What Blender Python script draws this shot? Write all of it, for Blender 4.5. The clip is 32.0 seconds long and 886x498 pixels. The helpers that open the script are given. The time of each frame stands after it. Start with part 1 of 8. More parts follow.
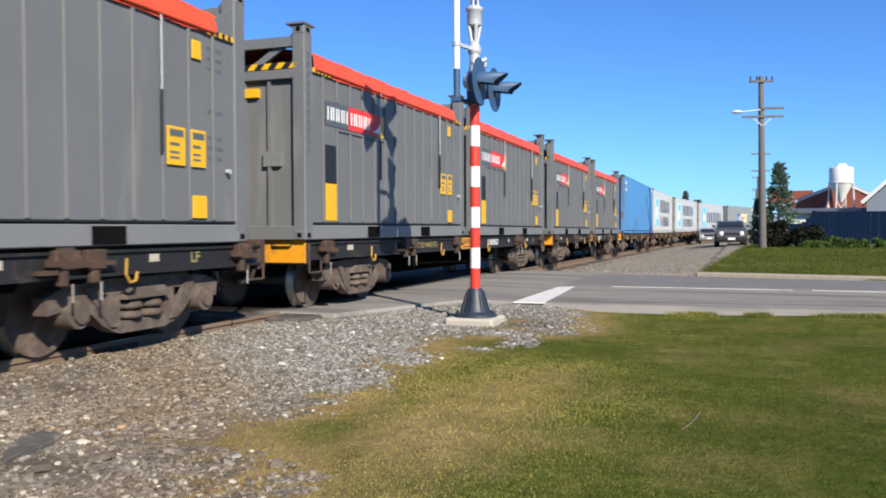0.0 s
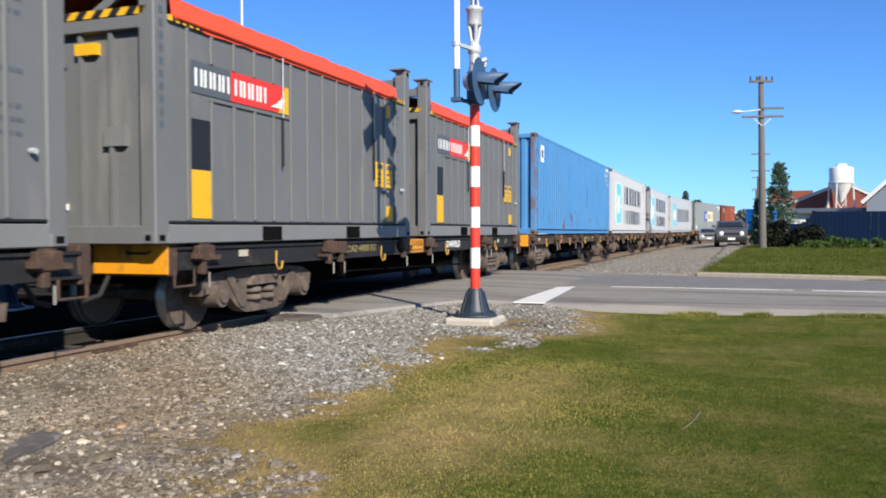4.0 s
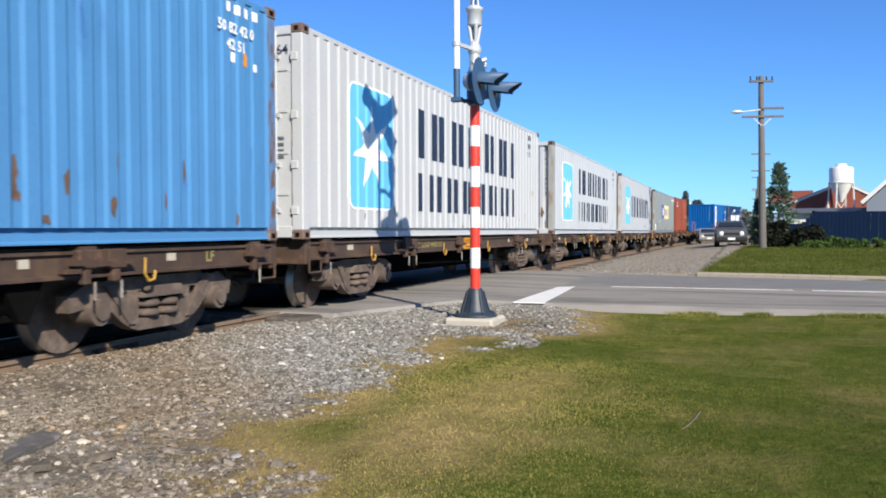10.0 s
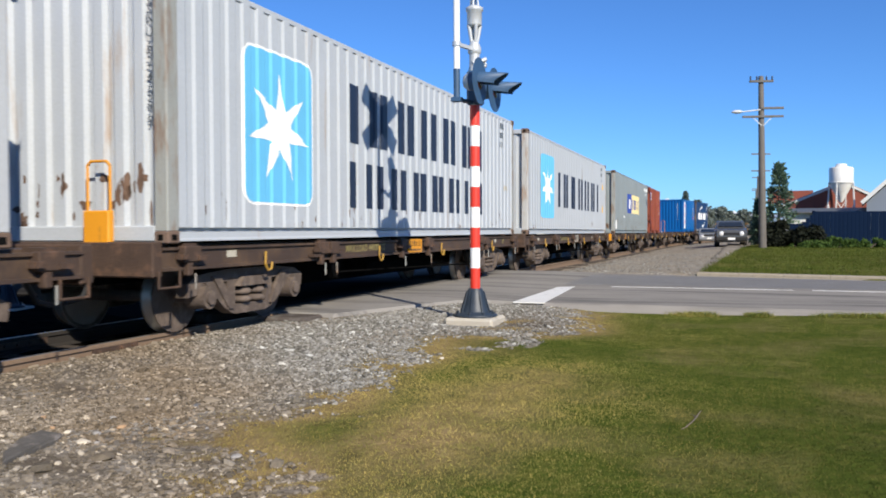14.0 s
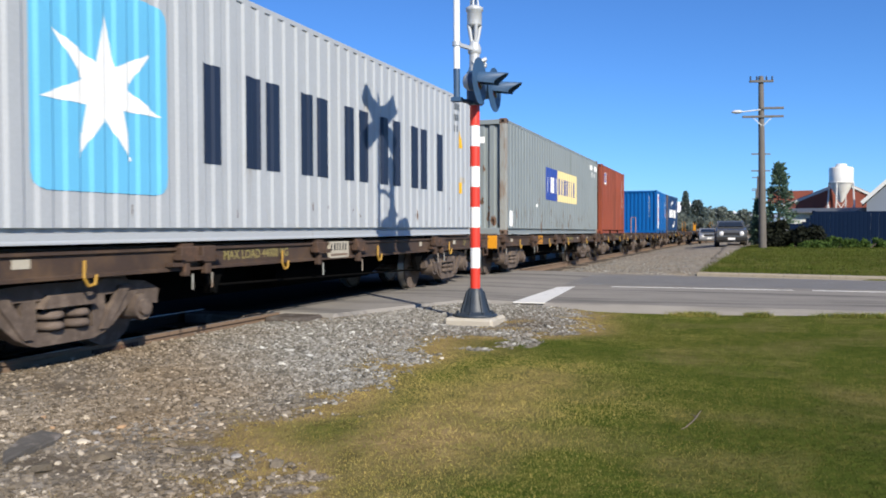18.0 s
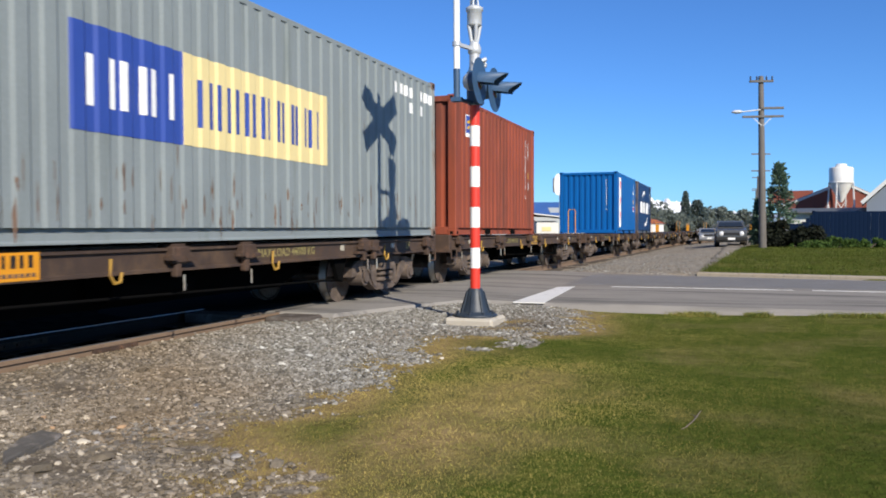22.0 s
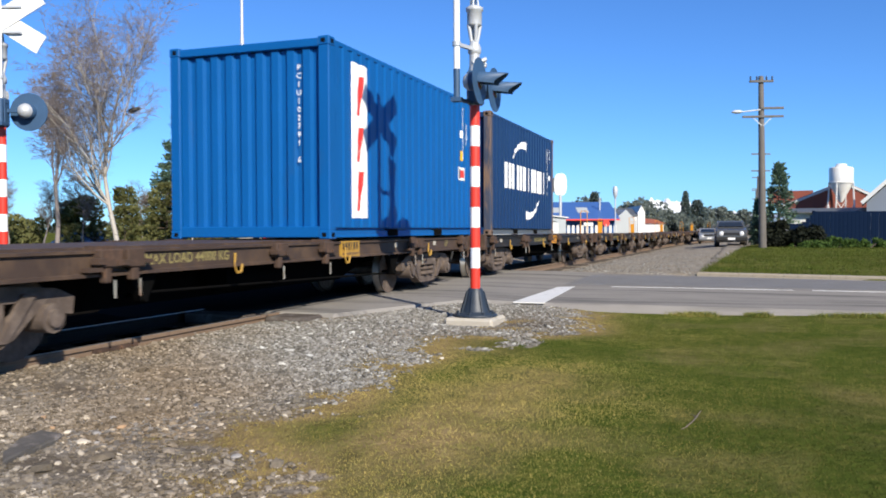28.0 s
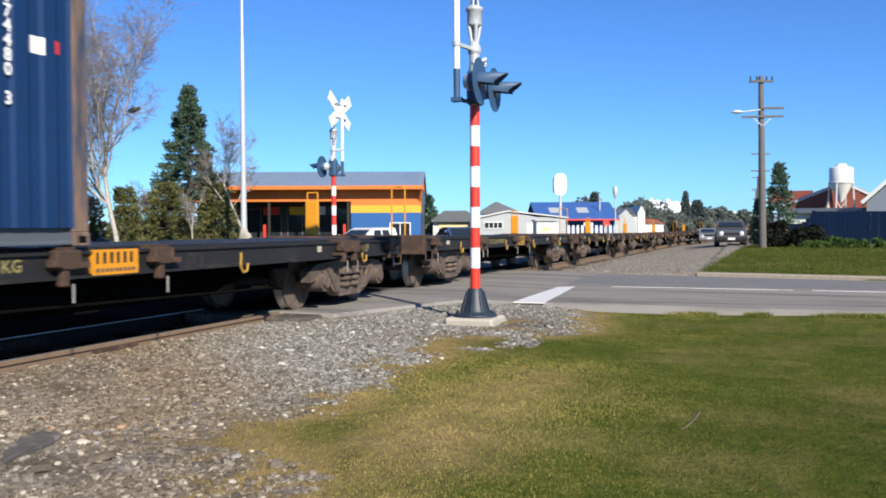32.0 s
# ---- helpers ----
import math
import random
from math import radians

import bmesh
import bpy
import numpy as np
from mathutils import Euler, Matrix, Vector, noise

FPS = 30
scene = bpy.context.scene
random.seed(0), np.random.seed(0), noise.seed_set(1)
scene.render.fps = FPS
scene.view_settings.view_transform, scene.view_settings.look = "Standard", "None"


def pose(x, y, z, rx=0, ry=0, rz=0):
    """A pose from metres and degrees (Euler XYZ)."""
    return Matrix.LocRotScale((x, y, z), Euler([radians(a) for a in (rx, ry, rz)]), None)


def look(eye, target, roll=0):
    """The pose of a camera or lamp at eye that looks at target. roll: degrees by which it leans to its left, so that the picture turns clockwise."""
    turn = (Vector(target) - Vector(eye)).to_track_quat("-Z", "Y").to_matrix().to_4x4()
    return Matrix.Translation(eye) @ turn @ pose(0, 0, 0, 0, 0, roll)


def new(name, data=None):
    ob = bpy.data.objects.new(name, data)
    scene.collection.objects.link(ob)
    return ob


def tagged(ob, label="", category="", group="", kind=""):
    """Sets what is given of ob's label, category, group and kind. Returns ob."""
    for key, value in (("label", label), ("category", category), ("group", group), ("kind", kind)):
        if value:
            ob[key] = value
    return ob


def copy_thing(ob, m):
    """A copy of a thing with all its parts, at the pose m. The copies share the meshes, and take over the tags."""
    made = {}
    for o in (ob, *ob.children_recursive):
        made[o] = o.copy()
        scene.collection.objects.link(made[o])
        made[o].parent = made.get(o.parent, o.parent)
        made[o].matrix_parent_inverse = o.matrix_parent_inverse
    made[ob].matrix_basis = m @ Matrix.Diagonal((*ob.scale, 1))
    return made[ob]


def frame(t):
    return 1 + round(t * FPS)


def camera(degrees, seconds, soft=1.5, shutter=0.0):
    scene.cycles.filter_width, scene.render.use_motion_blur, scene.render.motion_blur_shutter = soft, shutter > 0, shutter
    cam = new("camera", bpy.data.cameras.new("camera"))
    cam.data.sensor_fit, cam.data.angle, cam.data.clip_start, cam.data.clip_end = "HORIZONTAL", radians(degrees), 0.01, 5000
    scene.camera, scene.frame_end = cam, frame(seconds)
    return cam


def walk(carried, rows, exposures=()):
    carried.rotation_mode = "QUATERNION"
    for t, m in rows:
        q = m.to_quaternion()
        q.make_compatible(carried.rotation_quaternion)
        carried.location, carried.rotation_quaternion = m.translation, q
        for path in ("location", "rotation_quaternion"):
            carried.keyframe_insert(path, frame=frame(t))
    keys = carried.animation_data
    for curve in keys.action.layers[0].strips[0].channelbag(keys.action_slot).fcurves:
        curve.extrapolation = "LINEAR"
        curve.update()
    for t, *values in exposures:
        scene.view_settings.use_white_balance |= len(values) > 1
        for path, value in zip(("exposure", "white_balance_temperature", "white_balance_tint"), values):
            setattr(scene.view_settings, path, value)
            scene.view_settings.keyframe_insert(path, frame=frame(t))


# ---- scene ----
# ---- camera: it stands still on its tripod ----
cam = camera(55.92, 32.0, 1.85, 0.25)
EYE = Vector((0, 0, 1.047))
AIM = look(EYE, EYE + Vector((-0.33944, 0.94028, -0.02495)), -0.2276)
walk(cam, [(0, AIM), (32, AIM)], [(0, 0.62), (10, 0.62), (11, 0.46), (14, 0.44), (19, 0.43), (22, 0.38), (24, 0.45), (28, 0.55), (32, 0.57)])

# ---- sky and sun ----
SUN_FROM = Vector((0.602, -0.602, 0.524))
world = bpy.data.worlds.new("sky")
scene.world = world
world.use_nodes = True
wn = world.node_tree.nodes
sky = wn.new("ShaderNodeTexSky")
sky.sky_type = "NISHITA"
sky.sun_disc = False
sky.sun_elevation, sky.sun_rotation = radians(31.6), radians(135)
sky.air_density, sky.dust_density, sky.ozone_density = 0.8, 0.22, 3.0
hue = wn.new("ShaderNodeMix")
hue.data_type, hue.blend_type = "RGBA", "MULTIPLY"
hue.inputs[0].default_value, hue.inputs[7].default_value = 1.0, (0.6, 1.05, 1.62, 1)
world.node_tree.links.new(sky.outputs[0], hue.inputs[6])
wn["Background"].inputs["Strength"].default_value = 0.07
world.node_tree.links.new(hue.outputs[2], wn["Background"].inputs["Color"])
sun_data = bpy.data.lights.new("sun", "SUN")
sun_data.energy, sun_data.angle, sun_data.color = 5.0, radians(0.53), (1.0, 0.915, 0.78)
sun = new("sun", sun_data)
sun.matrix_world = look(SUN_FROM * 100, (0, 0, 0))

# ---- materials ----


def rgb(c):
    return (*c, 1)


def mat(name, col, rough=0.6, metal=0.0, var=0.15, scale=3.0, bump=0.15, fine=60.0, dirt=None, cover=0.35, streak=1.0, dscale=2.0, jitter=0.0):
    """Painted or bare surface: grain at two scales, and dirt or rust of colour `dirt` over the share `cover`, drawn out upright by `streak`."""
    m = bpy.data.materials.new(name)
    m.use_nodes = True
    nt = m.node_tree
    n, link = nt.nodes, nt.links.new
    b = n["Principled BSDF"]
    co = n.new("ShaderNodeTexCoord")
    broad = n.new("ShaderNodeTexNoise")
    broad.inputs["Scale"].default_value, broad.inputs["Detail"].default_value = scale, 6
    link(co.outputs["Object"], broad.inputs["Vector"])
    tint = n.new("ShaderNodeMix")
    tint.data_type = "RGBA"
    tint.inputs[6].default_value = rgb([c * (1 - var) for c in col])
    tint.inputs[7].default_value = rgb([min(1, c * (1 + var)) for c in col])
    link(broad.outputs["Fac"], tint.inputs[0])
    out = tint.outputs[2]
    if jitter:
        info = n.new("ShaderNodeObjectInfo")
        hsv = n.new("ShaderNodeHueSaturation")
        span = n.new("ShaderNodeMapRange")
        span.inputs["To Min"].default_value, span.inputs["To Max"].default_value = 1 - jitter, 1 + jitter
        link(info.outputs["Random"], span.inputs["Value"])
        link(span.outputs[0], hsv.inputs["Value"])
        link(out, hsv.inputs["Color"])
        out = hsv.outputs[0]
    small = n.new("ShaderNodeTexNoise")
    small.inputs["Scale"].default_value, small.inputs["Detail"].default_value = fine, 4
    link(co.outputs["Object"], small.inputs["Vector"])
    b.inputs["Roughness"].default_value = rough
    if dirt:
        mp = n.new("ShaderNodeMapping")
        mp.inputs["Scale"].default_value = (1, 1, 1 / streak)
        link(co.outputs["Object"], mp.inputs["Vector"])
        dn = n.new("ShaderNodeTexNoise")
        dn.inputs["Scale"].default_value, dn.inputs["Detail"].default_value = dscale, 9
        dn.inputs["Roughness"].default_value = 0.68
        link(mp.outputs[0], dn.inputs["Vector"])
        ramp = n.new("ShaderNodeValToRGB")
        ramp.color_ramp.elements[0].position = 0.68 - 0.4 * cover
        ramp.color_ramp.elements[1].position = 0.80 - 0.3 * cover
        link(dn.outputs["Fac"], ramp.inputs["Fac"])
        dm = n.new("ShaderNodeMix")
        dm.data_type = "RGBA"
        dm.inputs[7].default_value = rgb(dirt)
        link(out, dm.inputs[6])
        link(ramp.outputs["Color"], dm.inputs[0])
        out = dm.outputs[2]
        rr = n.new("ShaderNodeMapRange")
        rr.inputs["To Min"].default_value, rr.inputs["To Max"].default_value = rough, 0.9
        link(ramp.outputs["Color"], rr.inputs["Value"])
        link(rr.outputs[0], b.inputs["Roughness"])
    grain = n.new("ShaderNodeMix")
    grain.data_type, grain.blend_type = "RGBA", "OVERLAY"
    grain.inputs[0].default_value = 0.12
    link(out, grain.inputs[6])
    link(small.outputs["Fac"], grain.inputs[7])
    link(grain.outputs[2], b.inputs["Base Color"])
    b.inputs["Metallic"].default_value = metal
    if bump:
        bp = n.new("ShaderNodeBump")
        bp.inputs["Strength"].default_value, bp.inputs["Distance"].default_value = bump, 0.01
        link(small.outputs["Fac"], bp.inputs["Height"])
        link(bp.outputs[0], b.inputs["Normal"])
    return m


def leafy(name, col, col2, trans=0.35):
    """Foliage or grass: every blade or leaf its own shade between two colours."""
    m = bpy.data.materials.new(name)
    m.use_nodes = True
    nt = m.node_tree
    n, link = nt.nodes, nt.links.new
    b = n["Principled BSDF"]
    geo = n.new("ShaderNodeNewGeometry")
    ramp = n.new("ShaderNodeMix")
    ramp.data_type = "RGBA"
    ramp.inputs[6].default_value, ramp.inputs[7].default_value = rgb(col), rgb(col2)
    link(geo.outputs["Random Per Island"], ramp.inputs[0])
    link(ramp.outputs[2], b.inputs["Base Color"])
    b.inputs["Roughness"].default_value, b.inputs["Specular IOR Level"].default_value = 0.75, 0.12
    if trans:
        tr = n.new("ShaderNodeBsdfTranslucent")
        link(ramp.outputs[2], tr.inputs["Color"])
        mix = n.new("ShaderNodeMixShader")
        mix.inputs[0].default_value = trans
        link(b.outputs[0], mix.inputs[1])
        link(tr.outputs[0], mix.inputs[2])
        link(mix.outputs[0], n["Material Output"].inputs["Surface"])
    return m


RUST = (0.13, 0.065, 0.035)
M = {
    "grey_coal": mat("weathered_grey_paint", (0.1283, 0.1328, 0.1345), 0.55, 0, 0.12, 1.2, 0.05, 40, (0.1681, 0.1664, 0.1637), 0.3, 6, 3),
    "grey_sill": mat("grey_sill_paint", (0.1637, 0.1681, 0.1681), 0.5, 0, 0.12, 1.5, 0.05, 40),
    "tarp": mat("red_tarpaulin", (0.7257, 0.0752, 0.0266), 0.5, 0, 0.15, 2.5, 0.3, 14, (0.4868, 0.0531, 0.0266), 0.15, 1, 3),
    "yellow": mat("yellow_plate_paint", (0.6638, 0.3717, 0.0089), 0.5, 0, 0.1, 4, 0.03, 50, (0.354, 0.2213, 0.0531), 0.22, 3, 5),
    "orange": mat("orange_yellow_paint", (0.6372, 0.2655, 0.0106), 0.5, 0, 0.12, 4, 0.05, 50, RUST, 0.25, 2, 5),
    "black": mat("black_paint", (0.0106, 0.0106, 0.0115), 0.5, 0, 0.3, 3, 0.05, 60),
    # Near-black for solid blocks that paint the shade inside holes.
    "hollow": mat("dark_hollow", (0.0071, 0.0071, 0.0071), 0.9, 0, 0.2, 3, 0),
    "sill_black": mat("dusty_black_wagon_paint", (0.0115, 0.0115, 0.0124), 0.65, 0, 0.3, 2, 0.1, 40, (0.0531, 0.0354, 0.0248), 0.28, 1.5, 4),
    "sill_brown": mat("rusty_brown_wagon_paint", (0.0487, 0.0301, 0.0212), 0.7, 0, 0.3, 2, 0.15, 40, (0.0885, 0.0531, 0.031), 0.5, 1.5, 4),
    "rust": mat("rusty_steel", (0.0531, 0.031, 0.0204), 0.85, 0, 0.35, 6, 0.4, 50, (0.115, 0.062, 0.0372), 0.4, 1, 7),
    "bogie": mat("dusty_brown_cast_steel", (0.085, 0.063, 0.05), 0.85, 0, 0.35, 5, 0.4, 45, (0.15, 0.115, 0.092), 0.5, 1, 6),
    "tread": mat("bright_worn_steel", (0.3363, 0.3186, 0.2921), 0.45, 0.8, 0.1, 8, 0.05),
    "rail": mat("rusty_rail_steel", (0.177, 0.1195, 0.0779), 0.85, 0, 0.25, 5, 0.2, 60, (0.115, 0.0752, 0.0513), 0.4, 1, 5),
    "sleeper": mat("weathered_sleeper_timber", (0.0885, 0.0752, 0.0664), 0.9, 0, 0.3, 4, 0.5, 50, (0.1416, 0.1328, 0.1239), 0.4, 1, 4),
    "blue": mat("faded_light_blue_paint", (0.0664, 0.208, 0.4204), 0.45, 0, 0.14, 1.4, 0.05, 40, (0.031, 0.115, 0.3186), 0.22, 5, 3),
    "rustpaint": mat("flaking_rust_patch", (0.125, 0.075, 0.05), 0.9, 0, 0.4, 8, 0.4, 40, (0.06, 0.038, 0.028), 0.45, 1, 9),
    "white_c": mat("chalky_pale_grey_paint", (0.3717, 0.3956, 0.4204), 0.5, 0, 0.07, 1.5, 0.03, 40, (0.2655, 0.2478, 0.2213), 0.16, 7, 3),
    "white_a": mat("chalky_white_grey_paint", (0.4336, 0.4469, 0.4558), 0.5, 0, 0.07, 1.5, 0.03, 40, (0.3982, 0.354, 0.3009), 0.16, 7, 3),
    "white_b": mat("rust_streaked_white_paint", (0.4071, 0.4336, 0.4602), 0.5, 0, 0.08, 1.5, 0.03, 40, (0.3186, 0.2213, 0.1416), 0.2, 9, 3.5),
    "greygreen": mat("faded_grey_green_paint", (0.208, 0.2372, 0.2434), 0.5, 0, 0.12, 1.4, 0.05, 40, (0.1681, 0.1947, 0.1947), 0.3, 8, 3),
    "red": mat("faded_red_oxide_paint", (0.245, 0.06, 0.032), 0.6, 0, 0.25, 1.1, 0.05, 40, (0.13, 0.045, 0.032), 0.5, 9, 2.2),
    "vivid": mat("bright_blue_paint", (0.0027, 0.0867, 0.2921), 0.4, 0, 0.1, 1.3, 0.04, 40, (0.0071, 0.0752, 0.2301), 0.2, 5, 3),
    "navy": mat("dark_navy_paint", (0.0089, 0.0327, 0.0991), 0.42, 0, 0.15, 1.3, 0.04, 40, (0.0266, 0.0398, 0.0796), 0.15, 7, 3),
    "mark_navy": mat("navy_marking_film", (0.0106, 0.0195, 0.0443), 0.5, 0, 0.2, 3, 0),
    "mark_sky": mat("light_blue_marking_film", (0.1239, 0.4425, 0.6903), 0.5, 0, 0.08, 2, 0),
    "mark_white": mat("white_marking_film", (0.80, 0.80, 0.78), 0.5, 0, 0.06, 3, 0),
    "mark_red": mat("red_marking_film", (0.6372, 0.0354, 0.0266), 0.5, 0, 0.1, 3, 0),
    "mark_slate": mat("slate_marking_film", (0.0796, 0.0929, 0.1062), 0.5, 0, 0.1, 3, 0),
    "mark_cream": mat("cream_marking_film", (0.708, 0.5841, 0.2832), 0.5, 0, 0.08, 3, 0),
    "mark_royal": mat("royal_blue_marking_film", (0.0266, 0.062, 0.2921), 0.5, 0, 0.1, 3, 0),
    "mark_faded": mat("faded_stencil_paint", (0.354, 0.3009, 0.2124), 0.7, 0, 0.3, 30, 0),
    "hook": mat("dull_yellow_paint", (0.3717, 0.2124, 0.031), 0.6, 0, 0.2, 8, 0.1, 50, RUST, 0.35, 1, 9),
    "stencil": mat("worn_yellow_stencil", (0.25, 0.21, 0.075), 0.7, 0, 0.35, 30, 0, 60, (0.05, 0.035, 0.025), 0.4, 1, 25),
    "mast_red": mat("signal_red_paint", (0.6372, 0.0398, 0.0221), 0.45, 0, 0.1, 5, 0.03),
    "mast_white": mat("signal_white_paint", (0.82, 0.82, 0.80), 0.45, 0, 0.05, 5, 0.03),
    "mast_black": mat("signal_blue_black_paint", (0.018, 0.028, 0.043), 0.5, 0, 0.25, 6, 0.06, 50),
    # Black enamel with the reflected sky put into its colour as blue.
    "sky_tint_head": mat("blue_black_lamp_enamel", (0.032, 0.078, 0.155), 0.55, 0, 0.2, 6, 0.05, 50),
    "galv": mat("galvanised_steel", (0.47, 0.49, 0.51), 0.5, 0.25, 0.12, 9, 0.05),
    "concrete": mat("pale_concrete", (0.4071, 0.3717, 0.3097), 0.9, 0, 0.15, 6, 0.3, 60, (0.2921, 0.2655, 0.2213), 0.3, 1, 5),
    "kerb": mat("stained_kerb_concrete", (0.2921, 0.2522, 0.1903), 0.9, 0, 0.2, 4, 0.3, 60, (0.177, 0.1505, 0.115), 0.35, 1, 5),
    # Near-black base colour that stands in for the shade beneath the wagons.
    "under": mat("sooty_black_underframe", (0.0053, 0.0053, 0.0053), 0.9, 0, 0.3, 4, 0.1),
    "label": mat("dusty_label_paint", (0.4071, 0.3717, 0.3009), 0.7, 0, 0.2, 20, 0),
    # Distance haze is put into these leaves as a paler, bluish colour.
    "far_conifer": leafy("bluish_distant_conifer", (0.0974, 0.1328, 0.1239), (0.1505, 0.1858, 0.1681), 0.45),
    # Cladding whose blue-grey colour stands in for a wall in shade.
    "blue_wall": mat("pale_blue_grey_cladding", (0.177, 0.208, 0.2566), 0.8, 0, 0.08, 1, 0.05),
    "silver": mat("silver_grey_car_paint", (0.239, 0.2478, 0.2566), 0.35, 0.2, 0.04, 3, 0),
    "rustpost": mat("rust_streaked_post_paint", (0.2655, 0.2743, 0.2566), 0.7, 0, 0.15, 3, 0.2, 40, (0.1858, 0.1106, 0.0664), 0.5, 5, 6),
    "navypost": mat("rust_streaked_navy_paint", (0.031, 0.0443, 0.0796), 0.7, 0, 0.2, 3, 0.2, 40, (0.1947, 0.1239, 0.0796), 0.6, 6, 6),
    "bluepost": mat("rust_streaked_blue_paint", (0.07, 0.20, 0.40), 0.6, 0, 0.2, 3, 0.2, 40, (0.13, 0.075, 0.05), 0.6, 4, 6),
    "palepost": mat("rust_streaked_pale_paint", (0.40, 0.40, 0.39), 0.65, 0, 0.15, 3, 0.2, 40, (0.26, 0.16, 0.09), 0.5, 5, 6),
    "casting": mat("rusty_corner_casting", (0.13, 0.085, 0.062), 0.85, 0, 0.35, 7, 0.3, 50, (0.22, 0.2, 0.18), 0.35, 1, 8),
    "lens": mat("red_lamp_lens", (0.05, 0.008, 0.008), 0.15, 0, 0.1, 5, 0),
    "timber": mat("weathered_pole_timber", (0.1195, 0.1097, 0.0991), 0.85, 0, 0.25, 4, 0.4, 30, (0.0974, 0.0841, 0.0708), 0.4, 12, 4),
    "bark": mat("tree_bark", (0.0974, 0.0752, 0.0575), 0.9, 0, 0.3, 4, 0.5, 25),
    "birch": mat("pale_birch_bark", (0.3982, 0.3629, 0.3186), 0.8, 0, 0.15, 4, 0.3, 25, (0.0708, 0.062, 0.0531), 0.3, 0.4, 7),
    "twig": mat("bare_twig_bark", (0.2213, 0.1876, 0.1726), 0.85, 0, 0.25, 4, 0),
    "conifer": leafy("dark_conifer_foliage", (0.0575, 0.1106, 0.0796), (0.146, 0.2124, 0.1416)),
    "shrub": leafy("olive_shrub_foliage", (0.1062, 0.1195, 0.0443), (0.2036, 0.1991, 0.0796)),
    "hedge": leafy("green_hedge_foliage", (0.0443, 0.0885, 0.0221), (0.1062, 0.1681, 0.0398)),
    # Near-black leaves; on the low hedges they stand in for shade.
    "near_black_leaf": leafy("dark_low_hedge", (0.0089, 0.0115, 0.008), (0.0195, 0.023, 0.0133), 0.1),
    # Far foliage, likewise paled in its colour for haze.
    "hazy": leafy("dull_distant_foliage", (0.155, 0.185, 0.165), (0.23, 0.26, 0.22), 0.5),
    "glass": mat("dark_window_glass", (0.02, 0.025, 0.03), 0.08, 0, 0.2, 2, 0),
    "tyre": mat("tyre_rubber", (0.0133, 0.0133, 0.0133), 0.85, 0, 0.2, 8, 0.1),
    "shop_orange": mat("orange_wall_paint", (0.6726, 0.1681, 0.0266), 0.6, 0, 0.06, 1, 0.03),
    "shop_yellow": mat("yellow_wall_paint", (0.708, 0.3717, 0.0266), 0.6, 0, 0.06, 1, 0.03),
    "shop_blue": mat("blue_wall_paint", (0.013, 0.095, 0.29), 0.6, 0, 0.06, 1, 0.03),
    "shop_dark": mat("dark_shopfront", (0.031, 0.0248, 0.023), 0.4, 0, 0.3, 1.5, 0),
    "roof_blue": mat("blue_grey_roof_iron", (0.2036, 0.2655, 0.3363), 0.45, 0.0, 0.1, 1, 0.1, 20),
    "roof_royal": mat("royal_blue_roof_iron", (0.0443, 0.115, 0.3186), 0.5, 0.0, 0.1, 1, 0.1, 20),
    "roof_dark": mat("dark_roof_iron", (0.0885, 0.0974, 0.1062), 0.6, 0, 0.12, 1, 0.1, 20),
    "roof_red": mat("rusty_red_roof_iron", (0.2124, 0.0531, 0.031), 0.65, 0, 0.2, 1, 0.1, 20, (0.115, 0.0531, 0.0354), 0.35, 4, 2),
    "wall_white": mat("white_wall_paint", (0.62, 0.62, 0.6), 0.7, 0, 0.06, 1, 0.05),
    "wall_grey": mat("grey_wall_cladding", (0.3717, 0.3982, 0.4071), 0.7, 0, 0.08, 1, 0.05),
    # Blue steel, its colour darkened in place of the shade on it.
    "fence": mat("dark_blue_fence_steel", (0.0053, 0.0119, 0.0301), 0.9, 0, 0.12, 1.5, 0.05, 20, jitter=0.05),
    "silo": mat("off_white_silo_steel", (0.70, 0.70, 0.67), 0.45, 0, 0.08, 2, 0.05, 30, (0.45, 0.38, 0.30), 0.2, 6, 3),
    "suv": mat("dark_grey_car_paint", (0.1062, 0.1106, 0.115), 0.25, 0.3, 0.05, 3, 0),
    "car_white": mat("white_car_paint", (0.66, 0.67, 0.68), 0.3, 0, 0.04, 3, 0),
    "car_blue": mat("blue_car_paint", (0.0531, 0.1062, 0.2124), 0.3, 0.2, 0.04, 3, 0),
    "lampglass": mat("lamp_glass", (0.7257, 0.7345, 0.7522), 0.15, 0.2, 0.03, 5, 0),
    "roadline": mat("worn_white_road_paint", (0.6372, 0.6283, 0.6018), 0.7, 0, 0.1, 3, 0.15, 60, (0.2921, 0.2832, 0.2743), 0.28, 1, 5),
}


for chalky in ("blue", "vivid", "navy", "red", "greygreen"):
    M[chalky].node_tree.nodes["Principled BSDF"].inputs["Specular IOR Level"].default_value = 0.22
for dull in ("fence", "under", "hollow", "sleeper"):
    M[dull].node_tree.nodes["Principled BSDF"].inputs["Specular IOR Level"].default_value = 0.0


def pick(*names):
    return [M[k] for k in names]


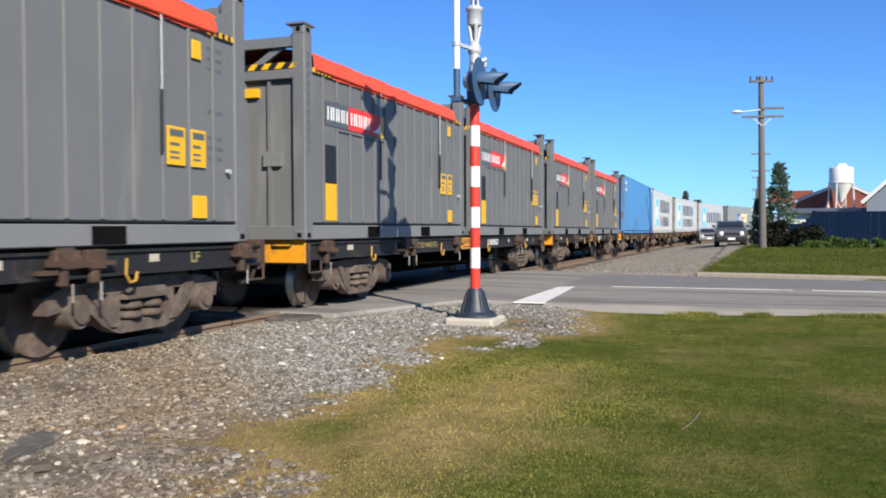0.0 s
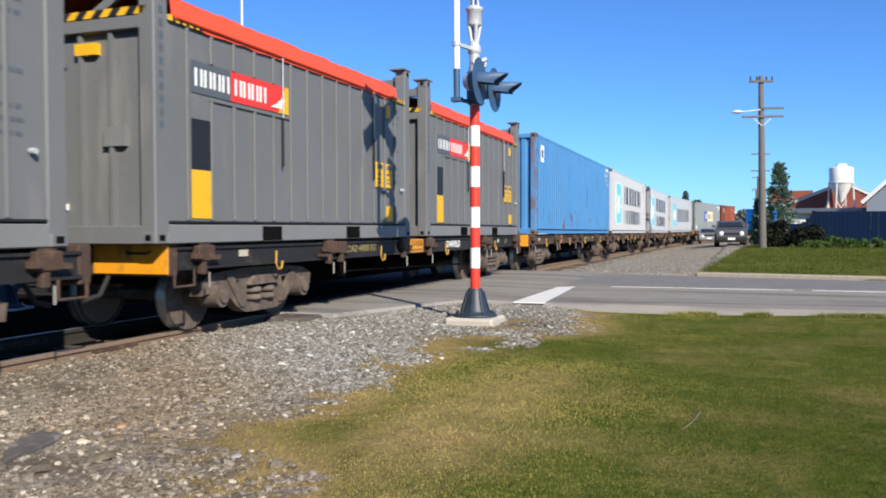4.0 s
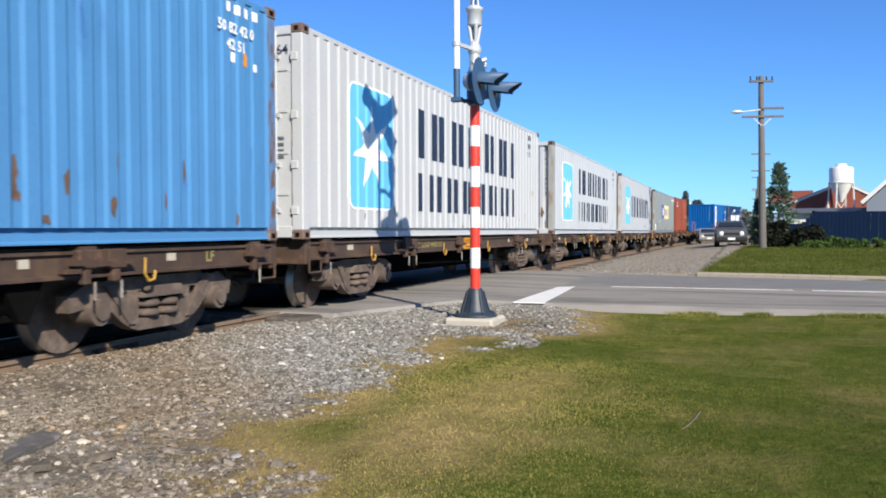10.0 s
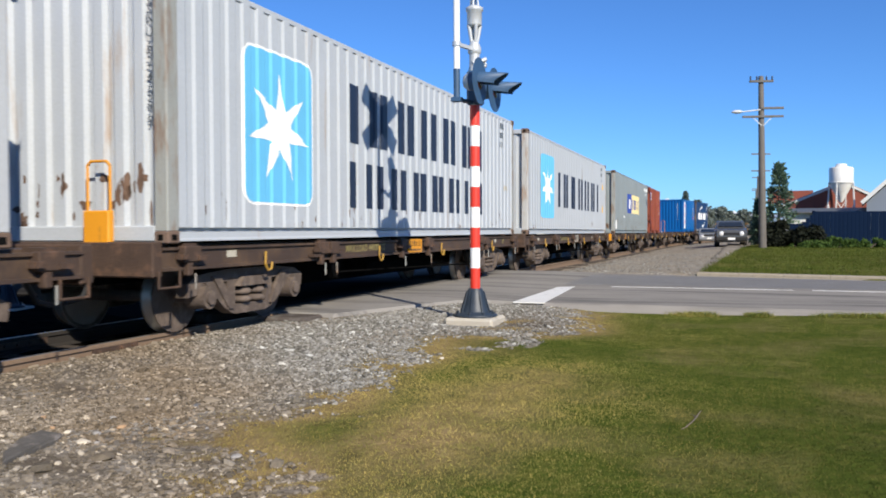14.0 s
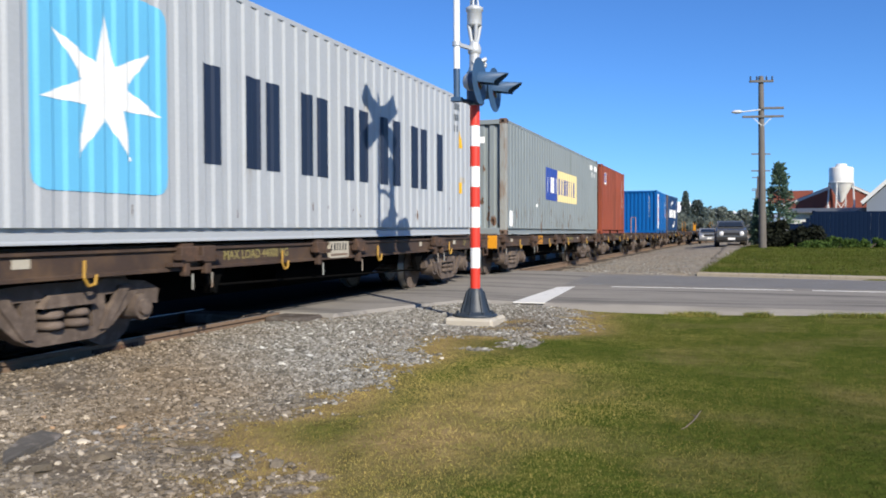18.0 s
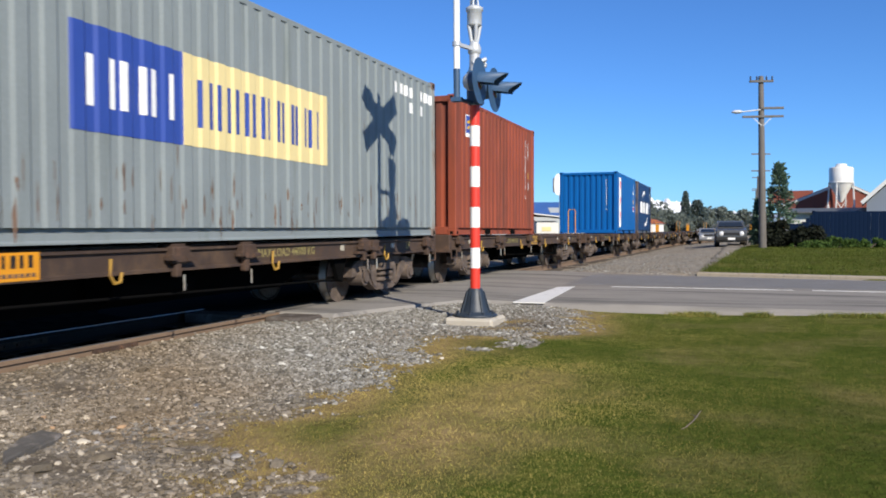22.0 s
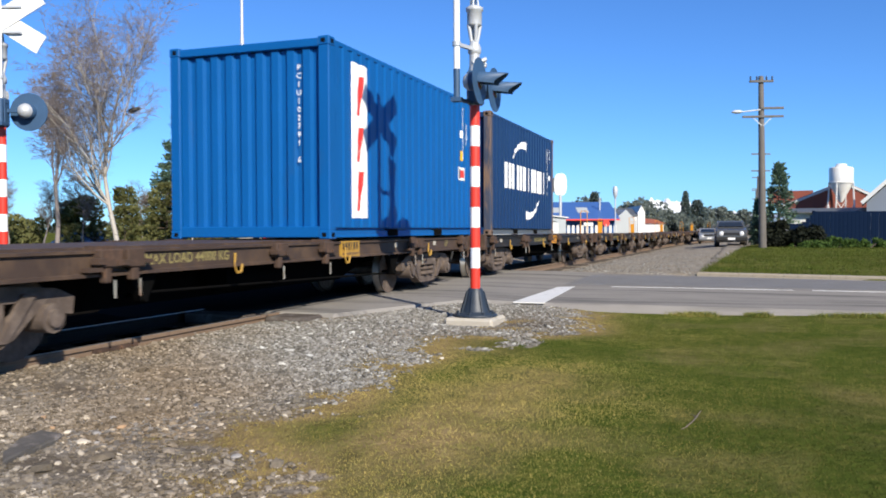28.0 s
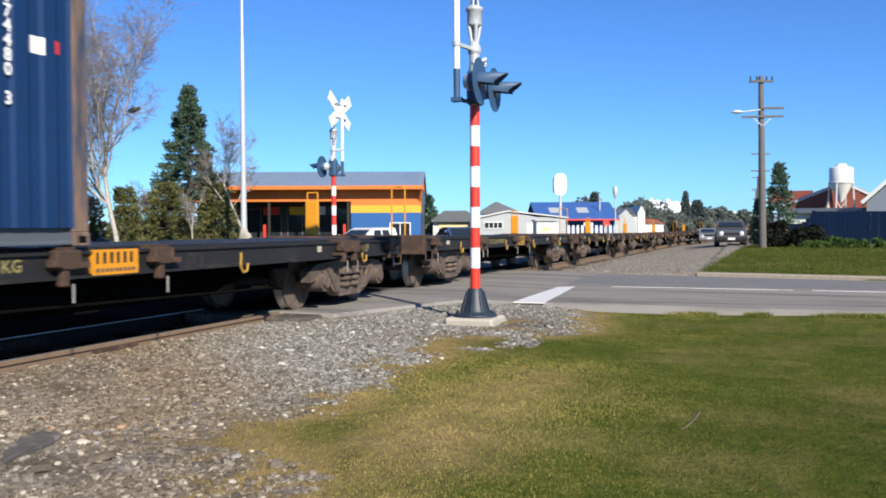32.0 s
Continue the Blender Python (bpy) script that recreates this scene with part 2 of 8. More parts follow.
# ---- mesh helpers ----


def box(bm, x0, x1, y0, y1, z0, z1, mi=0, bevel=0.0):
    v = [bm.verts.new((x, y, z)) for x in (x0, x1) for y in (y0, y1) for z in (z0, z1)]
    fs = []
    for q in ((0, 1, 3, 2), (4, 6, 7, 5), (0, 4, 5, 1), (2, 3, 7, 6), (0, 2, 6, 4), (1, 5, 7, 3)):
        f = bm.faces.new([v[i] for i in q])
        f.material_index = mi
        fs.append(f)
    if bevel:
        es = list({e for f in fs for e in f.edges})
        bmesh.ops.bevel(bm, geom=es, offset=bevel, segments=1, affect="EDGES", material=mi)
    return v


def prism(bm, pts, axis, a, b, mi=0):
    """A plane outline pushed from a to b along an axis; pts are in the two other axes' order."""
    def place(p, d):
        q = list(p)
        q.insert("xyz".index(axis), d)
        return q
    lo = [bm.verts.new(place(p, a)) for p in pts]
    hi = [bm.verts.new(place(p, b)) for p in pts]
    k = len(pts)
    fs = [bm.faces.new(lo), bm.faces.new(hi[::-1])]
    for i in range(k):
        fs.append(bm.faces.new((lo[i], hi[i], hi[(i + 1) % k], lo[(i + 1) % k])))
    for f in fs:
        f.material_index = mi


def rod(bm, p0, p1, r, r2=None, seg=8, mi=0, caps=True):
    p0, p1 = Vector(p0), Vector(p1)
    q = (p1 - p0).to_track_quat("Z", "Y")
    r2 = r if r2 is None else r2
    rings = []
    for p, rad in ((p0, r), (p1, r2)):
        rings.append([bm.verts.new(p + q @ Vector((rad * math.cos(a), rad * math.sin(a), 0))) for a in [2 * math.pi * i / seg for i in range(seg)]])
    for i in range(seg):
        f = bm.faces.new((rings[0][i], rings[0][(i + 1) % seg], rings[1][(i + 1) % seg], rings[1][i]))
        f.smooth, f.material_index = True, mi
    if caps:
        for ring in (rings[0][::-1], rings[1]):
            bm.faces.new([bm.verts.new(v.co) for v in ring]).material_index = mi


def lathe(bm, prof, cx=0, cy=0, seg=20, mi=0, axis="z", smooth=True):
    """A turned shape from (radius, height) pairs."""
    rings = []
    for r, h in prof:
        ring = []
        for i in range(seg):
            a = 2 * math.pi * i / seg
            u, w = r * math.cos(a), r * math.sin(a)
            ring.append(bm.verts.new((cx + u, cy + w, h) if axis == "z" else ((h, cx + u, cy + w) if axis == "x" else (cx + u, h, cy + w))))
        rings.append(ring)
    for a, b in zip(rings, rings[1:]):
        for i in range(seg):
            f = bm.faces.new((a[i], a[(i + 1) % seg], b[(i + 1) % seg], b[i]))
            f.smooth, f.material_index = smooth, mi
    for ring in (rings[0][::-1], rings[-1]):
        bm.faces.new([bm.verts.new(v.co) for v in ring]).material_index = mi


def bar(bm, p0, p1, w, d, mi=0):
    """A straight bar of cross-section w by d between two points."""
    p0, p1 = Vector(p0), Vector(p1)
    q = (p1 - p0).to_track_quat("Z", "Y")
    length = (p1 - p0).length
    v = box(bm, -w / 2, w / 2, -d / 2, d / 2, 0, length, mi)
    for one in v:
        one.co = p0 + q @ one.co


def link_bm(name, bm, materials, recalc=True):
    if recalc:
        bmesh.ops.recalc_face_normals(bm, faces=bm.faces[:])
    me = bpy.data.meshes.new(name)
    bm.to_mesh(me)
    bm.free()
    for m in materials if isinstance(materials, (list, tuple)) else [materials]:
        me.materials.append(m)
    return new(name, me)


def part(name, bm, material, parent, label=""):
    ob = link_bm(name, bm, material)
    ob.parent = parent
    if label:
        ob["label"] = label
    return ob


def again(ob, parent, m=None):
    """Another part on the same mesh."""
    o = new(ob.name.split(".")[0], ob.data)
    o.parent = parent
    if m is not None:
        o.matrix_basis = m
    if "label" in ob:
        o["label"] = ob["label"]
    return o


def thing(name, m, label, category, group="", kind=""):
    ob = new(name)
    ob.empty_display_size = 0.2
    ob.matrix_basis = m
    return tagged(ob, label, category, group, kind)


def mesh_np(name, verts, faces, material, smooth=False):
    """A mesh of triangles or quads from arrays."""
    me = bpy.data.meshes.new(name)
    k = faces.shape[1]
    me.vertices.add(len(verts))
    me.vertices.foreach_set("co", np.asarray(verts, np.float32).ravel())
    me.loops.add(faces.size)
    me.loops.foreach_set("vertex_index", faces.astype(np.int32).ravel())
    me.polygons.add(len(faces))
    me.polygons.foreach_set("loop_start", np.arange(0, faces.size, k, dtype=np.int32))
    me.polygons.foreach_set("use_smooth", np.full(len(faces), smooth))
    me.update(calc_edges=True)
    me.materials.append(material)
    return new(name, me)


def text(string, size, material, parent, m, name="lettering", label="", align="CENTER", bold=0.0, gap=1.0):
    cu = bpy.data.curves.new(name, "FONT")
    cu.body, cu.size, cu.align_x, cu.align_y = string, size, align, "CENTER"
    cu.space_line, cu.offset = gap, bold
    cu.resolution_u = 2
    ob = bpy.data.objects.new(name, cu)
    scene.collection.objects.link(ob)
    me = bpy.data.meshes.new_from_object(ob)
    bpy.data.objects.remove(ob)
    bpy.data.curves.remove(cu)
    me.materials.append(material)
    o = new(name, me)
    o.parent = parent
    o.matrix_basis = m
    if label:
        o["label"] = label
    return o


ON_SIDE = Matrix(((0, 0, 1, 0), (1, 0, 0, 0), (0, 1, 0, 0), (0, 0, 0, 1)))   # lettering that faces +x and reads along +y
ON_END = Matrix(((1, 0, 0, 0), (0, 0, -1, 0), (0, 1, 0, 0), (0, 0, 0, 1)))    # lettering that faces -y and reads along +x

# ---- plan: the track runs along y, the road along x ----
XC = -6.176           # middle of the track
DECK = 0.911          # height of the container base over the rail
ROAD_S, ROAD_N = 11.85, 19.5


BEND_AT, BEND_R, BEND_MAX = 55.0, 195.0, 0.5     # the line swings gently away beyond the crossing


def line_at(s):
    """Where the line runs s metres along it: aside, along, its level, its heading."""
    over = max(0.0, s - BEND_AT)
    a = min(over / BEND_R, BEND_MAX)
    rest = over - a * BEND_R
    level = -min(0.24, 0.0055 * max(0.0, s - 14.0))
    return BEND_R * (1 - math.cos(a)) + rest * math.sin(a), min(s, BEND_AT) + BEND_R * math.sin(a) + rest * math.cos(a), level, a


def on_line(s, ahead, behind, z=0.0):
    """Pose of a stiff body at s that rides on the line at two points."""
    x0, y0, z0, _ = line_at(s + behind)
    x1, y1, z1, _ = line_at(s + ahead)
    turn, tilt, run = math.atan2(x0 - x1, y1 - y0), math.atan2(z1 - z0, math.hypot(x1 - x0, y1 - y0)), math.hypot(x1 - x0, y1 - y0)
    f = -behind / (ahead - behind)
    return pose(XC + x0 + (x1 - x0) * f, y0 + (y1 - y0) * f, z0 + (z1 - z0) * f + z, math.degrees(tilt), 0, math.degrees(turn))


def smooth(a, b, x):
    t = np.clip((x - a) / (b - a), 0, 1)
    return t * t * (3 - 2 * t)


EDGE_Y = np.array([-50.0, 2.8, 3.0, 3.25, 3.5, 3.7, 4.0, 4.3, 4.5, 4.85, 5.3, 5.9, 6.5, 7.0, 7.45, 7.9, 8.4, 9.25, 10.0, 11.8, 60])
EDGE_X = np.array([-1.8, -1.8, -1.88, -2.05, -2.2, -2.42, -2.76, -2.85, -2.68, -2.6, -2.68, -2.78, -2.77, -2.85, -2.95, -2.85, -2.2, -1.75, -1.9, -2.3, -2.3])


def kerb_y(x):
    return 19.65 - 0.2 * (x + 1)


def ground_z(x, y):
    """Lie of the land: a low bed beside the rails, a lawn, a sunken road strip, a verge."""
    over = (y - BEND_AT).clip(0, 90)
    d = np.abs(x - XC - over ** 2 / (2 * BEND_R))
    z = np.full_like(x, -0.10)
    z = z + 0.03 * np.sin(0.9 * x + 0.5 * y) * smooth(1.5, 3.5, d)
    z = np.where(y > 19.4, -0.02 - 0.0006 * (y - 20).clip(0, 100), z)
    bed = -0.175 + 0.02 * np.sin(3 * y) * np.sin(2 * x)
    z = z + (bed - z) * (1 - smooth(1.0, 2.4, d))
    z = z + (-0.085 - z) * smooth(-5.72, -5.5, x) * (1 - smooth(-5.2, -4.4, x)) * (y < 12)
    ramp_up = smooth(7.4, 9.0, y) * smooth(-5.45, -5.15, x) * (1 - smooth(-2.9, -1.8, x)) * (y < 13)
    z = z + (-0.058 - z) * ramp_up
    z = z - 0.07 * np.exp(-((x + 3.06) ** 2 + (y - 9.55) ** 2) / 0.55 ** 2)
    z = z - np.minimum(0.24, 0.0055 * (y - 14).clip(0, 500)) * (1 - smooth(2.2, 5.0, d)) * (y > 19.4)
    verge = (y > kerb_y(x)) & (x > -1.0)
    z = np.where(verge, 0.012 + 0.045 * smooth(20, 30, y), z)
    on_road = smooth(ROAD_S - 0.25, ROAD_S + 0.15, y) * (1 - smooth(0.0, 0.3, y - np.where(x > -1.2, kerb_y(x) - 0.2, 19.6)))
    z = z + (-0.22 - z) * on_road
    return z


LATTICE = np.random.default_rng(77).random((257, 257))


def patchy(x, y, cell, shift=0.0):
    """Smooth random patches between 0 and 1, about one cell wide."""
    u, v = (x + 100 + shift) / cell, (y + 100 + shift * 1.7) / cell
    i, j = np.floor(u).astype(int), np.floor(v).astype(int)
    fu, fv = u - i, v - j
    fu, fv = fu * fu * (3 - 2 * fu), fv * fv * (3 - 2 * fv)
    g = lambda a, b: LATTICE[a % 257, b % 257]
    return (g(i, j) * (1 - fu) + g(i + 1, j) * fu) * (1 - fv) + (g(i, j + 1) * (1 - fu) + g(i + 1, j + 1) * fu) * fv


TUFTS = [(-3.09, 3.79, 0.09), (-2.89, 3.73, 0.1), (-2.5, 3.24, 0.12), (-2.88, 2.8, 0.12), (-2.26, 2.99, 0.1), (-2.2, 3.12, 0.14), (-2.71, 3.54, 0.09), (-2.95, 4.45, 0.16), (-2.9, 5.1, 0.12), (-3.0, 6.2, 0.14), (-3.15, 6.9, 0.12), (-2.9, 7.9, 0.3), (-2.4, 8.9, 0.35), (-2.75, 9.0, 0.2), (-3.3, 9.4, 0.2), (-2.6, 9.8, 0.3)]
BARE = [(-1.93, 3.36, 0.16, 0.1), (-1.84, 3.2, 0.08, 0.06), (-2.05, 7.9, 0.22, 0.5), (-1.85, 8.9, 0.2, 0.35), (-2.3, 7.3, 0.2, 0.12)]
DAMP = [(-2.65, 3.5, 0.3, 0.16), (-2.35, 3.25, 0.25, 0.12), (-2.75, 3.75, 0.3, 0.1), (-5.0, 5.6, 0.25, 0.9), (-2.46, 3.52, 0.3, 0.13), (-3.2, 3.75, 0.3, 0.09), (-4.7, 4.85, 0.7, 0.2), (-5.2, 4.4, 0.4, 0.5), (-2.3, 3.1, 0.2, 0.1), (-3.3, 3.2, 0.5, 0.25), (-2.3, 9.5, 0.6, 0.9), (-1.95, 8.6, 0.6, 0.9), (-2.65, 8.3, 0.3, 0.5), (-2.9, 10.6, 0.8, 0.5)]


def spots(x, y, table):
    out = np.zeros_like(x)
    for cx, cy, rx, ry in table:
        out = np.maximum(out, np.exp(-((x - cx) / rx) ** 2 - ((y - cy) / ry) ** 2))
    return out


def gravel_mask(x, y):
    """1 where stones lie, 0 where grass grows."""
    e = np.interp(y, EDGE_Y, EDGE_X) + 0.5 * (patchy(x, y, 0.55) - 0.5) + 0.45 * (patchy(x, y, 0.17, 9) - 0.5)
    e = e + 0.3 * (patchy(x, y, 0.07, 31) - 0.5)
    near = 1 - smooth(-0.38, 0.3, x - e)
    near = np.maximum(near, smooth(0.3, 0.75, spots(x, y, BARE) * (0.4 + 1.1 * patchy(x, y, 0.1, 33))) * 0.9)
    for tx, ty, r in TUFTS:
        near = near * (1 - 0.85 * np.exp(-((x - tx) ** 2 + (y - ty) ** 2) / r ** 2) * (0.3 + 0.9 * patchy(x, y, 0.12, 5)).clip(0, 1))
    lane_edge = np.interp(y, [19.5, 22.5, 31.0, 41.6, 47.6, 60, 120, 400], [-1.0, -0.92, -0.5, -0.15, 0.25, 1.2, 2.5, 2.5])
    far = 1 - smooth(-0.25, 0.25, x - lane_edge)
    g = np.where(y < 15, near, far)
    return g * smooth(-12.5, -9.5, x)


def lines(*spans):
    out = []
    for a, b, step in spans:
        out += list(np.arange(a, b, step))
    return np.array(out)


gx = lines((-3500, -500, 600), (-500, -60, 55), (-60, -14, 2.3), (-14, -9, 0.5), (-9, 2.6, 0.1), (2.6, 12, 0.6), (12, 60, 6), (60, 500, 55), (500, 3600, 600))
gy = lines((-500, -20, 60), (-20, 2, 1.1), (2, 13, 0.1), (13, 19, 0.5), (19, 24, 0.1), (24, 60, 0.6), (60, 200, 7), (200, 900, 70), (900, 4000, 500))
GX, GY = np.meshgrid(gx, gy)
GZ = ground_z(GX, GY)
nx, ny = len(gx), len(gy)
ids = np.arange(nx * ny).reshape(ny, nx)
quads = np.stack([ids[:-1, :-1], ids[:-1, 1:], ids[1:, 1:], ids[1:, :-1]], -1).reshape(-1, 4)


def ground_material():
    """Lawn, dry straw-coloured edge and broken stone, told apart by the mask that the sheet carries."""
    m = bpy.data.materials.new("lawn_and_gravel")
    m.use_nodes = True
    nt = m.node_tree
    n, link = nt.nodes, nt.links.new
    b = n["Principled BSDF"]
    geo = n.new("ShaderNodeNewGeometry")

    def noise_at(scale, detail=6, rough=0.6):
        t = n.new("ShaderNodeTexNoise")
        t.inputs["Scale"].default_value, t.inputs["Detail"].default_value, t.inputs["Roughness"].default_value = scale, detail, rough
        link(geo.outputs["Position"], t.inputs["Vector"])
        return t.outputs["Fac"]

    def ramp(fac, *stops):
        r = n.new("ShaderNodeValToRGB")
        e = r.color_ramp.elements
        while len(e) < len(stops):
            e.new(0.5)
        for one, (p, c) in zip(e, stops):
            one.position, one.color = p, rgb(c)
        link(fac, r.inputs["Fac"])
        return r.outputs["Color"]

    def mix(fac, a, c):
        x = n.new("ShaderNodeMix")
        x.data_type = "RGBA"
        link(fac, x.inputs[0])
        link(a, x.inputs[6])
        link(c, x.inputs[7])
        return x.outputs[2]

    def calc(op, a, c):
        x = n.new("ShaderNodeMath")
        x.operation, x.use_clamp = op, True
        for i, s in enumerate((a, c)):
            if isinstance(s, float):
                x.inputs[i].default_value = s
            else:
                link(s, x.inputs[i])
        return x.outputs[0]

    at = n.new("ShaderNodeAttribute")
    at.attribute_name = "stones"
    dry = n.new("ShaderNodeAttribute")
    dry.attribute_name = "dry"
    broad, mid, fine = noise_at(0.9), noise_at(7), noise_at(90, 3)
    grass = ramp(mid, (0.25, (0.0372, 0.0566, 0.0106)), (0.5, (0.0655, 0.0867, 0.0168)), (0.75, (0.115, 0.1168, 0.0283)))
    straw = ramp(mid, (0.25, (0.16, 0.115, 0.055)), (0.75, (0.30, 0.22, 0.11)))
    dryness = ramp(calc("ADD", calc("MULTIPLY", broad, 0.8), calc("SUBTRACT", dry.outputs["Fac"], 0.35)), (0.38, (0, 0, 0)), (0.72, (1, 1, 1)))
    turf = mix(dryness, grass, straw)
    vor = n.new("ShaderNodeTexVoronoi")
    vor.inputs["Scale"].default_value = 24
    link(geo.outputs["Position"], vor.inputs["Vector"])
    shade = n.new("ShaderNodeSeparateColor")
    link(vor.outputs["Color"], shade.inputs[0])
    stone = ramp(shade.outputs[0], (0.1, (0.177, 0.1593, 0.1328)), (0.5, (0.2655, 0.239, 0.1991)), (0.9, (0.354, 0.323, 0.2788)))
    soil = ramp(mid, (0.3, (0.2036, 0.1637, 0.115)), (0.7, (0.2832, 0.2345, 0.1726)))
    rubble = mix(ramp(broad, (0.42, (0, 0, 0)), (0.6, (0.6638, 0.6638, 0.6638))), stone, soil)
    damp = n.new("ShaderNodeAttribute")
    damp.attribute_name = "damp"
    earth = ramp(mid, (0.3, (0.062, 0.048, 0.035)), (0.7, (0.125, 0.10, 0.075)))
    rubble = mix(calc("MULTIPLY", damp.outputs["Fac"], 0.85), rubble, earth)
    edge = ramp(calc("ADD", at.outputs["Fac"], calc("MULTIPLY", calc("SUBTRACT", mid, 0.5), 0.9)), (0.3, (0, 0, 0)), (0.72, (1, 1, 1)))
    # Shade under the train, mixed into the ground colour as near-black.
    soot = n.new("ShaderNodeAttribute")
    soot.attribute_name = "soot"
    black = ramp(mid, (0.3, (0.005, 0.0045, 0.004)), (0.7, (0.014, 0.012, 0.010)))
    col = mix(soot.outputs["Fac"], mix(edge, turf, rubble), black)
    link(col, b.inputs["Base Color"])
    b.inputs["Roughness"].default_value, b.inputs["Specular IOR Level"].default_value = 0.95, 0.0
    bp = n.new("ShaderNodeBump")
    bp.inputs["Strength"].default_value, bp.inputs["Distance"].default_value = 0.6, 0.03
    link(calc("ADD", calc("MULTIPLY", fine, 0.6), calc("MULTIPLY", vor.outputs["Distance"], 0.6)), bp.inputs["Height"])
    link(bp.outputs[0], b.inputs["Normal"])
    return m


ground = mesh_np("ground", np.stack([GX.ravel(), GY.ravel(), GZ.ravel()], 1), quads, ground_material(), True)
tagged(ground, "mown green lawn with straw-dry edges beside grey railway gravel", "ground", kind="structure")
stones_at = ground.data.attributes.new("stones", "FLOAT", "POINT")
stones_at.data.foreach_set("value", gravel_mask(GX, GY).ravel().astype(np.float32))


def dry_mask(x, y):
    e = np.interp(y, EDGE_Y, EDGE_X)
    near = np.exp(-((x - e + 0.05) / 0.8).clip(0, 9) ** 1.2) * 0.8
    near = np.maximum(near, 0.6 * np.exp(-((x + 1.6) / 0.95) ** 2 - ((y - 4.7) / 2.6) ** 2))
    near = near + 0.03 - 0.16 * smooth(0.2, 1.2, x) * (1 - smooth(4.5, 6.5, y))
    return np.where(y < 15, near, 0.03)


ground.data.attributes.new("dry", "FLOAT", "POINT").data.foreach_set("value", dry_mask(GX, GY).ravel().astype(np.float32))


def bed_shade_mask(x, y):
    """Train shade painted black between and beyond the rails, on this side of the road."""
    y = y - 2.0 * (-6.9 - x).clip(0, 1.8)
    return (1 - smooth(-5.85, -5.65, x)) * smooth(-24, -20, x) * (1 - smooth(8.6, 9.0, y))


ground.data.attributes.new("soot", "FLOAT", "POINT").data.foreach_set("value", bed_shade_mask(GX, GY).ravel().astype(np.float32))
ground.data.attributes.new("damp", "FLOAT", "POINT").data.foreach_set("value", np.maximum(spots(GX, GY, DAMP), 0.75 * np.exp(-((GX - np.interp(GY, EDGE_Y, EDGE_X) + 0.02) / 0.26) ** 2) * (GY < 11)).ravel().astype(np.float32))


def road_material():
    m = mat("worn_grey_asphalt", (0.245, 0.23, 0.21), 0.85, 0, 0.16, 1.2, 0.5, 130, (0.115, 0.1115, 0.108), 0.45, 1, 1.3)
    for node in m.node_tree.nodes:
        if node.bl_idname == "ShaderNodeMapping":
            node.inputs["Scale"].default_value = (0.12, 1.3, 1)
    n, link = m.node_tree.nodes, m.node_tree.links.new
    b = n["Principled BSDF"]
    source = b.inputs["Base Color"].links[0].from_socket
    # Road below and beyond the train: its shade is mixed into the colour.
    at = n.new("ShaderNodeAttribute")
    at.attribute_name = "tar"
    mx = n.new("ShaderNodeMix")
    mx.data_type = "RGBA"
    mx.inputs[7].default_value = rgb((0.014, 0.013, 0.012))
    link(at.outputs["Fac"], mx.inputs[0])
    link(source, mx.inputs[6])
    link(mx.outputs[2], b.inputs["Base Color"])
    b.inputs["Specular IOR Level"].default_value = 0.0
    return m


